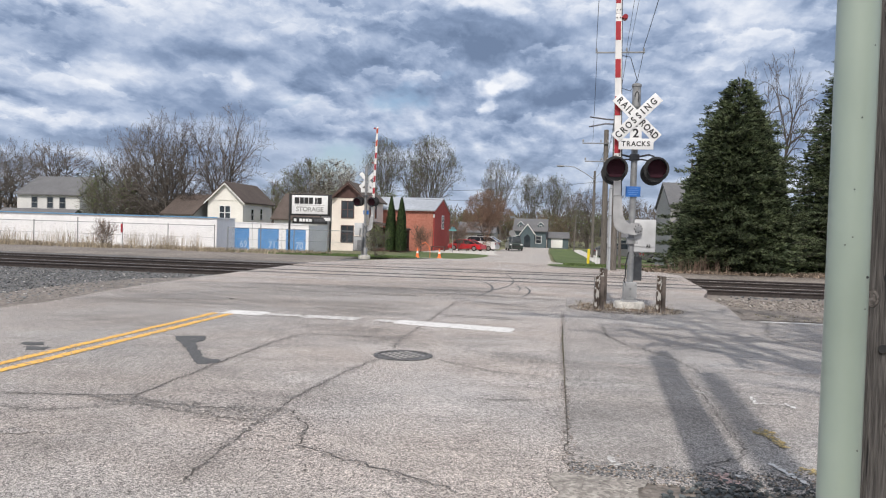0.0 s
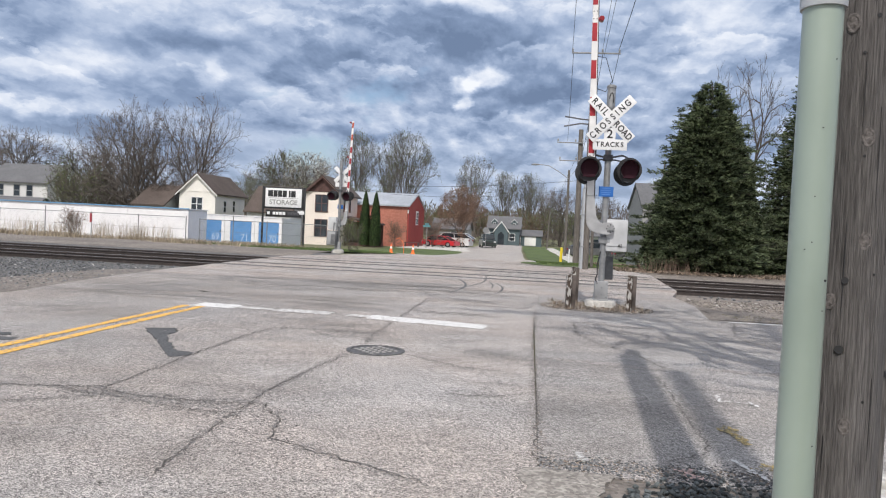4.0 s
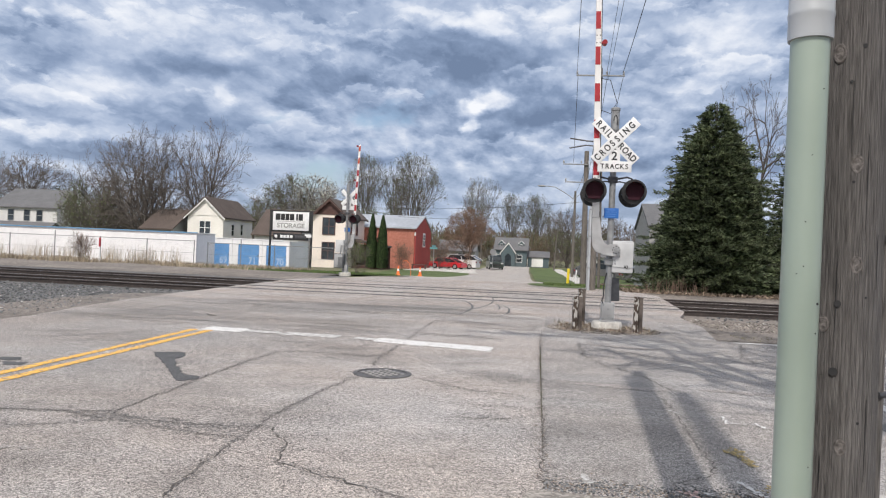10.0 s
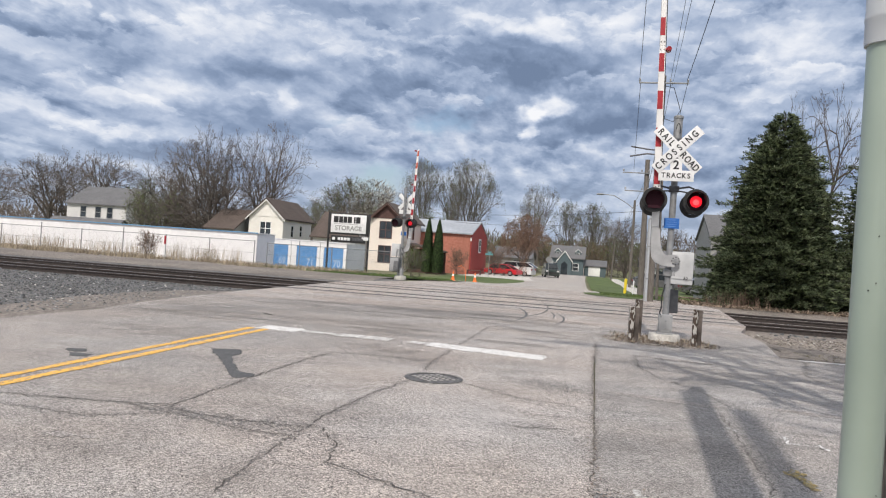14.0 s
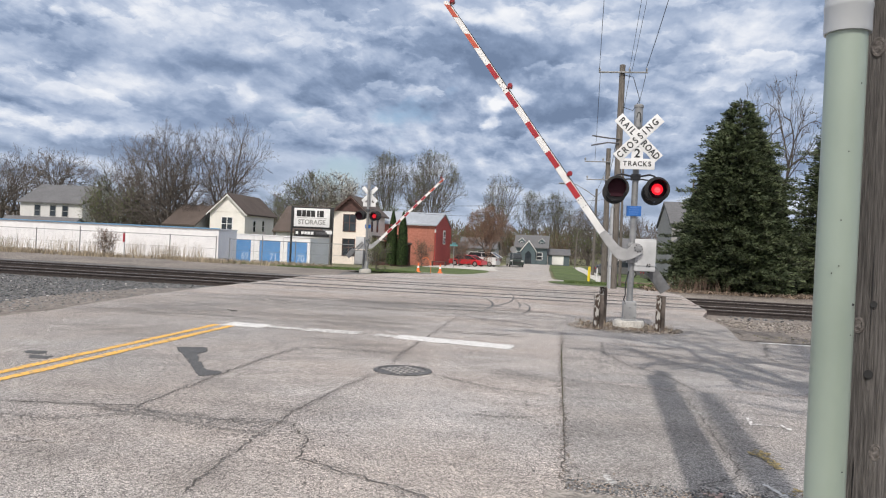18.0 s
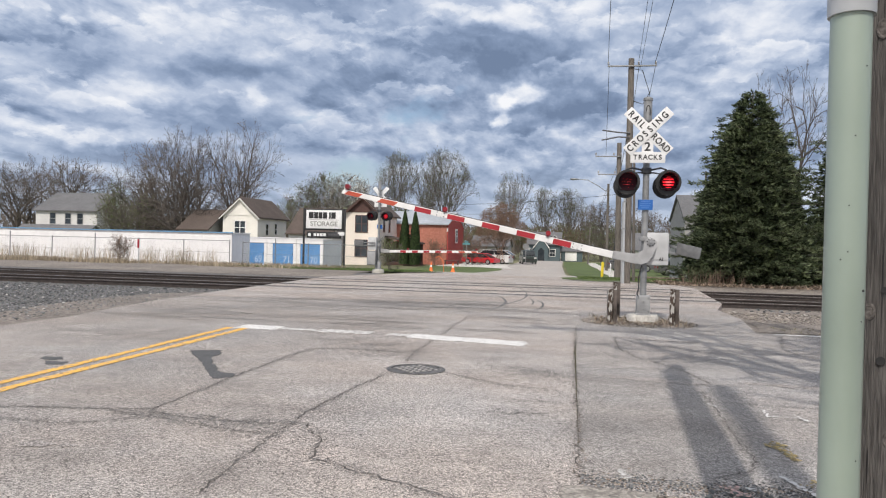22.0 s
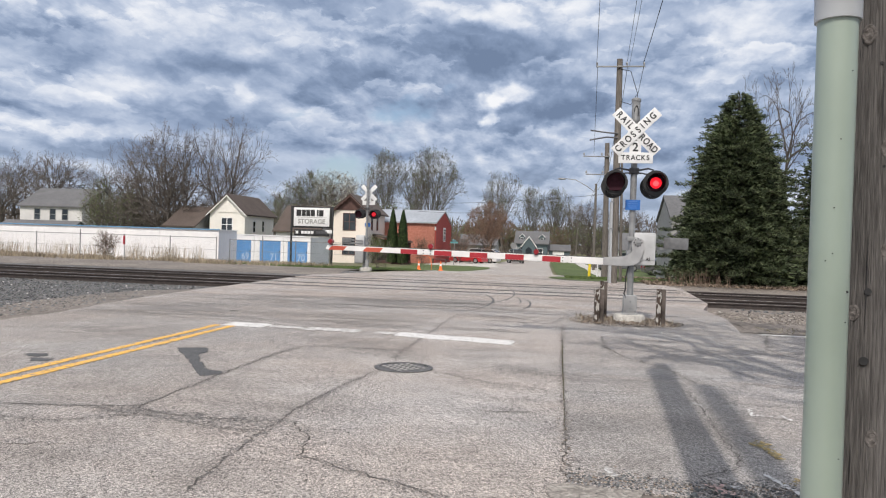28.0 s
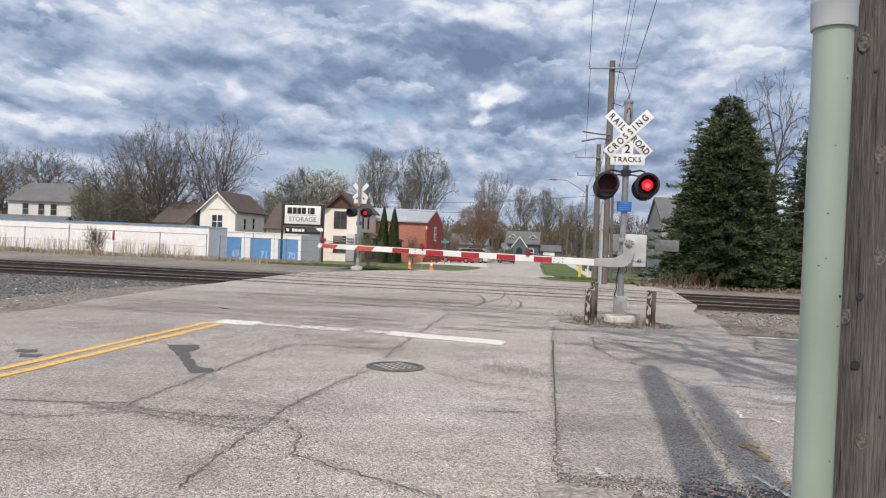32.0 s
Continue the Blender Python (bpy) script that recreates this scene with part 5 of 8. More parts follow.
    for k in range(8):
        a = k * math.tau / 8
        bm = B()
        rod(bm, (.068 * math.cos(a) - .005, -.033, .068 * math.sin(a) + .005), (.068 * math.cos(a) - .005, -.05, .068 * math.sin(a) + .005), .012, n=6)
        part("bolt", bm, DARK_STEEL, arm)
    x = -ARM_OFF

    def half(v):
        return .068 - .0035 * v

    for a, b in ((.55, 1.28), (1.28, 3.95), (3.95, 5.98)):  # three lengths of board, spliced
        bm = B()
        slab(bm, [(x - half(a), a), (x + half(a), a), (x + half(b), b - (.03 if b > 5.9 else 0)), (x - half(b) * .7, b), (x - half(b), b - .03)], -.018, .018, UPRIGHT)
        bmesh.ops.bevel(bm, geom=bm.edges[:], offset=.005, segments=1, affect="EDGES")
        part("arm_board", bm, ARM_WHITE, arm)
    for z in (1.2, 1.36, 3.88, 4.02):
        bm = B()
        for s_ in (-1, 1):
            rod(bm, (x + s_ * .03, -.016, z), (x + s_ * .03, -.026, z), .011, n=6)
        part("splice_bolt", bm, DARK_STEEL, arm)
    for a, b in REDS:
        skew = .07 if a > 4.7 else 0
        wa, wb = half(a) * .84, half(b) * .84
        bm = B()
        slab(bm, [(x - wa - .006, a + skew), (x + wa - .006, a), (x + wb - .006, b), (x - wb - .006, b + skew)], -.0205, .0205, UPRIGHT)
        part("red_stripe", bm, ARM_ORANGE if a > 4.7 else ARM_RED, arm)
    bm = B()
    pipe(bm, [(x + .075 - .0035 * z, -.012, z) for z in (.6, 1.6, 2.8, 4, 5.2, 5.85)], .007, 5)
    part("arm_cable", bm, BLACK, arm)
    for z in (1.86, 3.88, 5.88):
        bm = B()
        rod(bm, (x + .05, 0, z), (x + .085, 0, z), .03, n=10)
        rod(bm, (x + .115, -.06, z), (x + .115, .06, z), .048, n=16)
        rod(bm, (x + .115, -.07, z), (x + .115, .07, z), .036, n=16)
        part("arm_lamp", bm, RED_LAMP, arm, "small red lamp on the arm")
    # counterweight: hangs below while the arm is up, stands to the side when it is down
    bm = B()
    for xx in (-.10, .03):
        box(bm, xx - .025, xx + .025, .49, .52, -.58, .04, .006)
    rod(bm, (0, -.03, 0), (0, .53, 0), .035, n=12)
    cw = part("counterweight_bars", bm, GALV, arm)
    for y in (.475,):
        bm = B()
        box(bm, -.10, .12, y, y + .1, -.98, -.53, .012)
        part("counterweight", bm, DULL_STEEL, arm, "grey counterweight plate")
    return t, arm, near, back


SIGNAL, ARM, LAMPS, BACK_LAMPS = crossing_signal()
FAR_SIGNAL = copy_thing(SIGNAL, pose(-9.05, 34.5, -.1, 0, 0, 180))
FAR_SIGNAL["label"] = "crossing signal seen from behind, blank white crossbuck, striped gate arm"


def twin(ob, root, copy_root):
    """The part of a copied thing that answers to ob of the first."""
    a, b = [root, *root.children_recursive], [copy_root, *copy_root.children_recursive]
    order = {o.name: i for i, o in enumerate(a)}
    return b[order[ob.name]]


FAR_ARM = next(o for o in FAR_SIGNAL.children if o.name.startswith("gate_arm"))
FAR_ARM.location.z -= .1
for o in FAR_ARM.children:  # its boards are shorter
    if o.name.startswith(("arm_board", "red_stripe", "arm_cable", "arm_lamp", "splice_bolt")):
        o.scale.z = .82
# the far one stands a little taller, and shows the bare backs of its blades
for o in FAR_SIGNAL.children:
    if o.name.startswith(("railroad_blade", "crossing_blade")):
        o.location.z += .2
        o.scale = (.92, 1, .92)
        o.data = o.data.copy()
        o.data.materials[0] = SIGN_WHITE
    elif o.name.startswith(("count_plate", "tracks_plate", "bell", "sign_bracket")):
        o.location.z += .2
    elif o.name.startswith(("lamp_housing", "lamp_crossarm")):
        o.location.z += .14
    elif o.name.startswith("mast") and "clamp" not in o.name:
        o.scale.z = 1.053
bm = B()
box(bm, .02, .46, .12, .4, .32, 1.02, .02)
relay = part("relay_box", bm, DULL_STEEL, FAR_SIGNAL, "grey relay box on the mast")
bm = B()
box(bm, .05, .43, .4, .415, .36, .98, .006)
part("box_door", bm, CABINET, relay)
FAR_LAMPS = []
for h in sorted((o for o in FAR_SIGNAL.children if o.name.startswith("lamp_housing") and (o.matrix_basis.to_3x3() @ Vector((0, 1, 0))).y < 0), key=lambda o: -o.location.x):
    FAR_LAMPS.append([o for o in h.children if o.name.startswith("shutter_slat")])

for h in FAR_LAMPS:
    lit = next(o for o in h[0].parent.children if o.name.startswith("light"))
    lit.data = lit.data.copy()
    lit.data.materials[0] = LENS_DIM
    spot = next(o for o in h[0].parent.children if o.name.startswith("filament"))
    spot.data = spot.data.copy()
    spot.data.materials[0] = LENS_DIM

# guard posts round the signal foot
for x, y, h, w, turn in ((.78, 13.62, .62, .165, 4), (1.86, 13.62, .66, .16, -5), (.93, 14.9, .70, .14, 3)):
    g = thing("guard_post", (x, y, 0), "rusty steel guard post with flaking white paint", "guard post", "guard posts", turn=turn)
    bm = B()
    slab(bm, [(-w / 2, -.07), (-w / 2 + .075, -.07), (-w / 2 + .06, -.045), (.012, -.03), (.012, .03), (-w / 2 + .06, .045), (-w / 2 + .06, .07), (-w / 2, .07)], -.05, h, Matrix.Identity(4))
    bmesh.ops.bevel(bm, geom=[e for e in bm.edges if e.calc_length() < .2], offset=.004, segments=1, affect="EDGES")
    part("rail_post", bm, FLAKING, g)
    bm = B()
    slab(bm, [(.010, -.055), (w / 2 - .02, -.062), (w / 2, -.05), (w / 2, .05), (.010, .055)], -.05, h - .012)
    bmesh.ops.bevel(bm, geom=bm.edges[:], offset=.005, segments=1, affect="EDGES")
    part("edge_flange", bm, WOOD_POST, g, "rusty brown flange")


# ---- roadside pole with conduit ----
def near_pole():
    t = thing("utility_pole", (.872, 2.26, 0), "weathered grey wooden utility pole with knots, drill holes and a riser", "utility pole", "utility poles")
    bm = B()
    n, rows = 40, 60
    grid = []
    for j in range(rows + 1):
        z = 9.5 * (j / rows) ** 1.25 - .1
        r0 = .128 - .0042 * z
        ring = []
        for i in range(n):
            a = i * math.tau / n
            r = r0 + .006 * noise.noise((math.cos(a) * 3, math.sin(a) * 3, z * .5)) + .004 * noise.noise((math.cos(a) * 11, math.sin(a) * 11, z * .3))
            ring.append(bm.verts.new((r * math.cos(a), r * math.sin(a), z)))
        grid.append(ring)
    for s, q in zip(grid, grid[1:]):
        for i in range(n):
            bm.faces.new((s[i], s[(i + 1) % n], q[(i + 1) % n], q[i]))
    bm.faces.new(grid[-1])
    part("shaft", bm, WOOD_POLE, t)

    def on_face(name, ang, z, bm, m, out=.0, label=""):
        r = .128 - .0042 * z + out
        a = radians(ang)
        return part(name, bm, m, t, label, pose(r * math.cos(a), r * math.sin(a), z, 0, 0, ang + 90))

    for ang, z, r in ((-107, 1.09, .0115), (-105, 1.28, .009), (-84, 2.0, .006), (-92, 1.62, .004), (-80, 1.4, .004), (-99, 1.9, .004), (-75, .95, .004), (-70, 1.3, .003)):
        bm = B()
        rod(bm, (0, .02, 0), (0, -.003, 0), r, n=14)
        on_face("bolt_hole", ang, z, bm, BLACK, .0)
    for ang, z, r in ((-121, 1.22, .020), (-84, 1.39, .024), (-95, .88, .022), (-114, 1.98, .024), (-88, 1.67, .024)):
        bm = B()
        lathe(bm, [(r * 1.2, -.012), (r * .95, .0), (r * .75, .0015), (r * .6, .0), (r * .4, .002), (0, .0015)], 18, pose(0, 0, 0, 90, 0, 0) @ Matrix.Diagonal((.75, 1.15, 1, 1)))
        on_face("knot", ang, z, bm, KNOT, .002)
    for k in range(7):
        bm = B()
        h = .05 + .13 * ((k * 37) % 10) / 10
        slab(bm, [(-.0006, -h), (.001, -h * .4), (.0012, h * .3), (0, h), (-.001, h * .1)], -.002, .0025, UPRIGHT)
        on_face("check_crack", -118 + 11 * k, .8 + ((k * 53) % 12) / 10, bm, BLACK, .0)
    # ground wire moulding along the far side
    bm = B()
    box(bm, .108, .134, -.045, .0, .0, 3.2, .006)
    part("wire_moulding", bm, WOOD_POLE, t, "dark wooden moulding strip")
    for z in (1.02, 1.47, .62, 2.1):
        bm = B()
        rod(bm, (.113, -.05, z), (.143, -.03, z), .010, n=8)
        part("staple", bm, DARK_STEEL, t)
    # riser conduit
    bm = B()
    rod(bm, (-.147, -.16, -.05), (-.147, -.16, 2.06), .0505, n=40, caps=False)
    riser = part("riser_conduit", bm, CONDUIT, t, "smooth grey-green plastic riser")
    bm = B()
    lathe(bm, [(.0512, 2.0), (.0575, 2.0), (.0585, 2.01), (.0585, 2.06), (.060, 2.065), (.060, 2.075), (.0585, 2.08), (.0585, 2.4), (.05, 2.4)], 40, pose(-.147, -.16, 0))
    part("coupling", bm, CONDUIT_GREY, riser, "grey plastic coupling")
    bm = B()
    rod(bm, (-.147, -.16, 2.38), (-.147, -.16, 9.1), .051, n=32)
    part("upper_riser", bm, CONDUIT_GREY, riser)
    for x, z in ((-.127, 1.28), (-.135, .84), (-.17, 1.5), (-.17, 1.38), (-.185, 1.36), (-.135, 1.86), (-.16, 1.68), (-.13, 1.2)):
        bm = B()
        rod(bm, (x + .013, -.16 - math.sqrt(.0505 ** 2 - (x + .16) ** 2) - .002, z), (x + .013, -.16 - math.sqrt(.0505 ** 2 - (x + .16) ** 2) + .01, z), .0035 if z == 1.28 else .0016, n=8)
        part("screw", bm, BLACK, riser)


near_pole()


def back_pole():
    t = thing("utility_pole", (.945, -2.1, 0), "plain weathered wooden pole standing behind the corner", "utility pole", "utility poles")
    bm = B()
    pipe(bm, [(0, 0, -.1), (0, 0, 4), (.02, 0, 13.6)], [.175, .165, .125], 18)
    part("shaft", bm, WOOD_POLE, t)


back_pole()


def bollard():
    t = thing("bollard", (.80, 1.42, 0), "pale yellow round-topped steel bollard beside the pole", "bollard")
    bm = B()
    prof = [(.085, -.05), (.085, .80)] + [(.085 * math.cos(a), .80 + .085 * math.sin(a)) for a in [math.pi / 2 * i / 8 for i in range(1, 9)]]
    lathe(bm, prof, 32)
    part("sleeve", bm, BOLLARD, t)
    bm = B()
    lathe(bm, [(.0865, .55), (.088, .555), (.088, .61), (.0865, .615)], 32)
    part("band", bm, YELLOW, t)


bollard()
# kerb and slab on the pole's far side
bm = B()
box(bm, 1.55, 30, 4.28, 4.44, -.1, .10, .02)
tagged(part("kerb", bm, CONCRETE), "pale worn concrete kerb along the side street", "kerb", "", "structure")
bm = B()
box(bm, 1.5, 30, 2.5, 4.27, -.1, .06, .01)
tagged(part("sidewalk_corner", bm, CONCRETE), "pale concrete sidewalk slab behind the kerb", "path", "", "structure")
bm = B()
slab(bm, ragged([(.02, 4.3), (.02, 2.2), (.4, 2.2), (.36, 3.4), (.42, 3.9), (.52, 4.3)], .10, .035, 9), -.05, .006)
tagged(part("broken_concrete", bm, BROKEN), "broken pale concrete remnant beside the gravel", "concrete", "", "structure")


# ---- street poles, lamps, wires ----
def street_pole(x, y, top, r, label, lean=0.0, arms=(), name="utility_pole"):
    z0 = ground_z(y)
    t = thing(name, (x, y, z0), label, "utility pole", "utility poles")
    h = top - z0
    bm = B()
    pipe(bm, [(0, 0, -.2), (lean * .4, 0, h * .4), (lean, 0, h)], [r, r * .88, r * .7], 14)
    part("shaft", bm, WOOD_FAR, t)
    for z, x0, x1, kind in arms:
        bm = B()
        xx = lean * (z - z0) / h
        if kind == "beam":
            box(bm, xx + x0, xx + x1, -.19, -.10, z - z0 - .025, z - z0 + .025, .006)
        else:
            pipe(bm, [(xx, -.15, z - z0), (xx + x0 * .4, -.15, z - z0 + .03), (xx + x0, -.15, z - z0 + x1)], .03, 8)
        arm = part("crossarm", bm, DARK_STEEL if kind != "beam" else GALV, t)
        if kind == "beam":
            for px in (x0 + .03, (x0 + x1) / 2 + .25, x1 - .05):
                bm = B()
                lathe(bm, [(.03, 0), (.045, .04), (.03, .06), (.045, .09), (.02, .14), (0, .15)], 10, pose(xx + px, -.135, z - z0 + .05))
                part("insulator", bm, CABINET, arm)
    return t


PA = street_pole(2.3, 31, 9.05, .165, "tall grey wooden utility pole with crossarms and wires", -.02, ((8.72, -.95, 1.0, "beam"), (6.0, -1.1, .12, "iron"), (5.82, -1.12, -.1, "iron")))
street_pole(2.38, 38, 6.58, .16, "wooden utility pole along the street", -.07, ((5.89, -1.17, .14, "beam"), (4.99, -1.04, .14, "beam")))
bm = B()
rod(bm, (-.19, -.1, -.1), (-.19, -.1, 3.3), .05, n=12)
part("riser_pipe", bm, CABINET, PA, "pale riser pipe strapped to the pole")
street_pole(2.75, 33, 5.4, .07, "thin grey pole beside the utility pole", -.1)
street_pole(2.62, 110, 4.8, .12, "leaning wooden pole at the end of the street", .25)
street_pole(6.15, 36, 5.0, .06, "thin galvanised pole beside the spruce")


def wall_riser():
    t = thing("pole_riser", (2.16, 30.8, -.1), "pale grey conduit strapped to the pole", "conduit")
    bm = B()
    rod(bm, (0, 0, 0), (-.02, 0, 3.6), .045, n=12)
    part("tube", bm, CONDUIT_GREY, t)
    for z in (.9, 2.2, 3.3):
        bm = B()
        box(bm, -.06, .06, -.055, .06, z, z + .04)
        part("strap", bm, GALV, t)


wall_riser()


def street_lamp(x, y, top, reach):
    z0 = ground_z(y)
    t = thing("street_lamp", (x, y, z0), "wooden pole with a long curved street lamp arm", "street lamp")
    h = top - z0
    bm = B()
    pipe(bm, [(0, 0, -.2), (0, 0, h)], [.15, .11], 12)
    part("shaft", bm, WOOD_FAR, t)
    bm = B()
    pipe(bm, [(0, -.1, h - .9), (reach * .3, -.1, h - .25), (reach * .65, -.1, h + .35), (reach, -.1, h + .45)], .04, 8)
    arm = part("lamp_arm", bm, GALV, t)
    bm = B()
    bmesh.ops.create_uvsphere(bm, u_segments=14, v_segments=8, radius=.5, matrix=pose(reach - .25, -.1, h + .42) @ Matrix.Diagonal((.9, .36, .2, 1)))
    part("lamp_head", bm, GALV, arm)


street_lamp(3.6, 75, 7.6, -3.1)


def sag(name, a, b, dip, r, n=14):
    a, b = Vector(a), Vector(b)
    bm = B()
    pipe(bm, [a.lerp(b, i / n) - Vector((0, 0, dip * 4 * (i / n) * (1 - i / n))) for i in range(n + 1)], r, 5)
    return tagged(part(name, bm, WIRE), "thin black overhead wire sagging between poles", "wire", "overhead wires")


sag("overhead_wire", (1.35, 30.85, 8.85), (.2, 2.2, 9.55), .35, .009)
sag("overhead_wire", (2.55, 30.85, 8.85), (1.0, 2.2, 9.55), .3, .007)
sag("overhead_wire", (2.62, 30.85, 8.6), (1.25, 2.2, 9.5), .3, .007)
sag("overhead_wire", (3.2, 30.85, 8.85), (2.0, 2.2, 9.55), .35, .012)
for dx, z in ((-.9, 8.85), (.3, 8.85), (.95, 8.85)):
    sag("overhead_wire", (2.3 + dx, 31, z), (3.4 + dx * 1.1, 55, 8.05), .3, .011)
sag("overhead_wire", (2.3, 31, 7.0), (3.4, 55, 6.6), .25, .016)
for z0_, z1_ in ((8.0, 7.4), (6.6, 6.9)):
    sag("overhead_wire", (3.4, 55, z0_), (3.6, 75, z1_), .2, .014)
    sag("overhead_wire", (3.6, 75, z1_), (2.85, 110, 4.7), .3, .016)
sag("overhead_wire", (3.4, 55, 5.2), (-22, 78, 5.6), .5, .014)
sag("overhead_wire", (3.6, 75, 5.6), (-16, 84, 4.8), .5, .014)
sag("overhead_wire", (2.85, 110, 4.4), (22, 100, 5.2), .5, .02)
bm = B()
pipe(bm, [(2.32, 30.82, 8.6), (2.7, 30.7, 8.5), (3.0, 30.75, 7.6), (2.75, 30.75, 7.15), (2.35, 30.82, 7.3)], .014, 6)
part("drop_loop", bm, WIRE, PA, "black drop wire loop", pose(-2.3, -31, -ground_z(31)))


# ---- small street things ----
def cone(x, y):
    t = thing("traffic_cone", (x, y, ground_z(y) + .02), "small orange traffic cone with a white band on the lawn", "traffic cone", "traffic cones")
    bm = B()
    box(bm, -.17, .17, -.17, .17, 0, .03, .01)
    part("base", bm, ORANGE, t)
    for z0, z1, m, nm in ((.03, .32, ORANGE, "body"), (.32, .46, SIGN_WHITE, "band"), (.46, .66, ORANGE, "tip")):
        bm = B()
        rod(bm, (0, 0, z0), (0, 0, z1), .13 - .15 * z0, .13 - .15 * z1, 16)
        part(nm, bm, m, t)


cone(-9.65, 51.5)
cone(-8.0, 51)


def marker(x, y, h, m, lbl, r=.05, lean=.03):
    t = thing("marker_post", (x, y, ground_z(y)), lbl, "marker post", "marker posts")
    bm = B()
    pipe(bm, [(0, 0, -.1), (lean * .5, 0, h * .5), (lean, 0, h)], r, 12)
    part("stake", bm, m, t)
    bm = B()
    lathe(bm, [(r * 1.02, 0), (r * .8, r * .8), (0, r)], 12, pose(lean, 0, h))
    part("cap", bm, m, t)


marker(1.62, 38, .75, YELLOW, "yellow pipeline marker post on the grass", .07)
marker(2.02, 38.2, .72, SIGN_WHITE, "white marker post on the grass", .035)


def red_marker():
    x, y = -26.98, 43
    t = thing("marker_post", (x, y, ground_z(y)), "white marker post with a red top before the fence", "marker post", "marker posts")
    bm = B()
    rod(bm, (0, 0, -.1), (0, 0, .95), .045, n=10)
    part("stake", bm, SIGN_WHITE, t)
    bm = B()
    rod(bm, (0, 0, .95), (0, 0, 1.5), .06, n=12)
    part("cap", bm, ARM_RED, t)


red_marker()


def lot_sign():
    t = thing("parking_sign", (6.55, 16, ground_z(16) - .05), "two white parking signs on one steel post beside the rails", "street sign")
    bm = B()
    box(bm, -.03, .03, -.02, .02, -.1, 2.6, .004)
    part("post", bm, GALV, t)
    bm = B()
    box(bm, -.05, .05, -.035, -.022, .15, .75, .003)
    part("reflective_strip", bm, SAFETY_YELLOW, t, "bright yellow reflective strip")
    bm = B()
    box(bm, -.32, .32, -.04, -.03, 1.86, 2.52, .01)
    p1 = part("upper_panel", bm, SIGN_WHITE, t, "white panel with black capitals")
    for ch, z in (("E", 2.34), ("Y", 2.06)):
        words(ch, .24, BLACK, p1, pose(.2, -.0415, z, 90, 0, 0), "letter", .001)
        bm = B()
        box(bm, -.26, .08, -.043, -.039, z - .08, z + .08)
        part("text_bar", bm, BLACK, p1)
    bm = B()
    box(bm, -.32, .32, -.04, -.03, 1.18, 1.80, .01)
    p2 = part("lower_panel", bm, SIGN_WHITE, t, "white panel with red writing and arrow")
    words("NG", .16, ARM_RED, p2, pose(.17, -.0415, 1.58, 90, 0, 0), "letter", .001)
    bm = B()
    box(bm, -.27, .04, -.043, -.039, 1.53, 1.63)
    part("text_bar", bm, ARM_RED, p2)
    bm = B()
    slab(bm, [(-.2, -.015), (.16, -.015), (.16, -.05), (.24, 0), (.16, .05), (.16, .015), (-.2, .015)], .0, .003, pose(0, -.0395, 1.32, 90, 0, 0))
    part("arrow", bm, ARM_RED, p2)


lot_sign()


# ---- storage units and fence ----
def storage_row():
    x0, x1, y0, y1, z0, z1 = -72.0, -25.45, 53.0, 56.2, -.9, 1.70
    t = thing("storage_building", (x1, y0, z0), "long white steel storage building with blue roof trim", "storage building", "storage buildings")
    o = Matrix.Translation((-x1, -y0, -z0))
    bm = B()
    box(bm, x0, x1 - .05, y0, y1, z0 - .2, z1, 0, o)
    part("wall", bm, SHED_WHITE, t)
    bm = B()
    box(bm, x1 - .05, x1, y0 + .05, y1, z0 - .2, z1 - .05, 0, o)
    part("end_wall", bm, SHED_SHADED, t, "white steel end wall, coloured greyer for its shade")
    bm = B()
    box(bm, x0, x1 + .08, y0 - .08, y1 + .05, z1 - .02, z1 + .05, .01, o)
    part("roof", bm, SHED_WHITE, t)
    bm = B()
    box(bm, x0, x1 + .085, y0 - .1, y0 - .03, z1 + .0, z1 + .085, .01, o)
    part("roof_trim", bm, SHED_TRIM, t, "blue roof edge")
    for x in [x1 - 2.44 * i for i in range(0, 19)]:
        bm = B()
        box(bm, x - .05, x + .02 if x < x1 else x, y0 - .022, y0 - .001, z0, z1 - .03, 0, o)
        part("wall_rib", bm, SHED_WHITE, t)


storage_row()


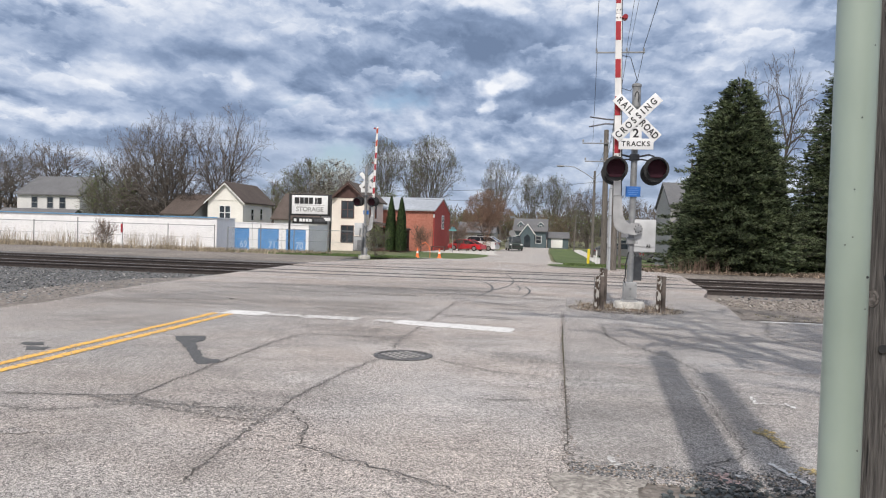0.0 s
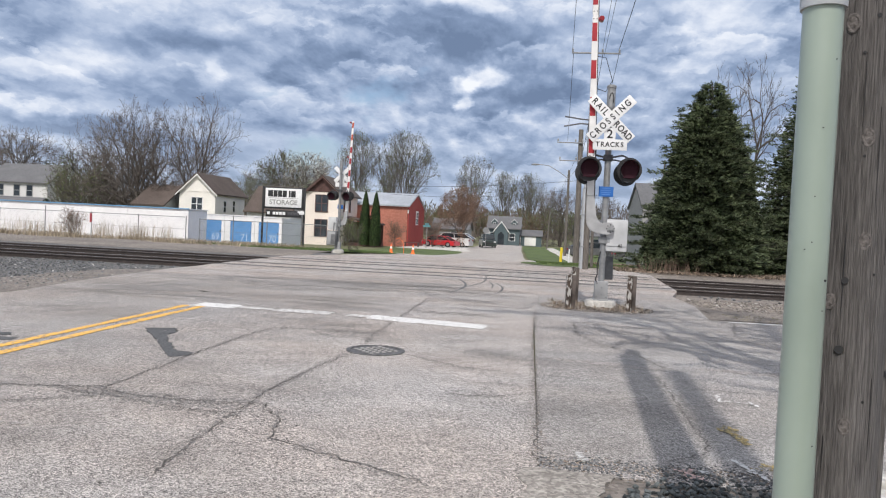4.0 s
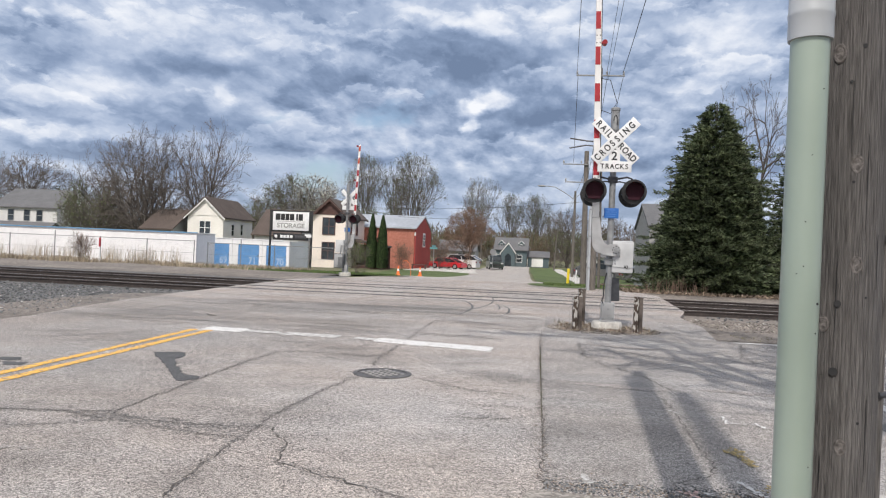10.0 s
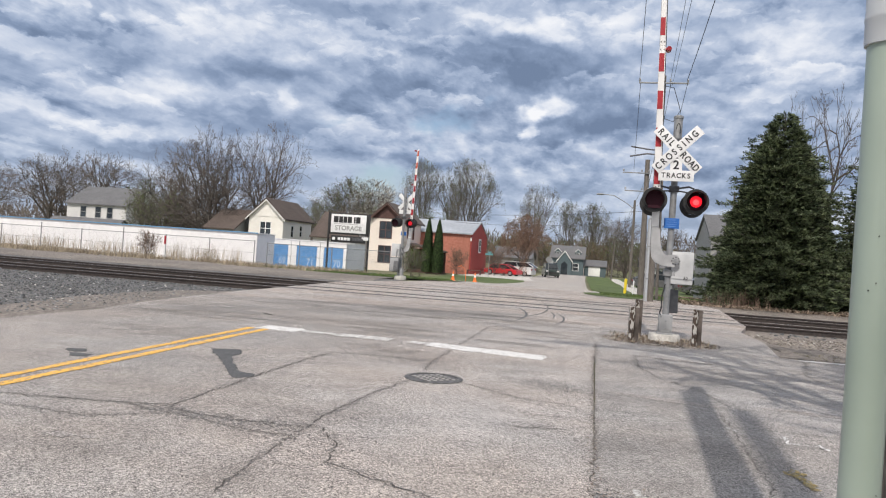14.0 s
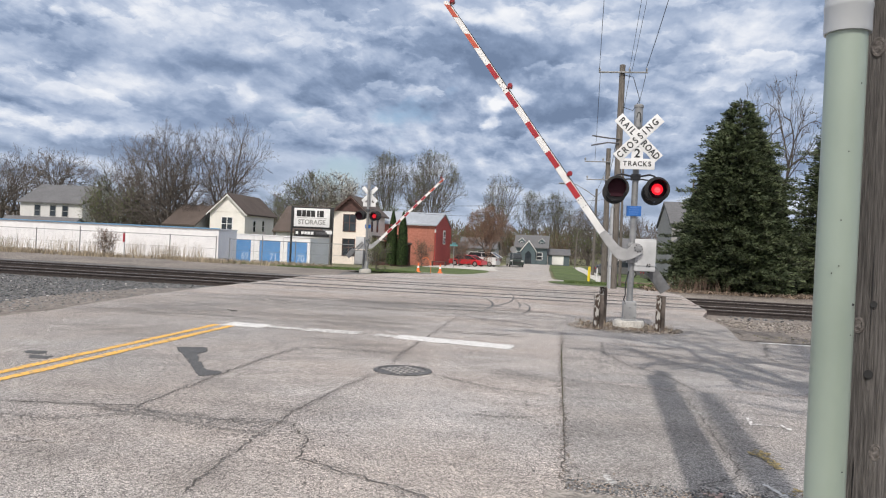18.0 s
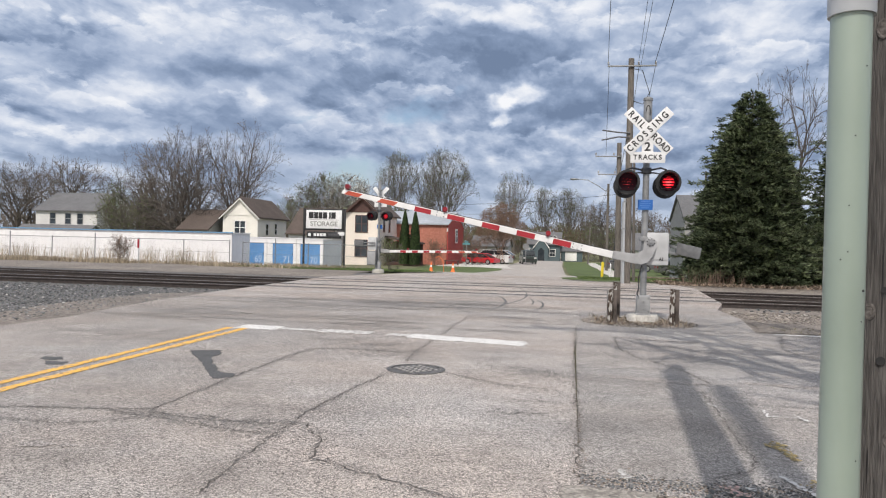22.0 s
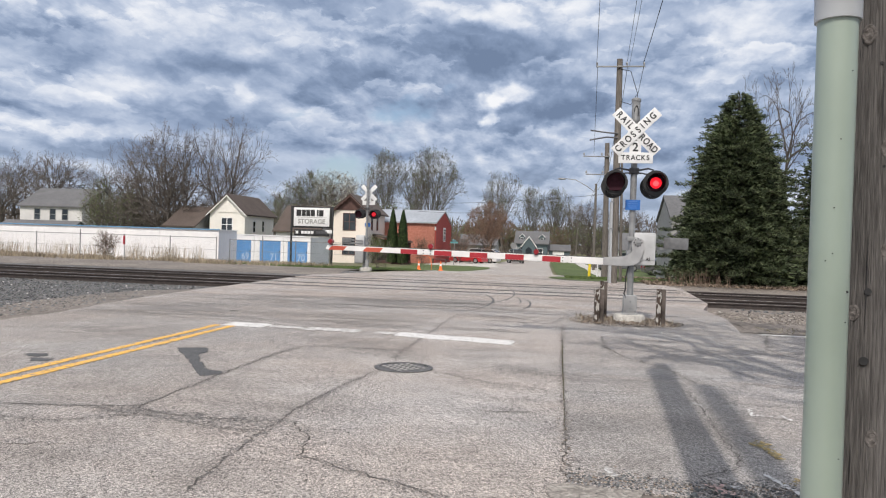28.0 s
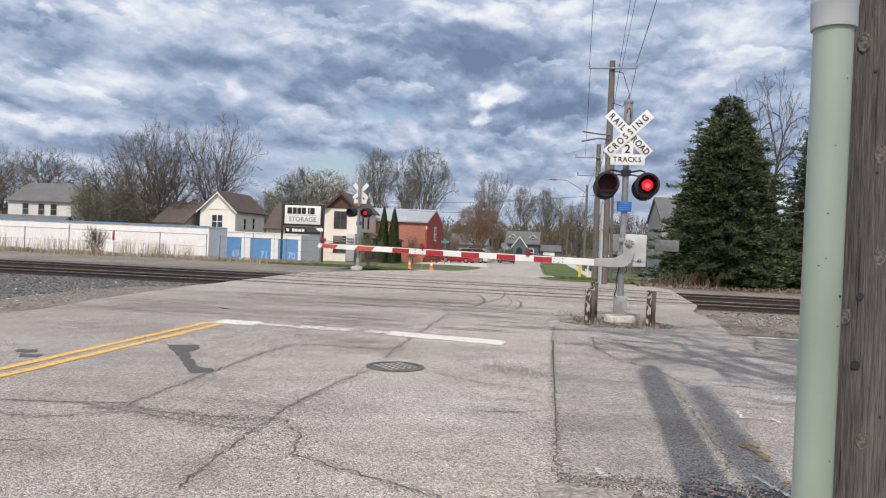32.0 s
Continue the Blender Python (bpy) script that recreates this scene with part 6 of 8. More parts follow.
def storage_unit(x0, x1, z1, number, d0, d1):
    y0, y1, z0 = 58.0, 63.0, ground_z(58) + .02
    t = thing("storage_unit", ((x0 + x1) / 2, y0, z0), "white steel storage unit with blue roller door numbered %s" % number, "storage unit", "storage units")
    o = Matrix.Translation((-(x0 + x1) / 2, -y0, -z0))
    bm = B()
    box(bm, x0, d0, y0, y0 + .12, z0, z1, 0, o)
    box(bm, d1, x1, y0, y0 + .12, z0, z1, 0, o)
    box(bm, d0, d1, y0, y0 + .12, 1.02, z1, 0, o)
    part("front_frame", bm, SHED_WHITE, t)
    bm = B()
    box(bm, x0 + .002, x1 - .002, y0 + .25, y1, z0, z1 - .02, 0, o)
    part("body", bm, SHED_SHADED, t)
    bm = B()
    box(bm, x0 - .03, x1 + .03, y0 - .05, y1 + .03, z1, z1 + .06, .01, o)
    part("roof", bm, SHED_WHITE, t)
    n = 12
    for i in range(n):
        h = (1.0 - z0 - .1) / n
        bm = B()
        box(bm, d0 + .004, d1 - .004, y0 + .06 + (.0 if i % 2 else .008), y0 + .1, z0 + .1 + i * h, z0 + .1 + (i + 1) * h - .006, .004, o)
        part("door_slat", bm, DOOR_BLUE, t)
    bm = B()
    box(bm, d0, d1, y0 - .03, y0 + .11, z0, z0 + .09, .01, o)
    part("door_sill", bm, SHED_WHITE, t)
    words(number, .78, NUMBER_PAINT, t, o @ pose(d0 + (d1 - d0) * .68, y0 + .057, z0 + .52, 90, 0, 0), "number", .002, .85, .01, "pale stencilled unit number")
    bm = B()
    box(bm, d1 - .12, d1 - .05, y0 + .03, y0 + .07, z0 + .95, z0 + 1.05, .005, o)
    part("latch", bm, DARK_STEEL, t)


storage_unit(-27.2, -24.75, 1.42, "69", -26.6, -25.0)
storage_unit(-24.72, -22.2, 1.40, "71", -24.25, -22.45)
storage_unit(-22.17, -19.9, 1.36, "70", -21.85, -20.15)


def chain_fence(name, pts, h, label, step=3.0, mesh=.14, tall=()):
    t = thing(name, (*pts[0], ground_z(pts[0][1])), label, "fence", "fences")
    o = Vector((*pts[0], ground_z(pts[0][1])))
    for a, b in zip(pts, pts[1:]):
        a3, b3 = (Vector((*p, ground_z(p[1]))) - o for p in (a, b))
        L_ = (b3 - a3).length
        k = max(1, round(L_ / step))
        for i in range(k + 1):
            p = a3.lerp(b3, i / k)
            bm = B()
            hh = h + .06 + (.25 if i in tall else 0)
            rod(bm, p - Vector((0, 0, .1)), p + Vector((0, 0, hh)), .034, n=8)
            part("fence_post", bm, GALV, t)
        for z in (h, h * .52, .08):
            bm = B()
            rod(bm, a3 + Vector((0, 0, z)), b3 + Vector((0, 0, z)), .02 if z == h else .008, n=6)
            part("fence_rail", bm, GALV, t)
        V, F = [], []
        d = (b3 - a3).normalized()
        m = int(L_ / mesh)
        for i in range(-int(h / mesh), m):
            for s in (1, -1):
                u0, u1 = i * mesh, i * mesh + h
                za, zb = (0, h) if s > 0 else (h, 0)
                if u0 < 0:
                    za, u0 = za - s * u0, 0
                if u1 > L_:
                    zb, u1 = zb - s * (u1 - L_), L_
                if u1 - u0 < .05:
                    continue
                p, q = a3 + d * u0 + Vector((0, 0, za)), a3 + d * u1 + Vector((0, 0, zb))
                w, nrm = Vector((0, 0, .0028)), Vector((0, .0028, 0))
                j = len(V)
                V += [p - w, p + w, p + nrm, q - w, q + w, q + nrm]
                F += [(j, j + 1, j + 4, j + 3), (j + 1, j + 2, j + 5, j + 4), (j + 2, j, j + 3, j + 5)]
        tagged(part("wire_mesh", raw([tuple(v) for v in V], F), GALV, t), kind="stuff")


chain_fence("chain_link_fence", [(-48, 45.5), (-22, 45.5)], 1.62, "grey chain-link fence with steel posts before white units", 3.2, .16, (3, 5))
chain_fence("chain_link_fence", [(-21.4, 46.2), (-12.3, 46.2)], 1.55, "low chain-link fence beside the storage sign", 2.4, .16, (1,))


def storage_sign():
    y, z0 = 47.0, ground_z(47)
    t = thing("business_sign", (-16.05, y, z0), "black framed white storage sign on two black posts", "sign")
    for x in (-1.42, 1.38):
        bm = B()
        box(bm, x - .055, x + .055, -.055, .055, -.2, 3.95, .01)
        part("post", bm, BLACK, t)
    bm = B()
    box(bm, -1.36, 1.32, -.08, .08, 2.50, 3.92, .012)
    part("frame", bm, BLACK, t)
    bm = B()
    box(bm, -1.25, 1.2, -.095, -.07, 2.62, 3.84, .006)
    panel = part("panel", bm, SIGN_WHITE, t)
    # the name in plain black blocks, the kind of business in letters
    x = -1.07
    for w in (.33, .27, .27, .29, None, .12, .30):
        if w is None:
            x += .10
            continue
        bm = B()
        box(bm, x, x + w, -.101, -.094, 3.28, 3.70, .004)
        part("name_block", bm, BLACK, panel)
        x += w + .035
    bm = B()
    box(bm, -1.02, 1.0, -.1, -.094, 3.19, 3.215)
    part("rule", bm, GREY_SIDING, panel)
    words("STORAGE", .42, GREY_SIDING, panel, pose(-.02, -.098, 2.92, 90, 0, 0), "lettering", .003, 1.02, .012)
    bm = B()
    box(bm, -1.2, 1.15, -.07, .06, 1.98, 2.42, .01)
    low = part("lower_panel", bm, BLACK, t, "black lower panel with white blocks")
    for x0, x1, m in ((-1.1, -.92, SIGN_WHITE), (-.72, -.54, SIGN_WHITE), (-.5, -.33, SIGN_WHITE), (-.29, -.1, SIGN_WHITE), (-.06, .13, SIGN_WHITE), (.3, 1.05, DARK_STEEL)):
        bm = B()
        box(bm, x0, x1, -.078, -.068, 2.11, 2.30, .004)
        part("name_block", bm, m, low)
    bm = B()
    box(bm, .95, 1.4, -.075, -.06, 2.18, 2.4, .004)
    part("notice", bm, SIGN_WHITE, t)


storage_sign()


# ---- houses ----
def gable_house(name, x0, x1, y0, y1, eave, ridge, along, wall, roof, label, windows=(), over=.3, gable=None, base=None, trim=TRIM_WHITE, doors=()):
    """A house whose ridge runs along 'x' or 'y'. windows: (face, centre along it, sill z, width, height), faces s (to the crossing) and e."""
    z0 = ground_z(y0) if base is None else base
    cx, cy = (x0 + x1) / 2, (y0 + y1) / 2
    t = thing(name, (cx, cy, z0), label, "house", "houses")
    o = Matrix.Translation((-cx, -cy, -z0))
    bm = B()
    if along == "y":
        slab(bm, [(x0, z0 - .3), (x1, z0 - .3), (x1, eave), (cx, ridge - .02), (x0, eave)], -y1, -y0, o @ UPRIGHT)
    else:
        slab(bm, [(y0, z0 - .3), (y1, z0 - .3), (y1, eave), (cy, ridge - .02), (y0, eave)], x0, x1, o @ pose(0, 0, 0, 90, 0, 90))
    part("wall", bm, wall, t)
    half = (x1 - x0) / 2 if along == "y" else (y1 - y0) / 2
    slope = (ridge - eave) / half
    th = .14
    for s in (-1, 1):
        bm = B()
        drop = eave - slope * over
        prof = [(0, ridge + .02), (s * (half + over), drop + .02), (s * (half + over), drop + .02 + th), (0, ridge + .02 + th)]
        if along == "y":
            slab(bm, [(cx + a, b) for a, b in prof], -(y1 + over), -(y0 - over), o @ UPRIGHT)
        else:
            slab(bm, [(cy + a, b) for a, b in prof], x0 - over, x1 + over, o @ pose(0, 0, 0, 90, 0, 90))
        part("roof", bm, roof, t)
        # courses of shingles or seams as slight steps
    if gable is not None and along == "y":
        bm = B()
        slab(bm, [(x0 + .1, eave + .02), (x1 - .1, eave + .02), (cx, ridge - .08)], -y0, -y0 + .05, o @ UPRIGHT)
        part("gable_panel", bm, gable, t)
    for s in (-1, 1):
        bm = B()
        if along == "y":
            slab(bm, [(cx, ridge + .0), (cx + s * (half + over), eave - slope * over), (cx + s * (half + over), eave - slope * over - .16), (cx, ridge - .17)], -(y0 - over) , -(y0 - over) + .03, o @ UPRIGHT)
            part("barge_board", bm, trim, t)
    for face, u, sill, w, h in windows:
        if face == "s":
            m = o @ pose(u, y0, sill)
        else:
            m = o @ pose(x1, u, sill, 0, 0, 90)
        win = B()
        box(win, -w / 2, w / 2, -.05, .02, 0, .06, 0, m)
        box(win, -w / 2, w / 2, -.04, .02, h - .06, h, 0, m)
        box(win, -w / 2, -w / 2 + .08, -.04, .02, .06, h - .06, 0, m)
        box(win, w / 2 - .08, w / 2, -.04, .02, .06, h - .06, 0, m)
        box(win, -w / 2 + .08, w / 2 - .08, -.03, .0, h / 2 - .03, h / 2 + .03, 0, m)
        if w > 1.2:
            box(win, -.04, .04, -.04, .0, .06, h - .06, 0, m)
        fr = part("window", win, trim, t)
        g = B()
        box(g, -w / 2 + .04, w / 2 - .04, -.015, -.004, .03, h - .03, 0, m)
        part("pane", g, GLASS, fr)
    for u, w, h, mm in doors:
        bm = B()
        box(bm, u - w / 2, u + w / 2, y0 - .03, y0 + .01, z0 + .05, z0 + h, .01, o)
        part("door", bm, mm, t)
    return t, o


gable_house("farmhouse", -71.8, -62.6, 90, 99, 4.5, 7.0, "x", PALE, ROOF_GREY, "pale two-storey house with a grey shingle roof",
            [("s", -69.2, 2.65, .95, 1.5), ("s", -66.9, 2.65, .95, 1.5), ("s", -65.1, 2.65, .95, 1.5), ("e", 93.5, 2.6, .9, 1.4)], trim=GREY_SIDING)
gable_house("porch_wing", -72.5, -62.2, 87.6, 90, 1.7, 2.4, "x", PALE, ROOF_GREY, "low pale porch wing with grey roof")
gable_house("cottage", -37.6, -33.55, 76, 84.2, 3.8, 5.72, "y", CREAM, ROOF_BROWN, "cream two-storey cottage with brown shingle roof and paired windows",
            [("s", -35.6, 1.75, 1.35, 1.5), ("e", 78.5, 1.7, .75, 1.3), ("e", 81, 1.8, .7, 1.3)], .32, CREAM)
gable_house("outbuilding", -41.6, -38.4, 74, 82, 2.2, 4.3, "x", GREY_SIDING, ROOF_BROWN, "low building with a brown shingle roof behind bare trees")
gable_house("outbuilding", -30.0, -25.2, 76, 84, 2.05, 4.75, "x", PALE, ROOF_BROWN, "low white building with a brown shingle roof")
HOUSE, HO = gable_house("timber_house", -22.35, -18.95, 72, 80, 4.2, 5.75, "y", PINKISH, ROOF_BROWN, "buff two-storey house with dark brown gable and window trim",
            [("s", -20.7, 2.2, 1.35, 1.75), ("s", -20.7, -.25, 1.35, 1.75), ("e", 74.2, 2.3, .7, 1.6), ("e", 76.5, 2.3, .7, 1.6)], .35, BROWN_TRIM, None, BROWN_TRIM)


def porch():
    t = thing("porch", (-17.3, 75, ground_z(75)), "dark open porch with brown sloping roof and posts", "porch")
    bm = B()
    slab(bm, [(-1.6, 2.75), (1.9, 2.15), (1.9, 2.3), (-1.6, 2.95)], -3.2, .6, UPRIGHT)
    part("roof", bm, ROOF_BROWN, t)
    bm = B()
    box(bm, -1.6, 1.8, -.3, 3, -.2, .25, .02)
    part("floor", bm, BROWN_TRIM, t)
    for x in (-1.3, .1, 1.65):
        bm = B()
        box(bm, x - .07, x + .07, -.35, -.21, .2, 2.5, .01)
        part("post", bm, BROWN_TRIM, t)
    bm = B()
    box(bm, -1.6, 1.8, 2.7, 2.8, .2, 2.4)
    part("back_wall", bm, BROWN_TRIM, t)


porch()
gable_house("barn", -20.6, -13.35, 80, 92, 3.35, 4.85, "x", BRICK_RED, ROOF_METAL, "red barn with pale metal roof and white framed window", [], .25)


def barn_end():
    t = thing("barn_annex", (-13.2, 86, ground_z(86)), "deep red gabled end wall with white window", "barn")
    bm = B()
    z = -ground_z(86)
    slab(bm, [(-5.9, -.3), (5.9, -.3), (5.9, 3.3 + z), (0, 4.75 + z), (-5.9, 3.3 + z)], 0, .12, pose(-.12, 0, 0, 90, 0, 90))
    part("wall", bm, BARN_RED, t)
    win = B()
    box(win, -.01, .06, -.85, .85, 1.35 + z, 3.0 + z, .01)
    w = part("window", win, TRIM_WHITE, t)
    for k in (-1, 1):
        for j in (0, 1):
            bm = B()
            box(bm, .055, .066, min(k * .08, k * .7), max(k * .08, k * .7), 1.5 + z + j * .72, 2.1 + z + j * .72)
            part("pane", bm, GLASS, w)
    bm = B()
    box(bm, -.4, .0, -5.95, -5.8, 2.6 + z, 3.0 + z, .02)
    part("wall_lamp", bm, TRIM_WHITE, t)


barn_end()
TE, TO = gable_house("bungalow", -7.2, -1.7, 130, 138, 1.55, 3.6, "x", TEAL, ROOF_GREY, "grey-teal bungalow with dormers and a gabled porch",
                     [("s", -6.5, -.6, .9, 1.3), ("s", -3.0, -.6, 1.1, 1.3)], .3, None, None, TRIM_WHITE, [(-4.6, 1.0, 2.1, GLASS)])


def dormer(x, z0, z1, w):
    t = thing("dormer", (x, 131.6, z0), "small grey dormer with white framed window", "dormer", "dormers")
    bm = B()
    h = z1 - z0
    slab(bm, [(-w / 2, 0), (w / 2, 0), (w / 2, h * .65), (0, h), (-w / 2, h * .65)], -2.2, .5, UPRIGHT)
    part("wall", bm, TEAL, t)
    for s in (-1, 1):
        bm = B()
        slab(bm, [(0, h + .02), (s * (w / 2 + .12), h * .62), (s * (w / 2 + .12), h * .62 + .09), (0, h + .12)], -2.2, .6, UPRIGHT)
        part("roof", bm, TRIM_WHITE, t)
    bm = B()
    box(bm, -.25, .25, -.54, -.5, h * .12, h * .62)
    part("window_frame", bm, TRIM_WHITE, t)
    bm = B()
    box(bm, -.18, .18, -.55, -.535, h * .17, h * .57)
    part("pane", bm, GLASS, t)


dormer(-6.2, 1.7, 3.1, 1.0)
dormer(-2.7, 1.7, 3.1, 1.0)


def porch_gable():
    t = thing("porch_gable", (-4.9, 129.2, ground_z(130)), "steep grey porch gable with white edge boards", "porch")
    bm = B()
    slab(bm, [(-1.2, 0), (1.2, 0), (1.2, 2.3), (0, 3.9), (-1.2, 2.3)], -1.0, .0, UPRIGHT)
    part("wall", bm, TEAL, t)
    for s in (-1, 1):
        bm = B()
        slab(bm, [(0, 3.95), (s * 1.4, 2.1), (s * 1.4, 2.3), (0, 4.15)], -1, .15, UPRIGHT)
        part("roof_edge", bm, TRIM_WHITE, t)
    bm = B()
    slab(bm, [(-.55, 0), (.55, 0), (.55, 1.8), (0, 2.3), (-.55, 1.8)], .0, .03, UPRIGHT)
    part("doorway", bm, GLASS, t)


porch_gable()
gable_house("garage", -1.5, 2.2, 132, 140, .35, 1.35, "x", TEAL, ROOF_GREY, "low garage with grey roof and white door", [], .2, None, None, TRIM_WHITE, [(.2, 2.0, 1.65, TRIM_WHITE)])
gable_house("grey_house", 6.95, 9.4, 47.5, 54, 3.25, 4.75, "x", GREY_SIDING, ROOF_GREY, "weathered grey house half hidden behind the spruce", [], .12)
gable_house("house_wing", 7.2, 12.4, 46.6, 47.4, 2.2, 4.2, "y", CREAM, ROOF_GREY, "pale gabled wing behind the spruce", [], .25)


def roadside_sign(x, y):
    t = thing("stop_sign", (x, y, ground_z(y)), "grey back of an octagonal street sign on a post", "street sign")
    bm = B()
    rod(bm, (0, 0, -.1), (0, 0, 2.6), .035, n=8)
    part("post", bm, GALV, t)
    bm = B()
    slab(bm, [(.42 * math.cos(radians(22.5 + 45 * k)), .42 * math.sin(radians(22.5 + 45 * k))) for k in range(8)], -.01, .01, pose(0, -.05, 2.35, 90, 0, 0))
    part("panel", bm, GALV, t)


roadside_sign(-5.6, 96)


def hoop():
    t = thing("garden_hoop", (-9.0, 53, ground_z(53)), "thin orange bent rod standing on the lawn", "stake")
    bm = B()
    pipe(bm, [(0, 0, 0), (0, 0, .5), (-.1, 0, .9), (-.35, 0, 1.15), (-.6, 0, 1.05)], .02, 6)
    part("rod", bm, ORANGE, t)


hoop()


def bench():
    t = thing("bench", (-12.6, 79.3, ground_z(79)), "dark wooden bench against the barn wall", "bench")
    bm = B()
    box(bm, -.8, .8, -.25, .25, .42, .5, .01)
    part("seat", bm, BROWN_TRIM, t)
    for x in (-.7, .7):
        bm = B()
        box(bm, x - .06, x + .06, -.22, .22, 0, .42, .01)
        part("leg", bm, BROWN_TRIM, t)


bench()
gable_house("far_house", 5.5, 15, 84, 92, 1.1, 2.9, "x", PALE, ROOF_GREY, "low pale house with grey roof down the street", [("s", 7.5, -.3, 1.2, 1.1), ("s", 11, -.3, 1.2, 1.1)])
gable_house("far_house", -15.5, -9.8, 118, 126, 1.0, 2.6, "x", GREY_SIDING, ROOF_GREY, "low grey house behind parked cars", [("s", -12, -.3, 1.2, 1.0)])


def street_sign():
    t = thing("street_sign", (-10.52, 75.7, ground_z(75.7)), "turquoise street name sign on a thin post", "street sign")
    bm = B()
    rod(bm, (0, 0, -.1), (0, 0, 2.55), .035, n=8)
    part("post", bm, GALV, t)
    for y, z, turn in ((-.05, 2.32, 0), (.0, 2.52, 70)):
        bm = B()
        box(bm, -.42, .36, -.006, .006, -.09, .09, .003)
        part("name_blade", bm, TURQ, t, "turquoise name blade", pose(0, y, z, 0, 0, turn))


street_sign()


def stop_sign_back():
    t = thing("stop_sign", (-6.46, 115, ground_z(115)), "stop sign seen from behind, grey metal octagon on a post", "stop sign")
    bm = B()
    rod(bm, (0, 0, -.1), (0, 0, 2.45), .045, n=8)
    part("post", bm, GALV, t)
    bm = B()
    slab(bm, [(.41 * math.cos(radians(22.5 + 45 * k)), .41 * math.sin(radians(22.5 + 45 * k))) for k in range(8)], -.006, .006, UPRIGHT)
    part("plate", bm, CABINET, t, "bare metal octagon", (0, .06, 2.05))


stop_sign_back()


# ---- cars ----
def car(x, y, length, height, width, turn, paint, label, roof0=.32, roof1=.78, hood=.52):
    t = thing("car", (x, y, ground_z(y) + .02), label, "car", "parked cars", turn=turn)
    L2, W2 = length / 2, width / 2
    low = .22
    prof = [(-L2, .45), (-L2 * .97, low), (L2 * .96, low), (L2, .42), (L2 * .97, height * hood), (length * (roof1 - .5) + .28, height * (hood + .06)), (-L2 + length * (roof0 - .2), height * (hood + .06)), (-L2 * .96, height * (hood - .04))]
    bm = B()
    slab(bm, prof, -W2, W2, UPRIGHT)
    bmesh.ops.bevel(bm, geom=bm.edges[:], offset=.07, segments=3, affect="EDGES")
    body = part("body", bm, paint, t)
    zc = height * (hood + .05)
    bm = B()
    a0, a1 = -L2 + length * (roof0 - .22), length * (roof1 - .5) + .3
    b0, b1 = -L2 + length * roof0, length * (roof1 - .5) - .25
    slab(bm, [(a0, zc), (a1, zc), (b1, height - .02), (b0, height - .02)], -W2 * .84, W2 * .84, UPRIGHT)
    bmesh.ops.bevel(bm, geom=bm.edges[:], offset=.05, segments=2, affect="EDGES")
    part("glasshouse", bm, GLASS, t)
    bm = B()
    slab(bm, [(b0 - .08, height - .07), (b1 + .1, height - .07), (b1, height), (b0, height)], -W2 * .8, W2 * .8, UPRIGHT)
    for u, w in ((a0, b0), (a1, b1), ((a0 + a1) / 2, (b0 + b1) / 2)):
        for s in (-1, 1):
            rod(bm, (u, s * W2 * .85, zc), (w, s * W2 * .8, height - .04), .035, n=6)
    part("roof", bm, paint, t)
    for u in (-L2 + length * .19, L2 - length * .2):
        for s in (-1, 1):
            bm = B()
            rod(bm, (u, s * W2 * .82, .32), (u, s * W2 * 1.01, .32), .32, n=20)
            wh = part("wheel", bm, RUBBER, t)
            bm = B()
            rod(bm, (u, s * W2 * .9, .32), (u, s * W2 * 1.02, .32), .2, n=14)
            part("rim", bm, HUB, wh)
    for s in (-1, 1):
        bm = B()
        box(bm, L2 * .95, L2 * 1.0, s * W2 * .75 - .16, s * W2 * .75 + .16, height * hood * .72, height * hood * .9, .02)
        part("headlight", bm, LAMP_GLASS, t)
        bm = B()
        box(bm, -L2 * 1.0, -L2 * .95, s * W2 * .75 - .14, s * W2 * .75 + .14, height * hood * .75, height * hood * .95, .02)
        part("tail_light", bm, RED_LAMP, t)
    bm = B()
    box(bm, L2 * .97, L2 * 1.005, -W2 * .55, W2 * .55, height * .28, height * .38, .01)
    part("grille", bm, BLACK, t)


car(-10.5, 88.3, 4.4, 1.34, 1.8, 160, CAR_RED, "red low sports coupe parked on the driveway", .36, .80, .56)
car(-9.5, 94.5, 4.6, 1.8, 1.85, 165, CAR_WHITE, "white van parked behind the red coupe", .16, .84, .6)
car(-5.6, 101, 4.8, 1.85, 1.9, -80, CAR_DARK, "dark green pickup parked facing the crossing", .25, .72, .56)
car(9.6, 66, 4.6, 1.5, 1.8, 4, CAR_GREY, "dark grey car parked beside the lawn", .28, .8, .56)
car(6.0, 75, 4.6, 1.5, 1.8, 4, CAR_GREY, "dark grey car parked behind the poles", .28, .8, .56)


# ---- trees and plants ----
def tube_into(V, F, pts, rs, n):
    prev = None
    a = None
    for i, p in enumerate(pts):
        d = (pts[min(i + 1, len(pts) - 1)] - pts[max(i - 1, 0)]).normalized()
        a = d.orthogonal().normalized() if a is None else (a - d * a.dot(d)).normalized()
        b = d.cross(a)
        j = len(V)
        for k in range(n):
            q = p + (a * math.cos(k * math.tau / n) + b * math.sin(k * math.tau / n)) * rs[i]
            V.append((q.x, q.y, q.z))
        if prev is not None:
            for k in range(n):
                F.append((prev + k, prev + (k + 1) % n, j + (k + 1) % n, j + k))
        prev = j


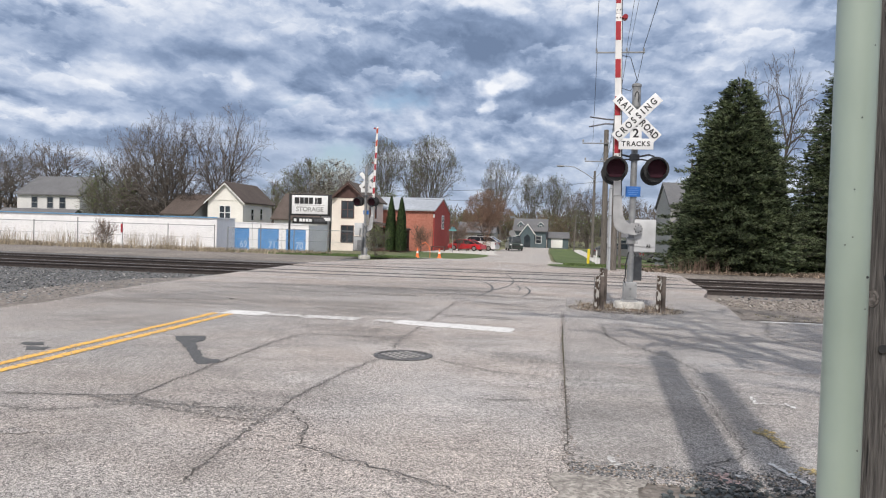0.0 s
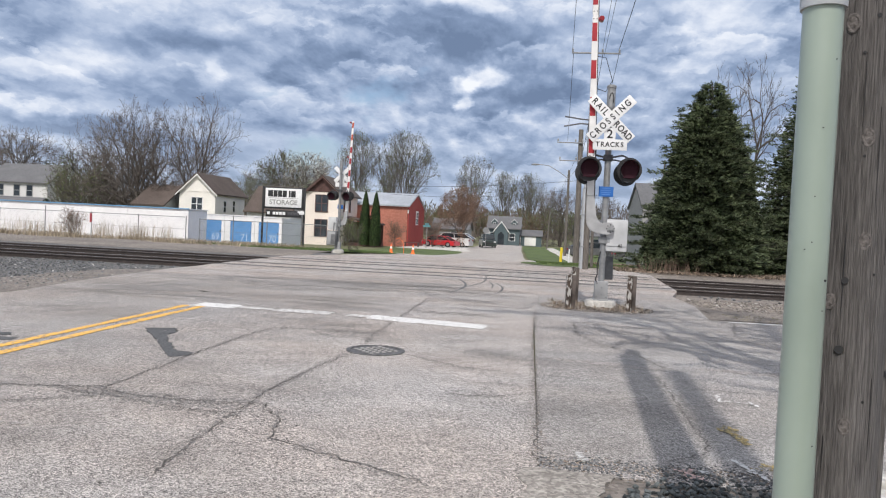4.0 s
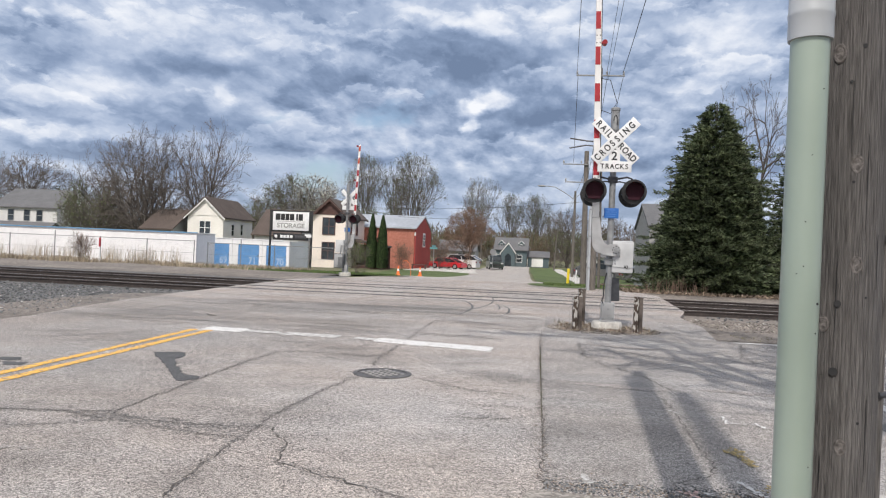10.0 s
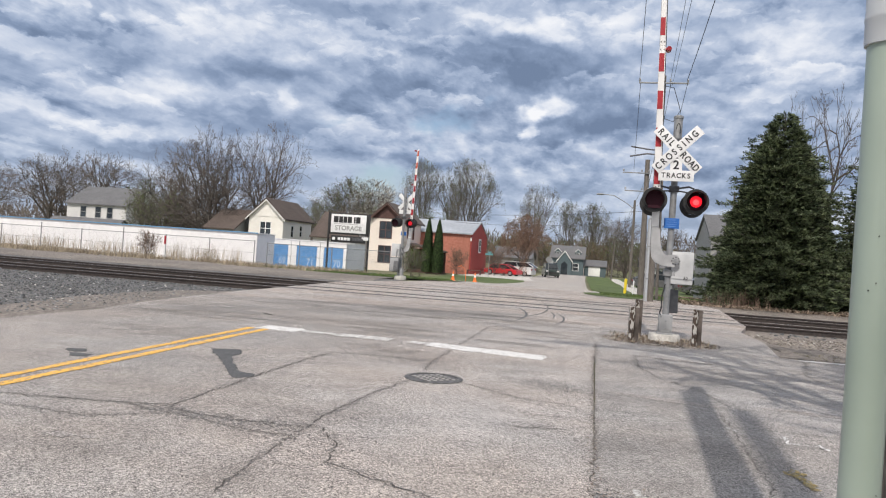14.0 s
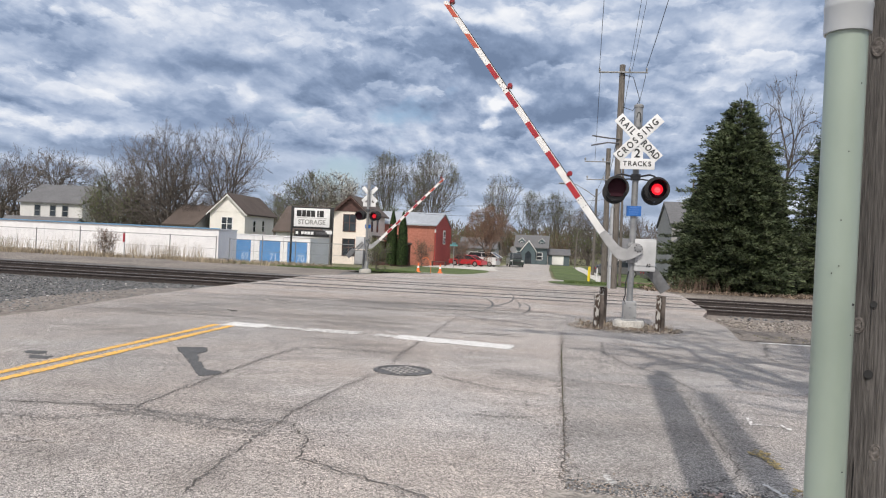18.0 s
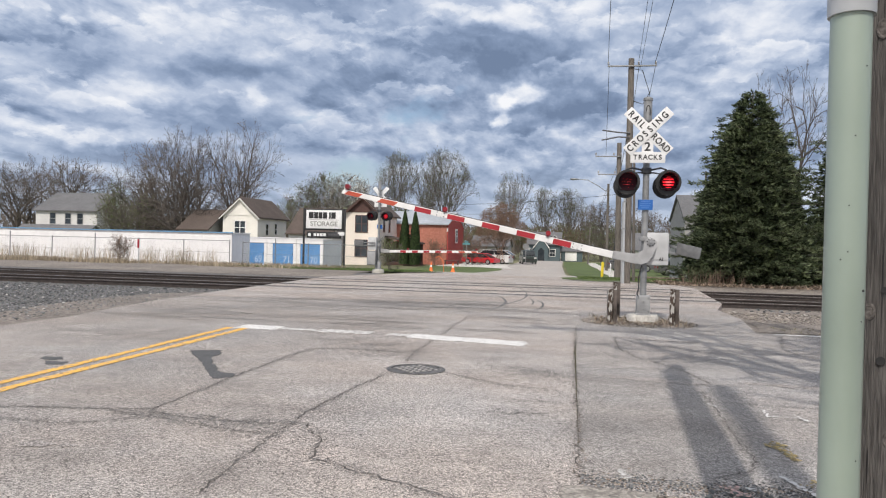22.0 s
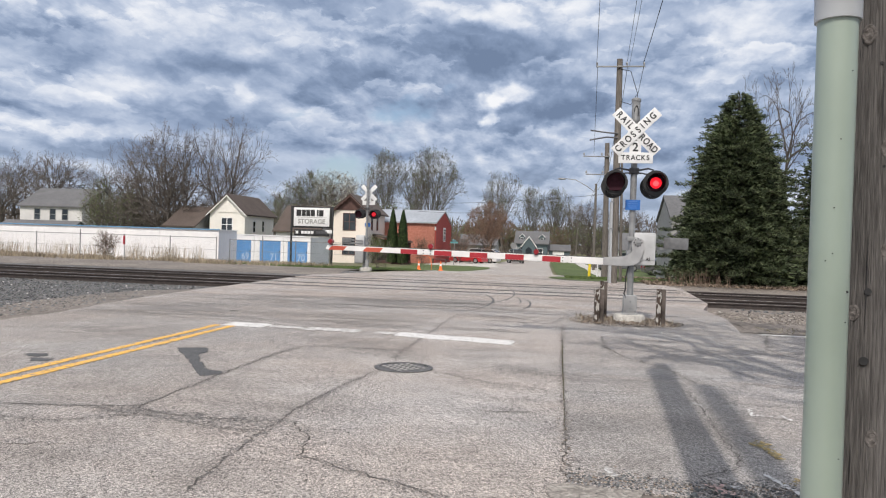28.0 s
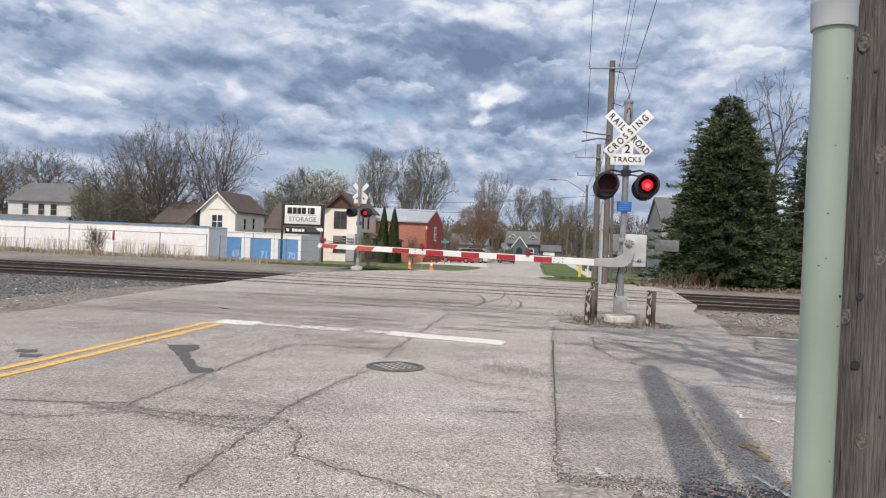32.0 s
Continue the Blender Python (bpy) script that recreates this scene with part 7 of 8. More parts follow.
def grow(seed, height, trunk_r, bare, kids, spread, rise, wiggle, twig_r, ratio=.62, forks=1, leaf=0, leaf_size=.1, wide=1.0, stem=.13, lean=.5):
    """A branching tree. Returns meshes of trunk with limbs, of twigs, and of leaves or buds."""
    rnd = random.Random(seed)
    TV, TF, CV, CF, LV, LF = [], [], [], [], [], []
    top = len(kids)

    def rv(s):
        return Vector((rnd.gauss(0, s), rnd.gauss(0, s), rnd.gauss(0, s)))

    def leaves(p, d):
        for _ in range(leaf):
            q = p + rv(.16) * (1 + leaf_size)
            u, w = rv(1).normalized() * leaf_size * rnd.uniform(.5, 1.2), rv(1).normalized() * leaf_size * rnd.uniform(.4, .9)
            j = len(LV)
            for v in (q - u, q - w * .6, q + u, q + w * .6):
                LV.append((v.x, v.y, v.z))
            LF.append((j, j + 1, j + 2, j + 3))

    def limb(p, d, length, r, level):
        n = (7, 6, 5, 4, 3, 2)[min(level, 5)]
        pts, ds = [p.copy()], [d.copy()]
        for i in range(n):
            d = (d + rv(wiggle * (1 if level else .35)) + Vector((0, 0, rise[min(level, len(rise) - 1)]))).normalized()
            p = p + d * (length / n)
            pts.append(p.copy())
            ds.append(d.copy())
        end = .32 if level < top else .45
        rs = [max(twig_r * .8, r * (1 - (1 - end) * i / n)) for i in range(n + 1)]
        if level <= 1:
            tube_into(TV, TF, pts, rs, 8 if level == 0 else 6)
        else:
            tube_into(CV, CF, pts, rs, 4 if level == 2 else 3)
        if level >= top:
            if leaf:
                leaves(pts[-1], d)
                leaves(pts[len(pts) // 2], d)
            return
        k = kids[level]
        for c_ in range(k):
            lo = bare if level == 0 else .25
            s = lo + (1 - lo) * (c_ + rnd.uniform(.1, .9)) / k
            i = min(int(s * n), n - 1)
            q = pts[i].lerp(pts[i + 1], s * n - i)
            dd = ds[i]
            ang = radians(rnd.gauss(spread[min(level, len(spread) - 1)], 9)) * (1.0 - .35 * s if level == 0 else 1)
            side = (dd.orthogonal().normalized())
            side.rotate(Matrix.Rotation(c_ * 2.4 + rnd.uniform(-.5, .5), 3, dd))
            nd = (dd * math.cos(ang) + side * math.sin(ang)).normalized()
            nd = Vector((nd.x * wide, nd.y * wide, nd.z)).normalized()
            ln = length * ratio * rnd.uniform(.75, 1.15) * (1.15 - .5 * s if level == 0 else 1.05 - .45 * s)
            limb(q, nd, ln, max(rs[i] * (.7 if level < 2 else .6) * (1.05 - .3 * s), twig_r), level + 1)
        if level and level < top:
            limb(pts[-1], ds[-1], length * .5, rs[-1], min(level + 2, top))

    foot = Vector((0, 0, -.2))
    if forks > 1:
        top_ = Vector((rnd.uniform(-.15, .15), rnd.uniform(-.15, .15), height * stem))
        tube_into(TV, TF, [foot, foot.lerp(top_, .5) + Vector((.05, .03, 0)), top_], [trunk_r * 1.25, trunk_r, trunk_r * .95], 10)
        foot = top_ - Vector((0, 0, .12))
    for f in range(forks):
        a = f * math.tau / forks + rnd.uniform(.4, 1.4)
        out = lean * rnd.uniform(.7, 1.3)
        d = Vector((0, 0, 1)) if forks == 1 else Vector((math.cos(a) * out, math.sin(a) * out, 1)).normalized()
        limb(foot, d, height * (.72 if forks == 1 else .62), trunk_r if forks == 1 else trunk_r * .66, 0)
    return raw(TV, TF), raw(CV, CF), (raw(LV, LF) if LV else None)


def fan(seed, limbs, first, angle, levels, trunk_r, twig_r, stem=.16, up=.05, leaf=0, leaf_size=.06, keep=.84, side=2, sprig=.5):
    """A tree whose limbs fork again and again and fan out to a rounded crown of fine twigs."""
    rnd = random.Random(seed)
    TV, TF, CV, CF, LV, LF = [], [], [], [], [], []

    def turned(d, a, about):
        s = d.orthogonal().normalized()
        s.rotate(Matrix.Rotation(about, 3, d))
        return (d * math.cos(a) + s * math.sin(a)).normalized()

    def leaves(p):
        for _ in range(leaf):
            q = p + Vector((rnd.gauss(0, .13), rnd.gauss(0, .13), rnd.gauss(0, .13)))
            u, w = (Vector((rnd.gauss(0, 1), rnd.gauss(0, 1), rnd.gauss(0, 1))).normalized() * leaf_size * rnd.uniform(.5, 1.1) for _ in range(2))
            j = len(LV)
            LV.extend([tuple(q - u), tuple(q - w * .6), tuple(q + u), tuple(q + w * .6)])
            LF.append((j, j + 1, j + 2, j + 3))

    def bough(p, d, length, r, level):
        pts = [p]
        for i in range(2):
            d = (d + Vector((rnd.gauss(0, .07), rnd.gauss(0, .07), rnd.gauss(0, .05) + up))).normalized()
            p = p + d * length / 2
            pts.append(p)
        r1 = max(r * .76, twig_r * .7)
        if level < 3:
            tube_into(TV, TF, pts, [r, (r + r1) / 2, r1], 7)
        else:
            tube_into(CV, CF, pts, [r, (r + r1) / 2, r1], 4 if level < 5 else 3)
        if level >= 3:
            for _ in range(side if level < 6 else 1):
                q = pts[0].lerp(pts[2], rnd.random())
                e = turned(d, radians(rnd.uniform(28, 55)), rnd.uniform(0, 6.28))
                e2 = (e + Vector((0, 0, .25)) + d * .3).normalized()
                ln = sprig * rnd.uniform(.5, 1.2)
                tube_into(CV, CF, [q, q + e * ln * .5, q + e * ln * .5 + e2 * ln * .6], [twig_r, twig_r * .8, twig_r * .55], 3)
                if leaf:
                    leaves(q + e * ln)
        if level >= levels:
            leaves(p)
            return
        if level in (0, 1, 2):  # side boughs fill the lower crown
            for _ in range(2 if level else 1):
                q = pts[0].lerp(pts[2], rnd.uniform(.2, .95))
                bough(q, turned(d, radians(angle * rnd.uniform(1.3, 2.4)), rnd.uniform(0, 6.28)), length * keep ** 2 * rnd.uniform(.7, 1), r1 * .5, min(level + 3, levels))
        about = rnd.uniform(0, 6.28)
        n = 3 if level in (1, 3) and rnd.random() < .5 else 2
        for k in range(n):
            a = radians(angle * rnd.uniform(.55, 1.35))
            if level > 2 and rnd.random() < .06:
                continue
            bough(p, turned(d, a, about + k * math.tau / n + rnd.uniform(-.4, .4)), length * keep * rnd.uniform(.82, 1.14), r1 * (.86 if k == 0 else .72), level + 1)

    h = first * 5 * stem
    top = Vector((rnd.uniform(-.1, .1), rnd.uniform(-.1, .1), h))
    tube_into(TV, TF, [Vector((0, 0, -.2)), top * .5, top], [trunk_r * 1.25, trunk_r, trunk_r * .92], 10)
    for k in range(limbs):
        a = k * math.tau / limbs + rnd.uniform(-.3, .3)
        out = (rnd.uniform(.25, .55) if k else .06) * angle / 20
        bough(top - Vector((0, 0, .05 + rnd.random() * h * .25)), Vector((math.cos(a) * out, math.sin(a) * out, 1)).normalized(), first * rnd.uniform(.8, 1.15), trunk_r * .6, 0)
    return raw(TV, TF), raw(CV, CF), (raw(LV, LF) if LV else None)


def sized(parts, height, width):
    """Scales a grown tree so that it is that high and that wide."""
    vs = np.concatenate([np.array([v.co for v in me.vertices]) for me in parts if me is not None])
    hi, r = np.percentile(vs[:, 2], 99.2), np.percentile(np.hypot(vs[:, 0], vs[:, 1]), 97)
    m = Matrix.Diagonal((width / 2 / r, width / 2 / r, height / hi, 1))
    for me in parts:
        if me is not None:
            me.transform(m)
    return parts


def domed(parts, height, width, low, keep=.3):
    """Draws long shoots in to a rounded crown: an uneven egg over the height low."""
    cz, rz, rx = low + (height - low) * .46, (height - low) * .54, width / 2
    for me in parts:
        if me is None:
            continue
        co = np.empty(len(me.vertices) * 3)
        me.vertices.foreach_get("co", co)
        co = co.reshape(-1, 3)
        d = (co - (0, 0, cz)) / (rx, rx, rz)
        q = np.linalg.norm(d, axis=1) + 1e-6
        wob = .9 + .1 * np.sin(np.arctan2(d[:, 1], d[:, 0]) * 5 + d[:, 2] * 4) + .06 * np.sin(np.arctan2(d[:, 1], d[:, 0]) * 11 - d[:, 2] * 9)
        k = np.where((q > wob) & (co[:, 2] > low * .8), (wob + (q - wob) * keep) / q, 1.0)
        co = d * k[:, None] * (rx, rx, rz) + (0, 0, cz)
        me.vertices.foreach_set("co", co.ravel())
        me.update()
    return parts


TREES = {
    "round": domed(sized(fan(21, 8, 2.1, 31, 7, .40, .016, .10, .0, side=3, sprig=.75), 12.9, 14.2), 12.6, 13.6, 1.2, .6),
    "tall": domed(sized(fan(22, 4, 2.7, 27, 6, .36, .02, .2, .015, side=2, sprig=.8, keep=.87), 15.0, 11.5), 14.8, 10.2, 3, .55),
    "leafing": domed(sized(fan(23, 5, 2.6, 22, 7, .34, .017, .16, .025, 2, .085, side=2, sprig=.7), 17.2, 11.5), 16.6, 10.2, 2.5, .4),
    "plume": domed(sized(fan(24, 4, 2.7, 21, 7, .3, .018, .2, .03, 2, .085, side=2, sprig=.7), 16.4, 9.4), 15.8, 8.4, 2.5, .4),
    "rusty": domed(sized(fan(25, 8, 1.7, 27, 6, .15, .015, .12, .0, 2, .07, side=4, sprig=.6), 10, 9.4), 9.4, 8.6, .8),
    "blossom": domed(sized(fan(26, 7, 2.0, 29, 6, .22, .016, .12, .01, 2, .08, side=3, sprig=.6), 11.4, 11.6), 10.8, 10.6, 1.0),
    "gaunt": domed(sized(fan(27, 3, 2.1, 31, 5, .30, .019, .5, .0, side=2, sprig=.6, keep=.85, leaf=1, leaf_size=.03), 12.6, 6.6), 12.4, 6.2, 5, .6),
    "scrub": sized(grow(28, 4.0, .06, .06, (9, 6, 4), (42, 40, 40), (.05, .05, .04), .17, .012, .6, 4, 2, .05, stem=.03, lean=.6), 4.2, 3.8),
    "spreading": domed(sized(fan(29, 5, 2.4, 31, 6, .36, .022, .2, .0, side=2, sprig=.9, keep=.88), 12.6, 13), 12.2, 12.4, 2, .55),
    "corner": sized(grow(30, 11, .36, .3, (7, 5, 4, 3), (66, 50, 46, 42), (.02, .03, .03, .03), .18, .028, .56, 2, stem=.42, lean=.3), 15.5, 13.5),
}


def tree(kind, x, y, s, turn, label, bark=None, twig=None, leaf=None, z=None, sx=1.0, group="bare trees"):
    t = thing("tree", (x, y, (ground_z(y) if z is None else z)), label, "tree", group, turn=turn)
    t.scale = (s * sx, s * sx, s)
    a, b, lf = TREES[kind]
    for nm, me, m in (("trunk", a, bark or BARK), ("crown", b, twig or TWIG), ("foliage", lf, leaf or BUD)):
        if me is None:
            continue
        if me.materials and me.materials[0] != m:
            me = me.copy()
            me.materials.clear()
        part(nm, me, m, t)
    return t


tree("round", -44.6, 80, 1.12, 20, "large round bare tree with dense grey branches", sx=.9)
tree("tall", -41.5, 87, 1.14, 80, "tall bare tree with upright dark limbs")
tree("round", -50.5, 84, .62, 200, "bare grey-brown tree beside a white house")
tree("scrub", -55.5, 84, 1.7, 40, "bushy shrub coming into leaf beside the house")
tree("scrub", -50.5, 78, 1.9, 140, "bushy shrub coming into leaf")
for x, y, s, r, k in ((-86, 104, 1.1, 10, "spreading"), (-78, 106, 1.18, 70, "spreading"), (-70, 110, 1.1, 150, "spreading"), (-96, 102, 1.0, 220, "spreading"), (-90, 112, 1.05, 30, "tall")):
    tree(k, x, y, s, r, "bare tree on the far side of the houses")
tree("tall", -62, 130, .8, 33, "distant bare tree behind roofs", BARK_PALE)
tree("blossom", -50, 128, .95, 75, "distant bare tree behind roofs", BARK_PALE)
tree("blossom", -41.5, 118, .85, 200, "pale budding tree behind the cottage", BARK_PALE, TWIG, BLOSSOM, group="budding trees")
tree("blossom", -36.5, 106, 1.15, 0, "bare budding tree behind the storage sign", BARK_PALE, TWIG, BUD, group="budding trees")
tree("blossom", -31.8, 104, 1.12, 120, "pale blossoming tree behind the storage sign", BARK_PALE, TWIG, BLOSSOM, group="budding trees")
tree("leafing", -26.2, 110, .98, 10, "tall tree with pale green spring leaves", BARK_PALE, group="budding trees", sx=.8)
tree("leafing", -19.0, 110, 1.0, 130, "tall rounded tree with thin green leaves", BARK_PALE, group="budding trees", sx=1.02)
tree("plume", -23.2, 118, .92, 250, "tall tree in thin spring leaf", BARK_PALE, group="budding trees", sx=.8)
tree("scrub", -25, 98, 1.9, 60, "green shrub in fresh leaf behind the barn", leaf=LEAF_GREEN, group="shrubs")
tree("scrub", -21, 97, 1.7, 10, "green shrub in fresh leaf behind the barn", leaf=LEAF_GREEN, group="shrubs")
tree("scrub", -28.5, 98, 1.8, 210, "green shrub in fresh leaf behind the house", leaf=LEAF_GREEN, group="shrubs")
tree("rusty", -8.65, 95, .83, 0, "reddish-brown budding tree beside the driveway", BARK, TWIG_RED, BUD_RED, group="budding trees")
tree("plume", -10.0, 134, 1.0, 30, "pale green leafing tree behind a reddish one", BARK_PALE, group="budding trees")
tree("plume", -14.5, 140, .62, 200, "pale leafing tree behind a grey roof", BARK_PALE, group="budding trees")
tree("leafing", -5.4, 150, .86, 110, "bare leafing tree behind the bungalow", BARK_PALE, group="budding trees", sx=.75)
tree("leafing", -.6, 152, .86, 80, "thinly leafing tree behind the bungalow", BARK, group="budding trees", sx=.95)
tree("plume", 3.0, 160, .72, 160, "brownish budding tree behind the garage", BARK, group="budding trees")
tree("spreading", 6.0, 146, .92, 20, "bare spreading tree at the end of the street")
for x, y, s, r in ((-34, 150, 1.6, 0), (-27, 142, 1.5, 50), (-20, 146, 1.7, 100), (-15, 136, 1.5, 160), (-9.5, 146, 1.5, 220), (-4, 148, 1.6, 280), (1, 146, 1.5, 20), (5.5, 139, 1.6, 90), (9.5, 128, 1.5, 150), (-41, 140, 1.6, 200), (-48, 138, 1.6, 300)):
    tree("scrub", x, y, s, r, "brushy brown and green scrub behind the houses", BARK, TWIG if r % 20 else TWIG_RED, BUD, group="shrubs", sx=1.35)
tree("spreading", 12.5, 140, .8, 90, "bare spreading tree behind low houses")
tree("spreading", 19, 138, .7, 190, "bare tree behind low houses")
tree("gaunt", 12.75, 45, 1.0, 15, "gaunt bare tree with crooked limbs and few leaves", BARK, BARK, BUD_RED)
tree("blossom", 13.0, 60, .8, 240, "budding tree behind the spruces", BARK_PALE, TWIG, BUD, group="budding trees")
tree("scrub", -10.9, 84, .8, 5, "small reddish shrub beside the barn", leaf=BUD_RED, group="shrubs")
tree("scrub", -13.9, 76, .65, 45, "thin reddish shrub before the barn", twig=TWIG_RED, leaf=BUD_RED, group="shrubs")
tree("scrub", -9.6, 39, .42, 45, "small green shrub at the signal foot", leaf=LEAF_GREEN, group="shrubs")
tree("scrub", -28.6, 43.6, .42, 80, "small bare shrub before the fence", twig=BARK, leaf=BUD_RED, group="shrubs")
tree("corner", 2.95, -1.0, 1.0, 60, "bare tree standing behind the street corner")


def far_woods():
    """Low woods that close the horizon."""
    rnd = random.Random(77)
    t = tagged(new("far_woods"), "far line of brown and green woods on the horizon", "woods", "", "stuff")
    V, F = [], []
    for i in range(62000):
        a = radians(rnd.uniform(-62, 62))
        d = rnd.uniform(215, 330)
        x, y = d * math.sin(a) - 20, d * math.cos(a)
        h = 8.5 + 3.5 * noise.noise((a * 9, d * .01, 0)) + 3.0 * noise.noise((a * 40, d * .02, 4))
        z = -1.5 + rnd.random() ** 1.5 * h
        s, w = rnd.uniform(.6, 1.9), rnd.uniform(.08, .3)
        j = len(V)
        q = rnd.uniform(-.5, .5) * s
        V += [(x - w, y, z), (x + w, y + .1, z), (x + q, y, z + s)]
        F.append((j, j + 1, j + 2))
    me = raw(V, F)
    me.materials.append(TWIG)
    ob = part("woods_mass", me, None, t)
    return ob


far_woods()


def spruce(x, y, height, radius, seed, label, tufts, m=NEEDLE, low=.25, fill=0, taper=.66):
    rnd = random.Random(seed)
    z0 = ground_z(y)
    t = thing("spruce_tree", (x, y, z0), label, "tree", "spruces")
    bm = B()
    pipe(bm, [(0, 0, -.2), (.02, 0, height * .5), (0, 0, height * .98)], [.2, .12, .02], 10)
    part("trunk", bm, BARK, t)
    V, F, WV, WF = [], [], [], []
    z = low
    while z < height - .15:
        f = z / height
        R = radius * (1 - f) ** taper * (1 + .07 * math.sin(z * 3.1)) + .05
        if f < .12:
            R *= .84 + 1.3 * f
        n = max(5, int(4 + R * 4.6))
        for k in range(n):
            a = rnd.uniform(0, math.tau)
            r = R * rnd.choice((rnd.uniform(.84, 1.14), rnd.uniform(.6, .98))) * (1 + .22 * noise.noise((math.cos(a) * 2.6, math.sin(a) * 2.6, z * 1.3 + seed)))
            zz = z + rnd.uniform(-.12, .12)
            pts = []
            for i in range(6):
                u = i / 5
                pts.append(Vector((math.cos(a) * r * u, math.sin(a) * r * u, zz + .10 * r * u - .30 * r * u * u + .12 * r * max(0, u - .7) * 3.3 * u)))
            tube_into(WV, WF, pts, [.022 * (1 - .8 * i / 5) for i in range(6)], 3)
            # sprays: short side shoots, each a brush of flat needles turned up at its tip
            for q in range(max(3, int(tufts * r * .5))):
                u = 1 - (rnd.random() ** 1.25) * .62
                i = min(int(u * 5), 4)
                p0 = pts[i].lerp(pts[i + 1], u * 5 - i)
                sgn = rnd.choice((-1, 1))
                out = Vector((math.cos(a), math.sin(a), 0))
                side = Vector((-math.sin(a), math.cos(a), 0)) * sgn
                shoot = (out * rnd.uniform(.5, 1.0) + side * rnd.uniform(.1, .9) + Vector((0, 0, rnd.uniform(-.25, .35)))).normalized()
                sl = rnd.uniform(.16, .42) * min(1, .45 + r * .4)
                for k2 in range(9):
                    v_ = (k2 + rnd.random()) / 9
                    p = p0 + shoot * sl * v_ + Vector((0, 0, .10 * sl * v_ * v_ + rnd.gauss(0, .018)))
                    ax = (shoot * .75 + Vector((rnd.gauss(0, .42), rnd.gauss(0, .42), rnd.uniform(-.05, .6)))).normalized()
                    ln, w = rnd.uniform(.06, .125), rnd.uniform(.013, .023)
                    o1 = ax.orthogonal().normalized()
                    o1.rotate(Matrix.Rotation(rnd.uniform(0, 6.28), 3, ax))
                    for b in range(2):
                        o1.rotate(Matrix.Rotation(1.57, 3, ax))
                        sd = ax.cross(o1) * w
                        j = len(V)
                        for v in (p, p + ax * ln * .55 + sd, p + ax * ln + o1 * ln * .1, p + ax * ln * .55 - sd):
                            V.append((v.x, v.y, v.z))
                        F.append((j, j + 1, j + 2, j + 3))
        z += .21 + .07 * (1 - f)
    # loose sprays that close the outer shell
    for i in range(int(fill)):
        f = 1 - math.sqrt(rnd.random())
        a = rnd.uniform(0, math.tau)
        R = radius * (1 - f) ** taper * (.88 if f < .06 else 1)
        r = R * rnd.uniform(.35, .80)
        p = Vector((math.cos(a) * r, math.sin(a) * r, low + f * (height - low) - .12 * r))
        ax = Vector((math.cos(a) + rnd.gauss(0, .45), math.sin(a) + rnd.gauss(0, .45), rnd.uniform(-.2, .5))).normalized()
        ln, w = rnd.uniform(.14, .26), rnd.uniform(.02, .035)
        o1 = ax.orthogonal().normalized()
        for b in range(3):
            o1.rotate(Matrix.Rotation(2.09, 3, ax))
            sd = ax.cross(o1) * w
            j = len(V)
            for v in (p - sd * .6, p + sd * .6 + o1 * .01, p + ax * ln * .6 + sd + o1 * ln * .25, p + ax * ln + o1 * ln * .16, p + ax * ln * .6 - sd + o1 * ln * .25):
                V.append((v.x, v.y, v.z))
            F.append((j, j + 1, j + 2, j + 3, j + 4))
    part("bough", raw(WV, WF), BARK, t)
    part("foliage", raw(V, F), m, t)


spruce(7.68, 34, 8.45, 3.5, 5, "dense dark green spruce with ragged tiers beside the rails", 24, fill=26000, taper=.63)
spruce(13.2, 36, 10.6, 3.6, 6, "second dense green spruce beyond the pole", 8, fill=14000, taper=.56)
spruce(17.8, 37, 8.2, 2.9, 7, "third green spruce along the rails", 9, fill=2500, taper=.56)
spruce(7.2, 92, 5.2, 1.3, 8, "small dark conifer behind the poles", 7, NEEDLE_DARK)
spruce(-70.5, 101, 9.5, 2.4, 9, "dark conifer beside bare trees behind the house", 5, NEEDLE_DARK)


def arborvitae(x, y, h, r, seed):
    rnd = random.Random(seed)
    t = thing("arborvitae", (x, y, ground_z(y)), "narrow columnar dark green evergreen before the barn", "tree", "columnar evergreens")
    V, F = [], []
    for i in range(5200):
        f = rnd.random() ** .9
        a = rnd.uniform(0, math.tau)
        rr = r * (math.sin(min(1, (1 - f) * 1.25) * math.pi / 2)) ** .8 * rnd.uniform(.75, 1.06) * (1 + .12 * math.sin(a * 3 + f * 9))
        p = Vector((math.cos(a) * rr, math.sin(a) * rr, .08 + f * h))
        u = Vector((math.cos(a) * .4, math.sin(a) * .4, 1)).normalized() * rnd.uniform(.10, .22)
        w = Vector((-math.sin(a), math.cos(a), rnd.uniform(-.3, .3))).normalized() * rnd.uniform(.04, .08)
        j = len(V)
        for v in (p - w * .5, p + w * .5, p + u * .6 + w, p + u, p + u * .6 - w):
            V.append((v.x, v.y, v.z))
        F.append((j, j + 1, j + 2, j + 3, j + 4))
    part("foliage", raw(V, F), ARBOR, t)
    bm = B()
    rod(bm, (0, 0, -.2), (0, 0, h * .9), .09, .03, 8)
    part("trunk", bm, BARK, t)


arborvitae(-16.35, 72.5, 5.3, .52, 1)
arborvitae(-15.3, 72.5, 5.2, .55, 2)


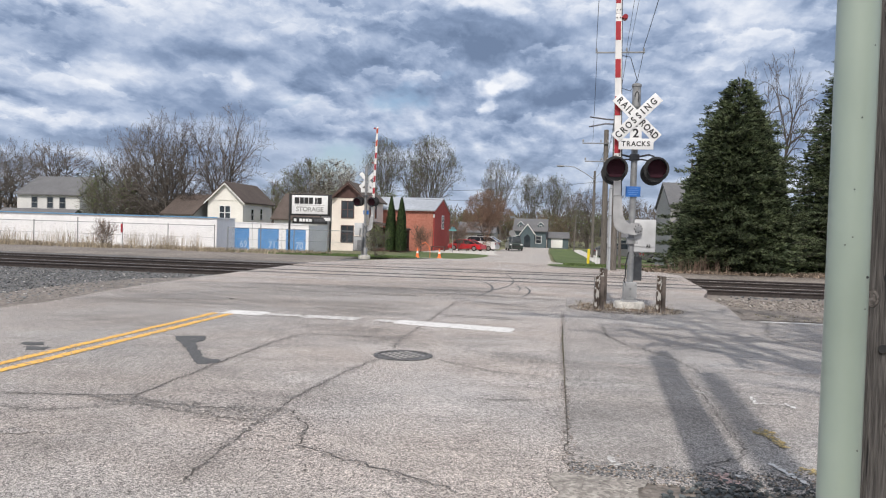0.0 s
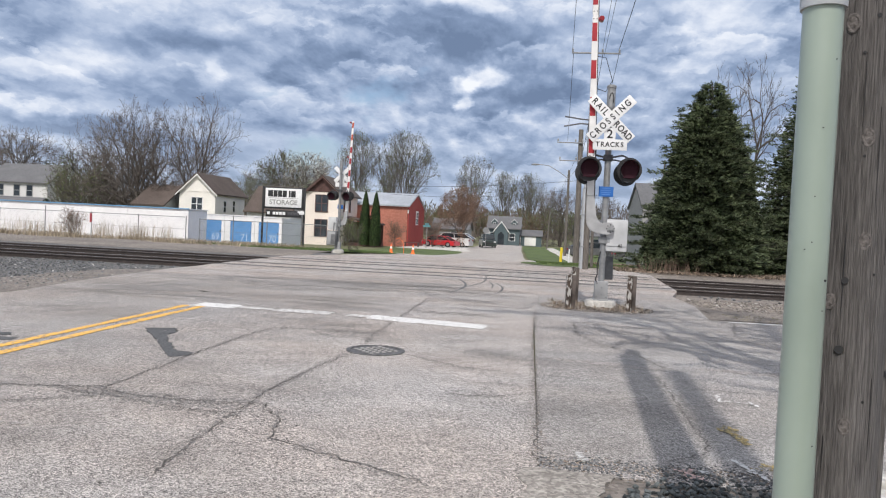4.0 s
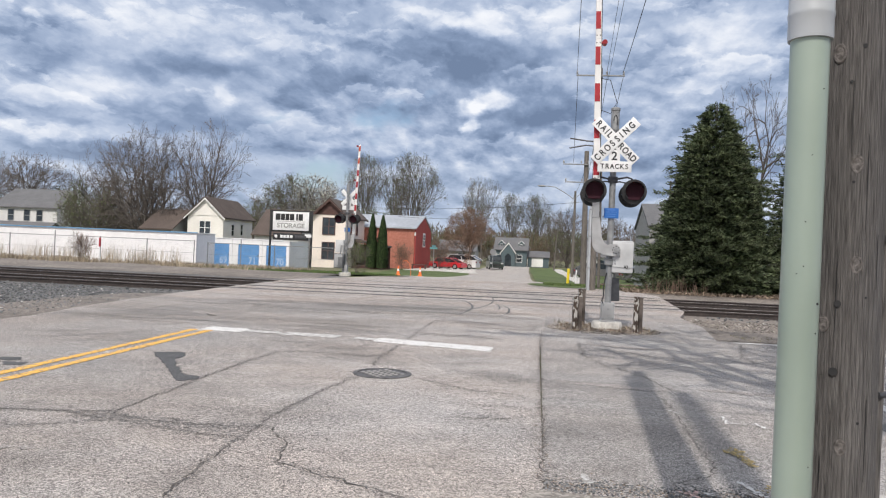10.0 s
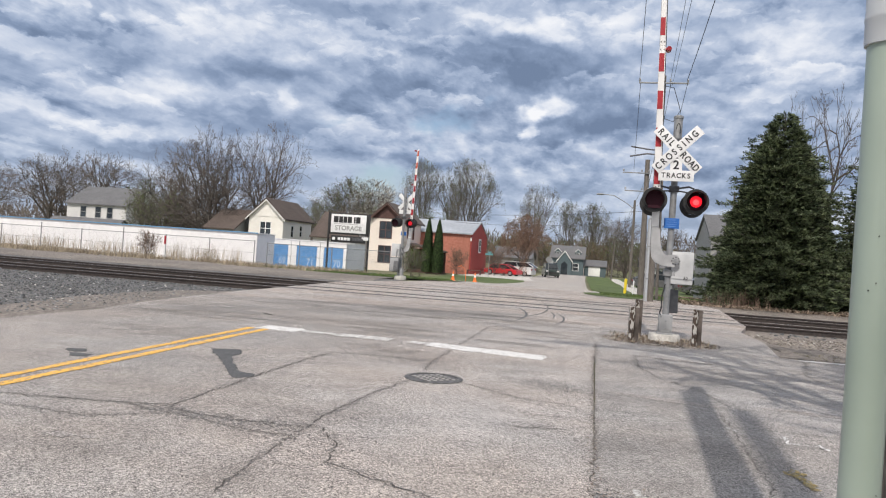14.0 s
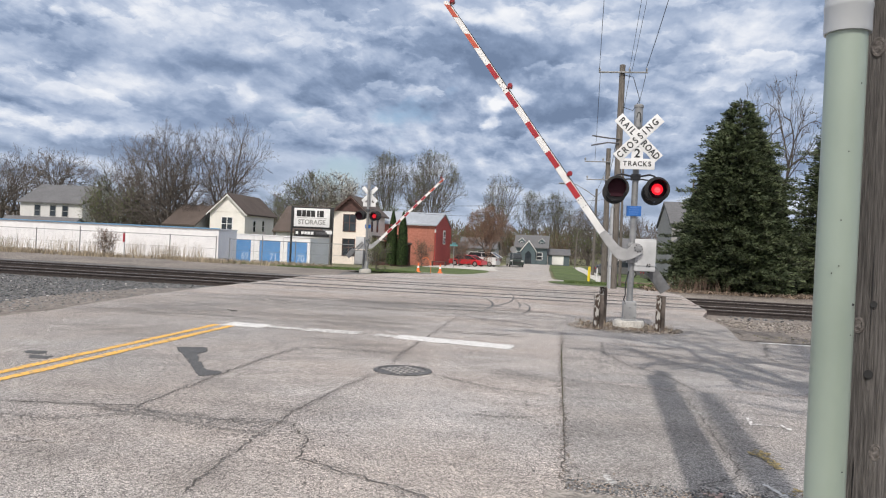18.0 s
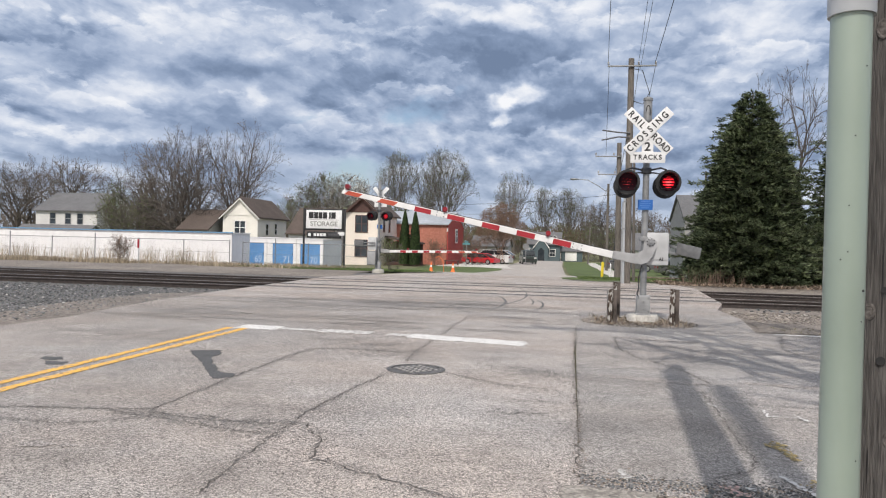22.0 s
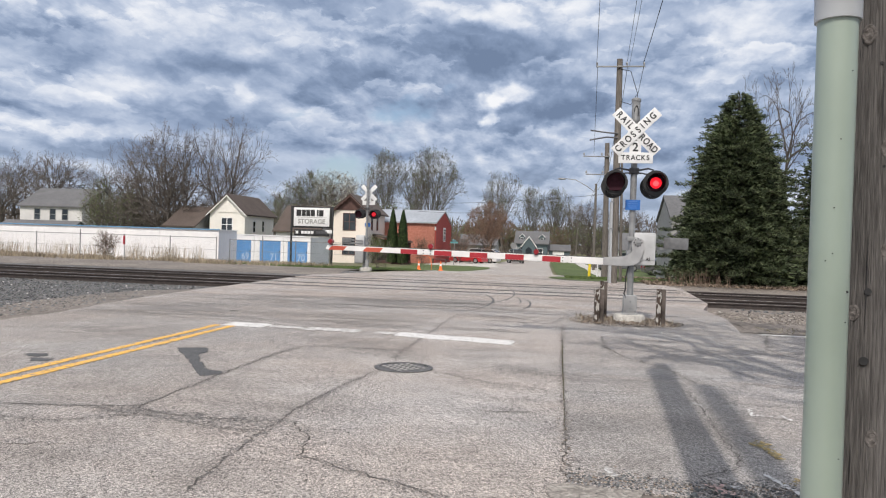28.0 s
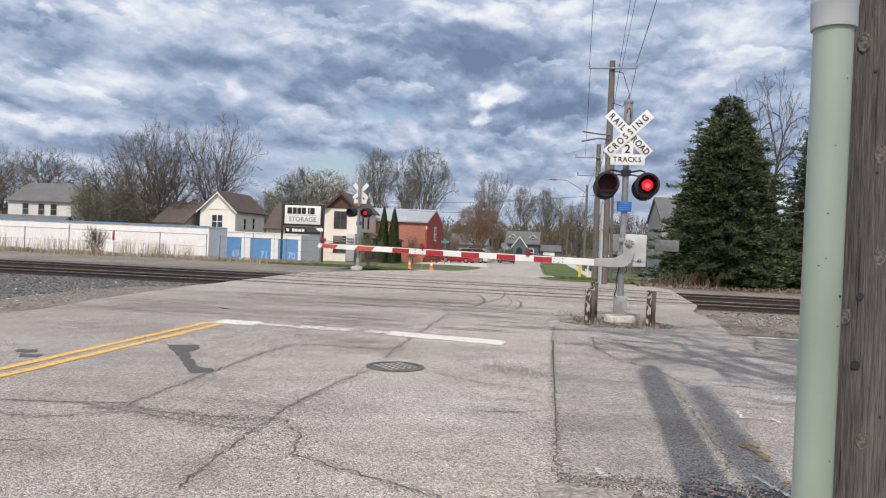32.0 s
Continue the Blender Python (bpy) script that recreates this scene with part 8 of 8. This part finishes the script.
def blades(name, n, place, h, w, material, seed, label, category, lean=.35):
    rnd = random.Random(seed)
    V, F = [], []
    for i in range(n):
        x, y, z = place(rnd)
        hh = h * rnd.uniform(.45, 1.2)
        a = rnd.uniform(0, math.tau)
        dx, dy = math.cos(a) * w, math.sin(a) * w
        lx, ly = rnd.gauss(0, lean) * hh, rnd.gauss(0, lean) * hh
        j = len(V)
        V += [(x - dx, y - dy, z), (x + dx, y + dy, z), (x + dx * .7 + lx * .35, y + dy * .7 + ly * .35, z + hh * .6), (x - dx * .7 + lx * .35, y - dy * .7 + ly * .35, z + hh * .6), (x + lx, y + ly, z + hh)]
        F += [(j, j + 1, j + 2, j + 3), (j + 3, j + 2, j + 4)]
    return tagged(part(name, raw(V, F), material), label, category, "", "stuff")


def on(x0, x1, y0, y1, lift=.0, clump=0.0):
    def place(r):
        y = y0 + (y1 - y0) * r.random()
        x = r.uniform(x0, x1)
        if clump:
            while noise.noise((x * clump, y * clump, 3.3)) < r.uniform(-.25, .25):
                x, y = r.uniform(x0, x1), r.uniform(y0, y1)
        return x, y, ground_z(y) + lift
    return place


blades("dry_weeds", 1700, on(-46, -22.3, 43.0, 45.4, 0, .8), 1.1, .009, DRY, 31, "tall dry tan weeds along the fence", "weeds", .16)
blades("dry_weed_tufts", 8000, on(-46, -13, 35, 46, 0, .3), .28, .02, DRY, 32, "short dry grass along the fence", "weeds", .5)
blades("verge_grass", 5000, on(-20, -10, 38.5, 46, 0, .3), .13, .02, BLADE, 33, "short green grass below the storage sign", "grass", .5)
blades("lawn_blades", 14000, on(-14.8, -8.6, 37.5, 46, .012), .07, .022, BLADE, 34, "short green lawn blades beside the street", "grass", .5)
blades("lawn_blades_east", 14000, on(.4, 10, 33.4, 38, .012), .07, .022, BLADE, 35, "short green verge blades beside the poles", "grass", .5)
blades("spruce_weeds", 170, on(4.6, 8.5, 30.8, 32.6, 0, .6), .7, .010, TWIG_RED, 36, "dry brown stalks under the spruce", "weeds", .22)
blades("spruce_litter", 2600, on(3.6, 12, 30.4, 33.6, .0), .12, .03, LITTER, 37, "brown leaf litter under the spruce", "leaf litter", 1.2)
blades("island_weeds", 260, lambda r: (r.uniform(.4, 2.2), r.uniform(13.3, 14.9), .0), .09, .006, DRY, 38, "dry grass and leaves round the signal foot", "weeds", .7)
blades("side_grass", 900, on(3.6, 9, 13.2, 14.2, -.02, .5), .035, .007, MOSS, 39, "thin grass along the dirt strip", "grass", .5)
blades("island_litter", 700, lambda r: (r.uniform(.5, 2.1), r.uniform(13.35, 14.8), .01), .03, .014, LITTER, 40, "dry leaves round the signal foot", "leaf litter", 1.5)
blades("lawn_litter", 500, on(3.2, 6.5, 37, 41, .02), .12, .05, LITTER, 41, "fallen brown leaves on the verge", "leaf litter", 1.5)


# ---- what moves ----
ARM_ROWS = ((0, 1.5), (14.6, 1.5), (15.0, 4), (15.5, 10), (16.0, 17.5), (16.5, 24.2), (17, 28.2), (17.5, 32), (18, 36.3), (18.5, 40.6), (19, 45.4), (19.5, 50.4), (20, 55.8), (20.5, 61.4), (21, 66.6),
            (21.5, 72), (22, 78), (22.4, 82.7), (22.7, 86.2), (23, 89.2), (23.3, 89.0), (24, 89), (32, 89))
FAR_ARM_ROWS = ((0, 2), (14.6, 2), (15.0, 5), (15.5, 12), (16.0, 20), (16.5, 28), (17, 33), (17.5, 38.5), (18, 44.5), (18.5, 51), (19, 58), (19.5, 64), (20, 70), (20.5, 75.5), (21, 80.5),
                (21.5, 85.5), (22, 89), (22.4, 91), (32, 91))


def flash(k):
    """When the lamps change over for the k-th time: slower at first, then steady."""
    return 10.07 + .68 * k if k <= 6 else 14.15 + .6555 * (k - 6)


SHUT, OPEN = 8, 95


def motions():
    for arm, rows in ((ARM, ARM_ROWS), (FAR_ARM, FAR_ARM_ROWS)):
        x, y, z = arm.location
        walk(arm, [(t, pose(x, y, z, 0, -a, 0)) for t, a in rows])
    # the lamps flash in turn: the added louvre of one opens while that of the other closes
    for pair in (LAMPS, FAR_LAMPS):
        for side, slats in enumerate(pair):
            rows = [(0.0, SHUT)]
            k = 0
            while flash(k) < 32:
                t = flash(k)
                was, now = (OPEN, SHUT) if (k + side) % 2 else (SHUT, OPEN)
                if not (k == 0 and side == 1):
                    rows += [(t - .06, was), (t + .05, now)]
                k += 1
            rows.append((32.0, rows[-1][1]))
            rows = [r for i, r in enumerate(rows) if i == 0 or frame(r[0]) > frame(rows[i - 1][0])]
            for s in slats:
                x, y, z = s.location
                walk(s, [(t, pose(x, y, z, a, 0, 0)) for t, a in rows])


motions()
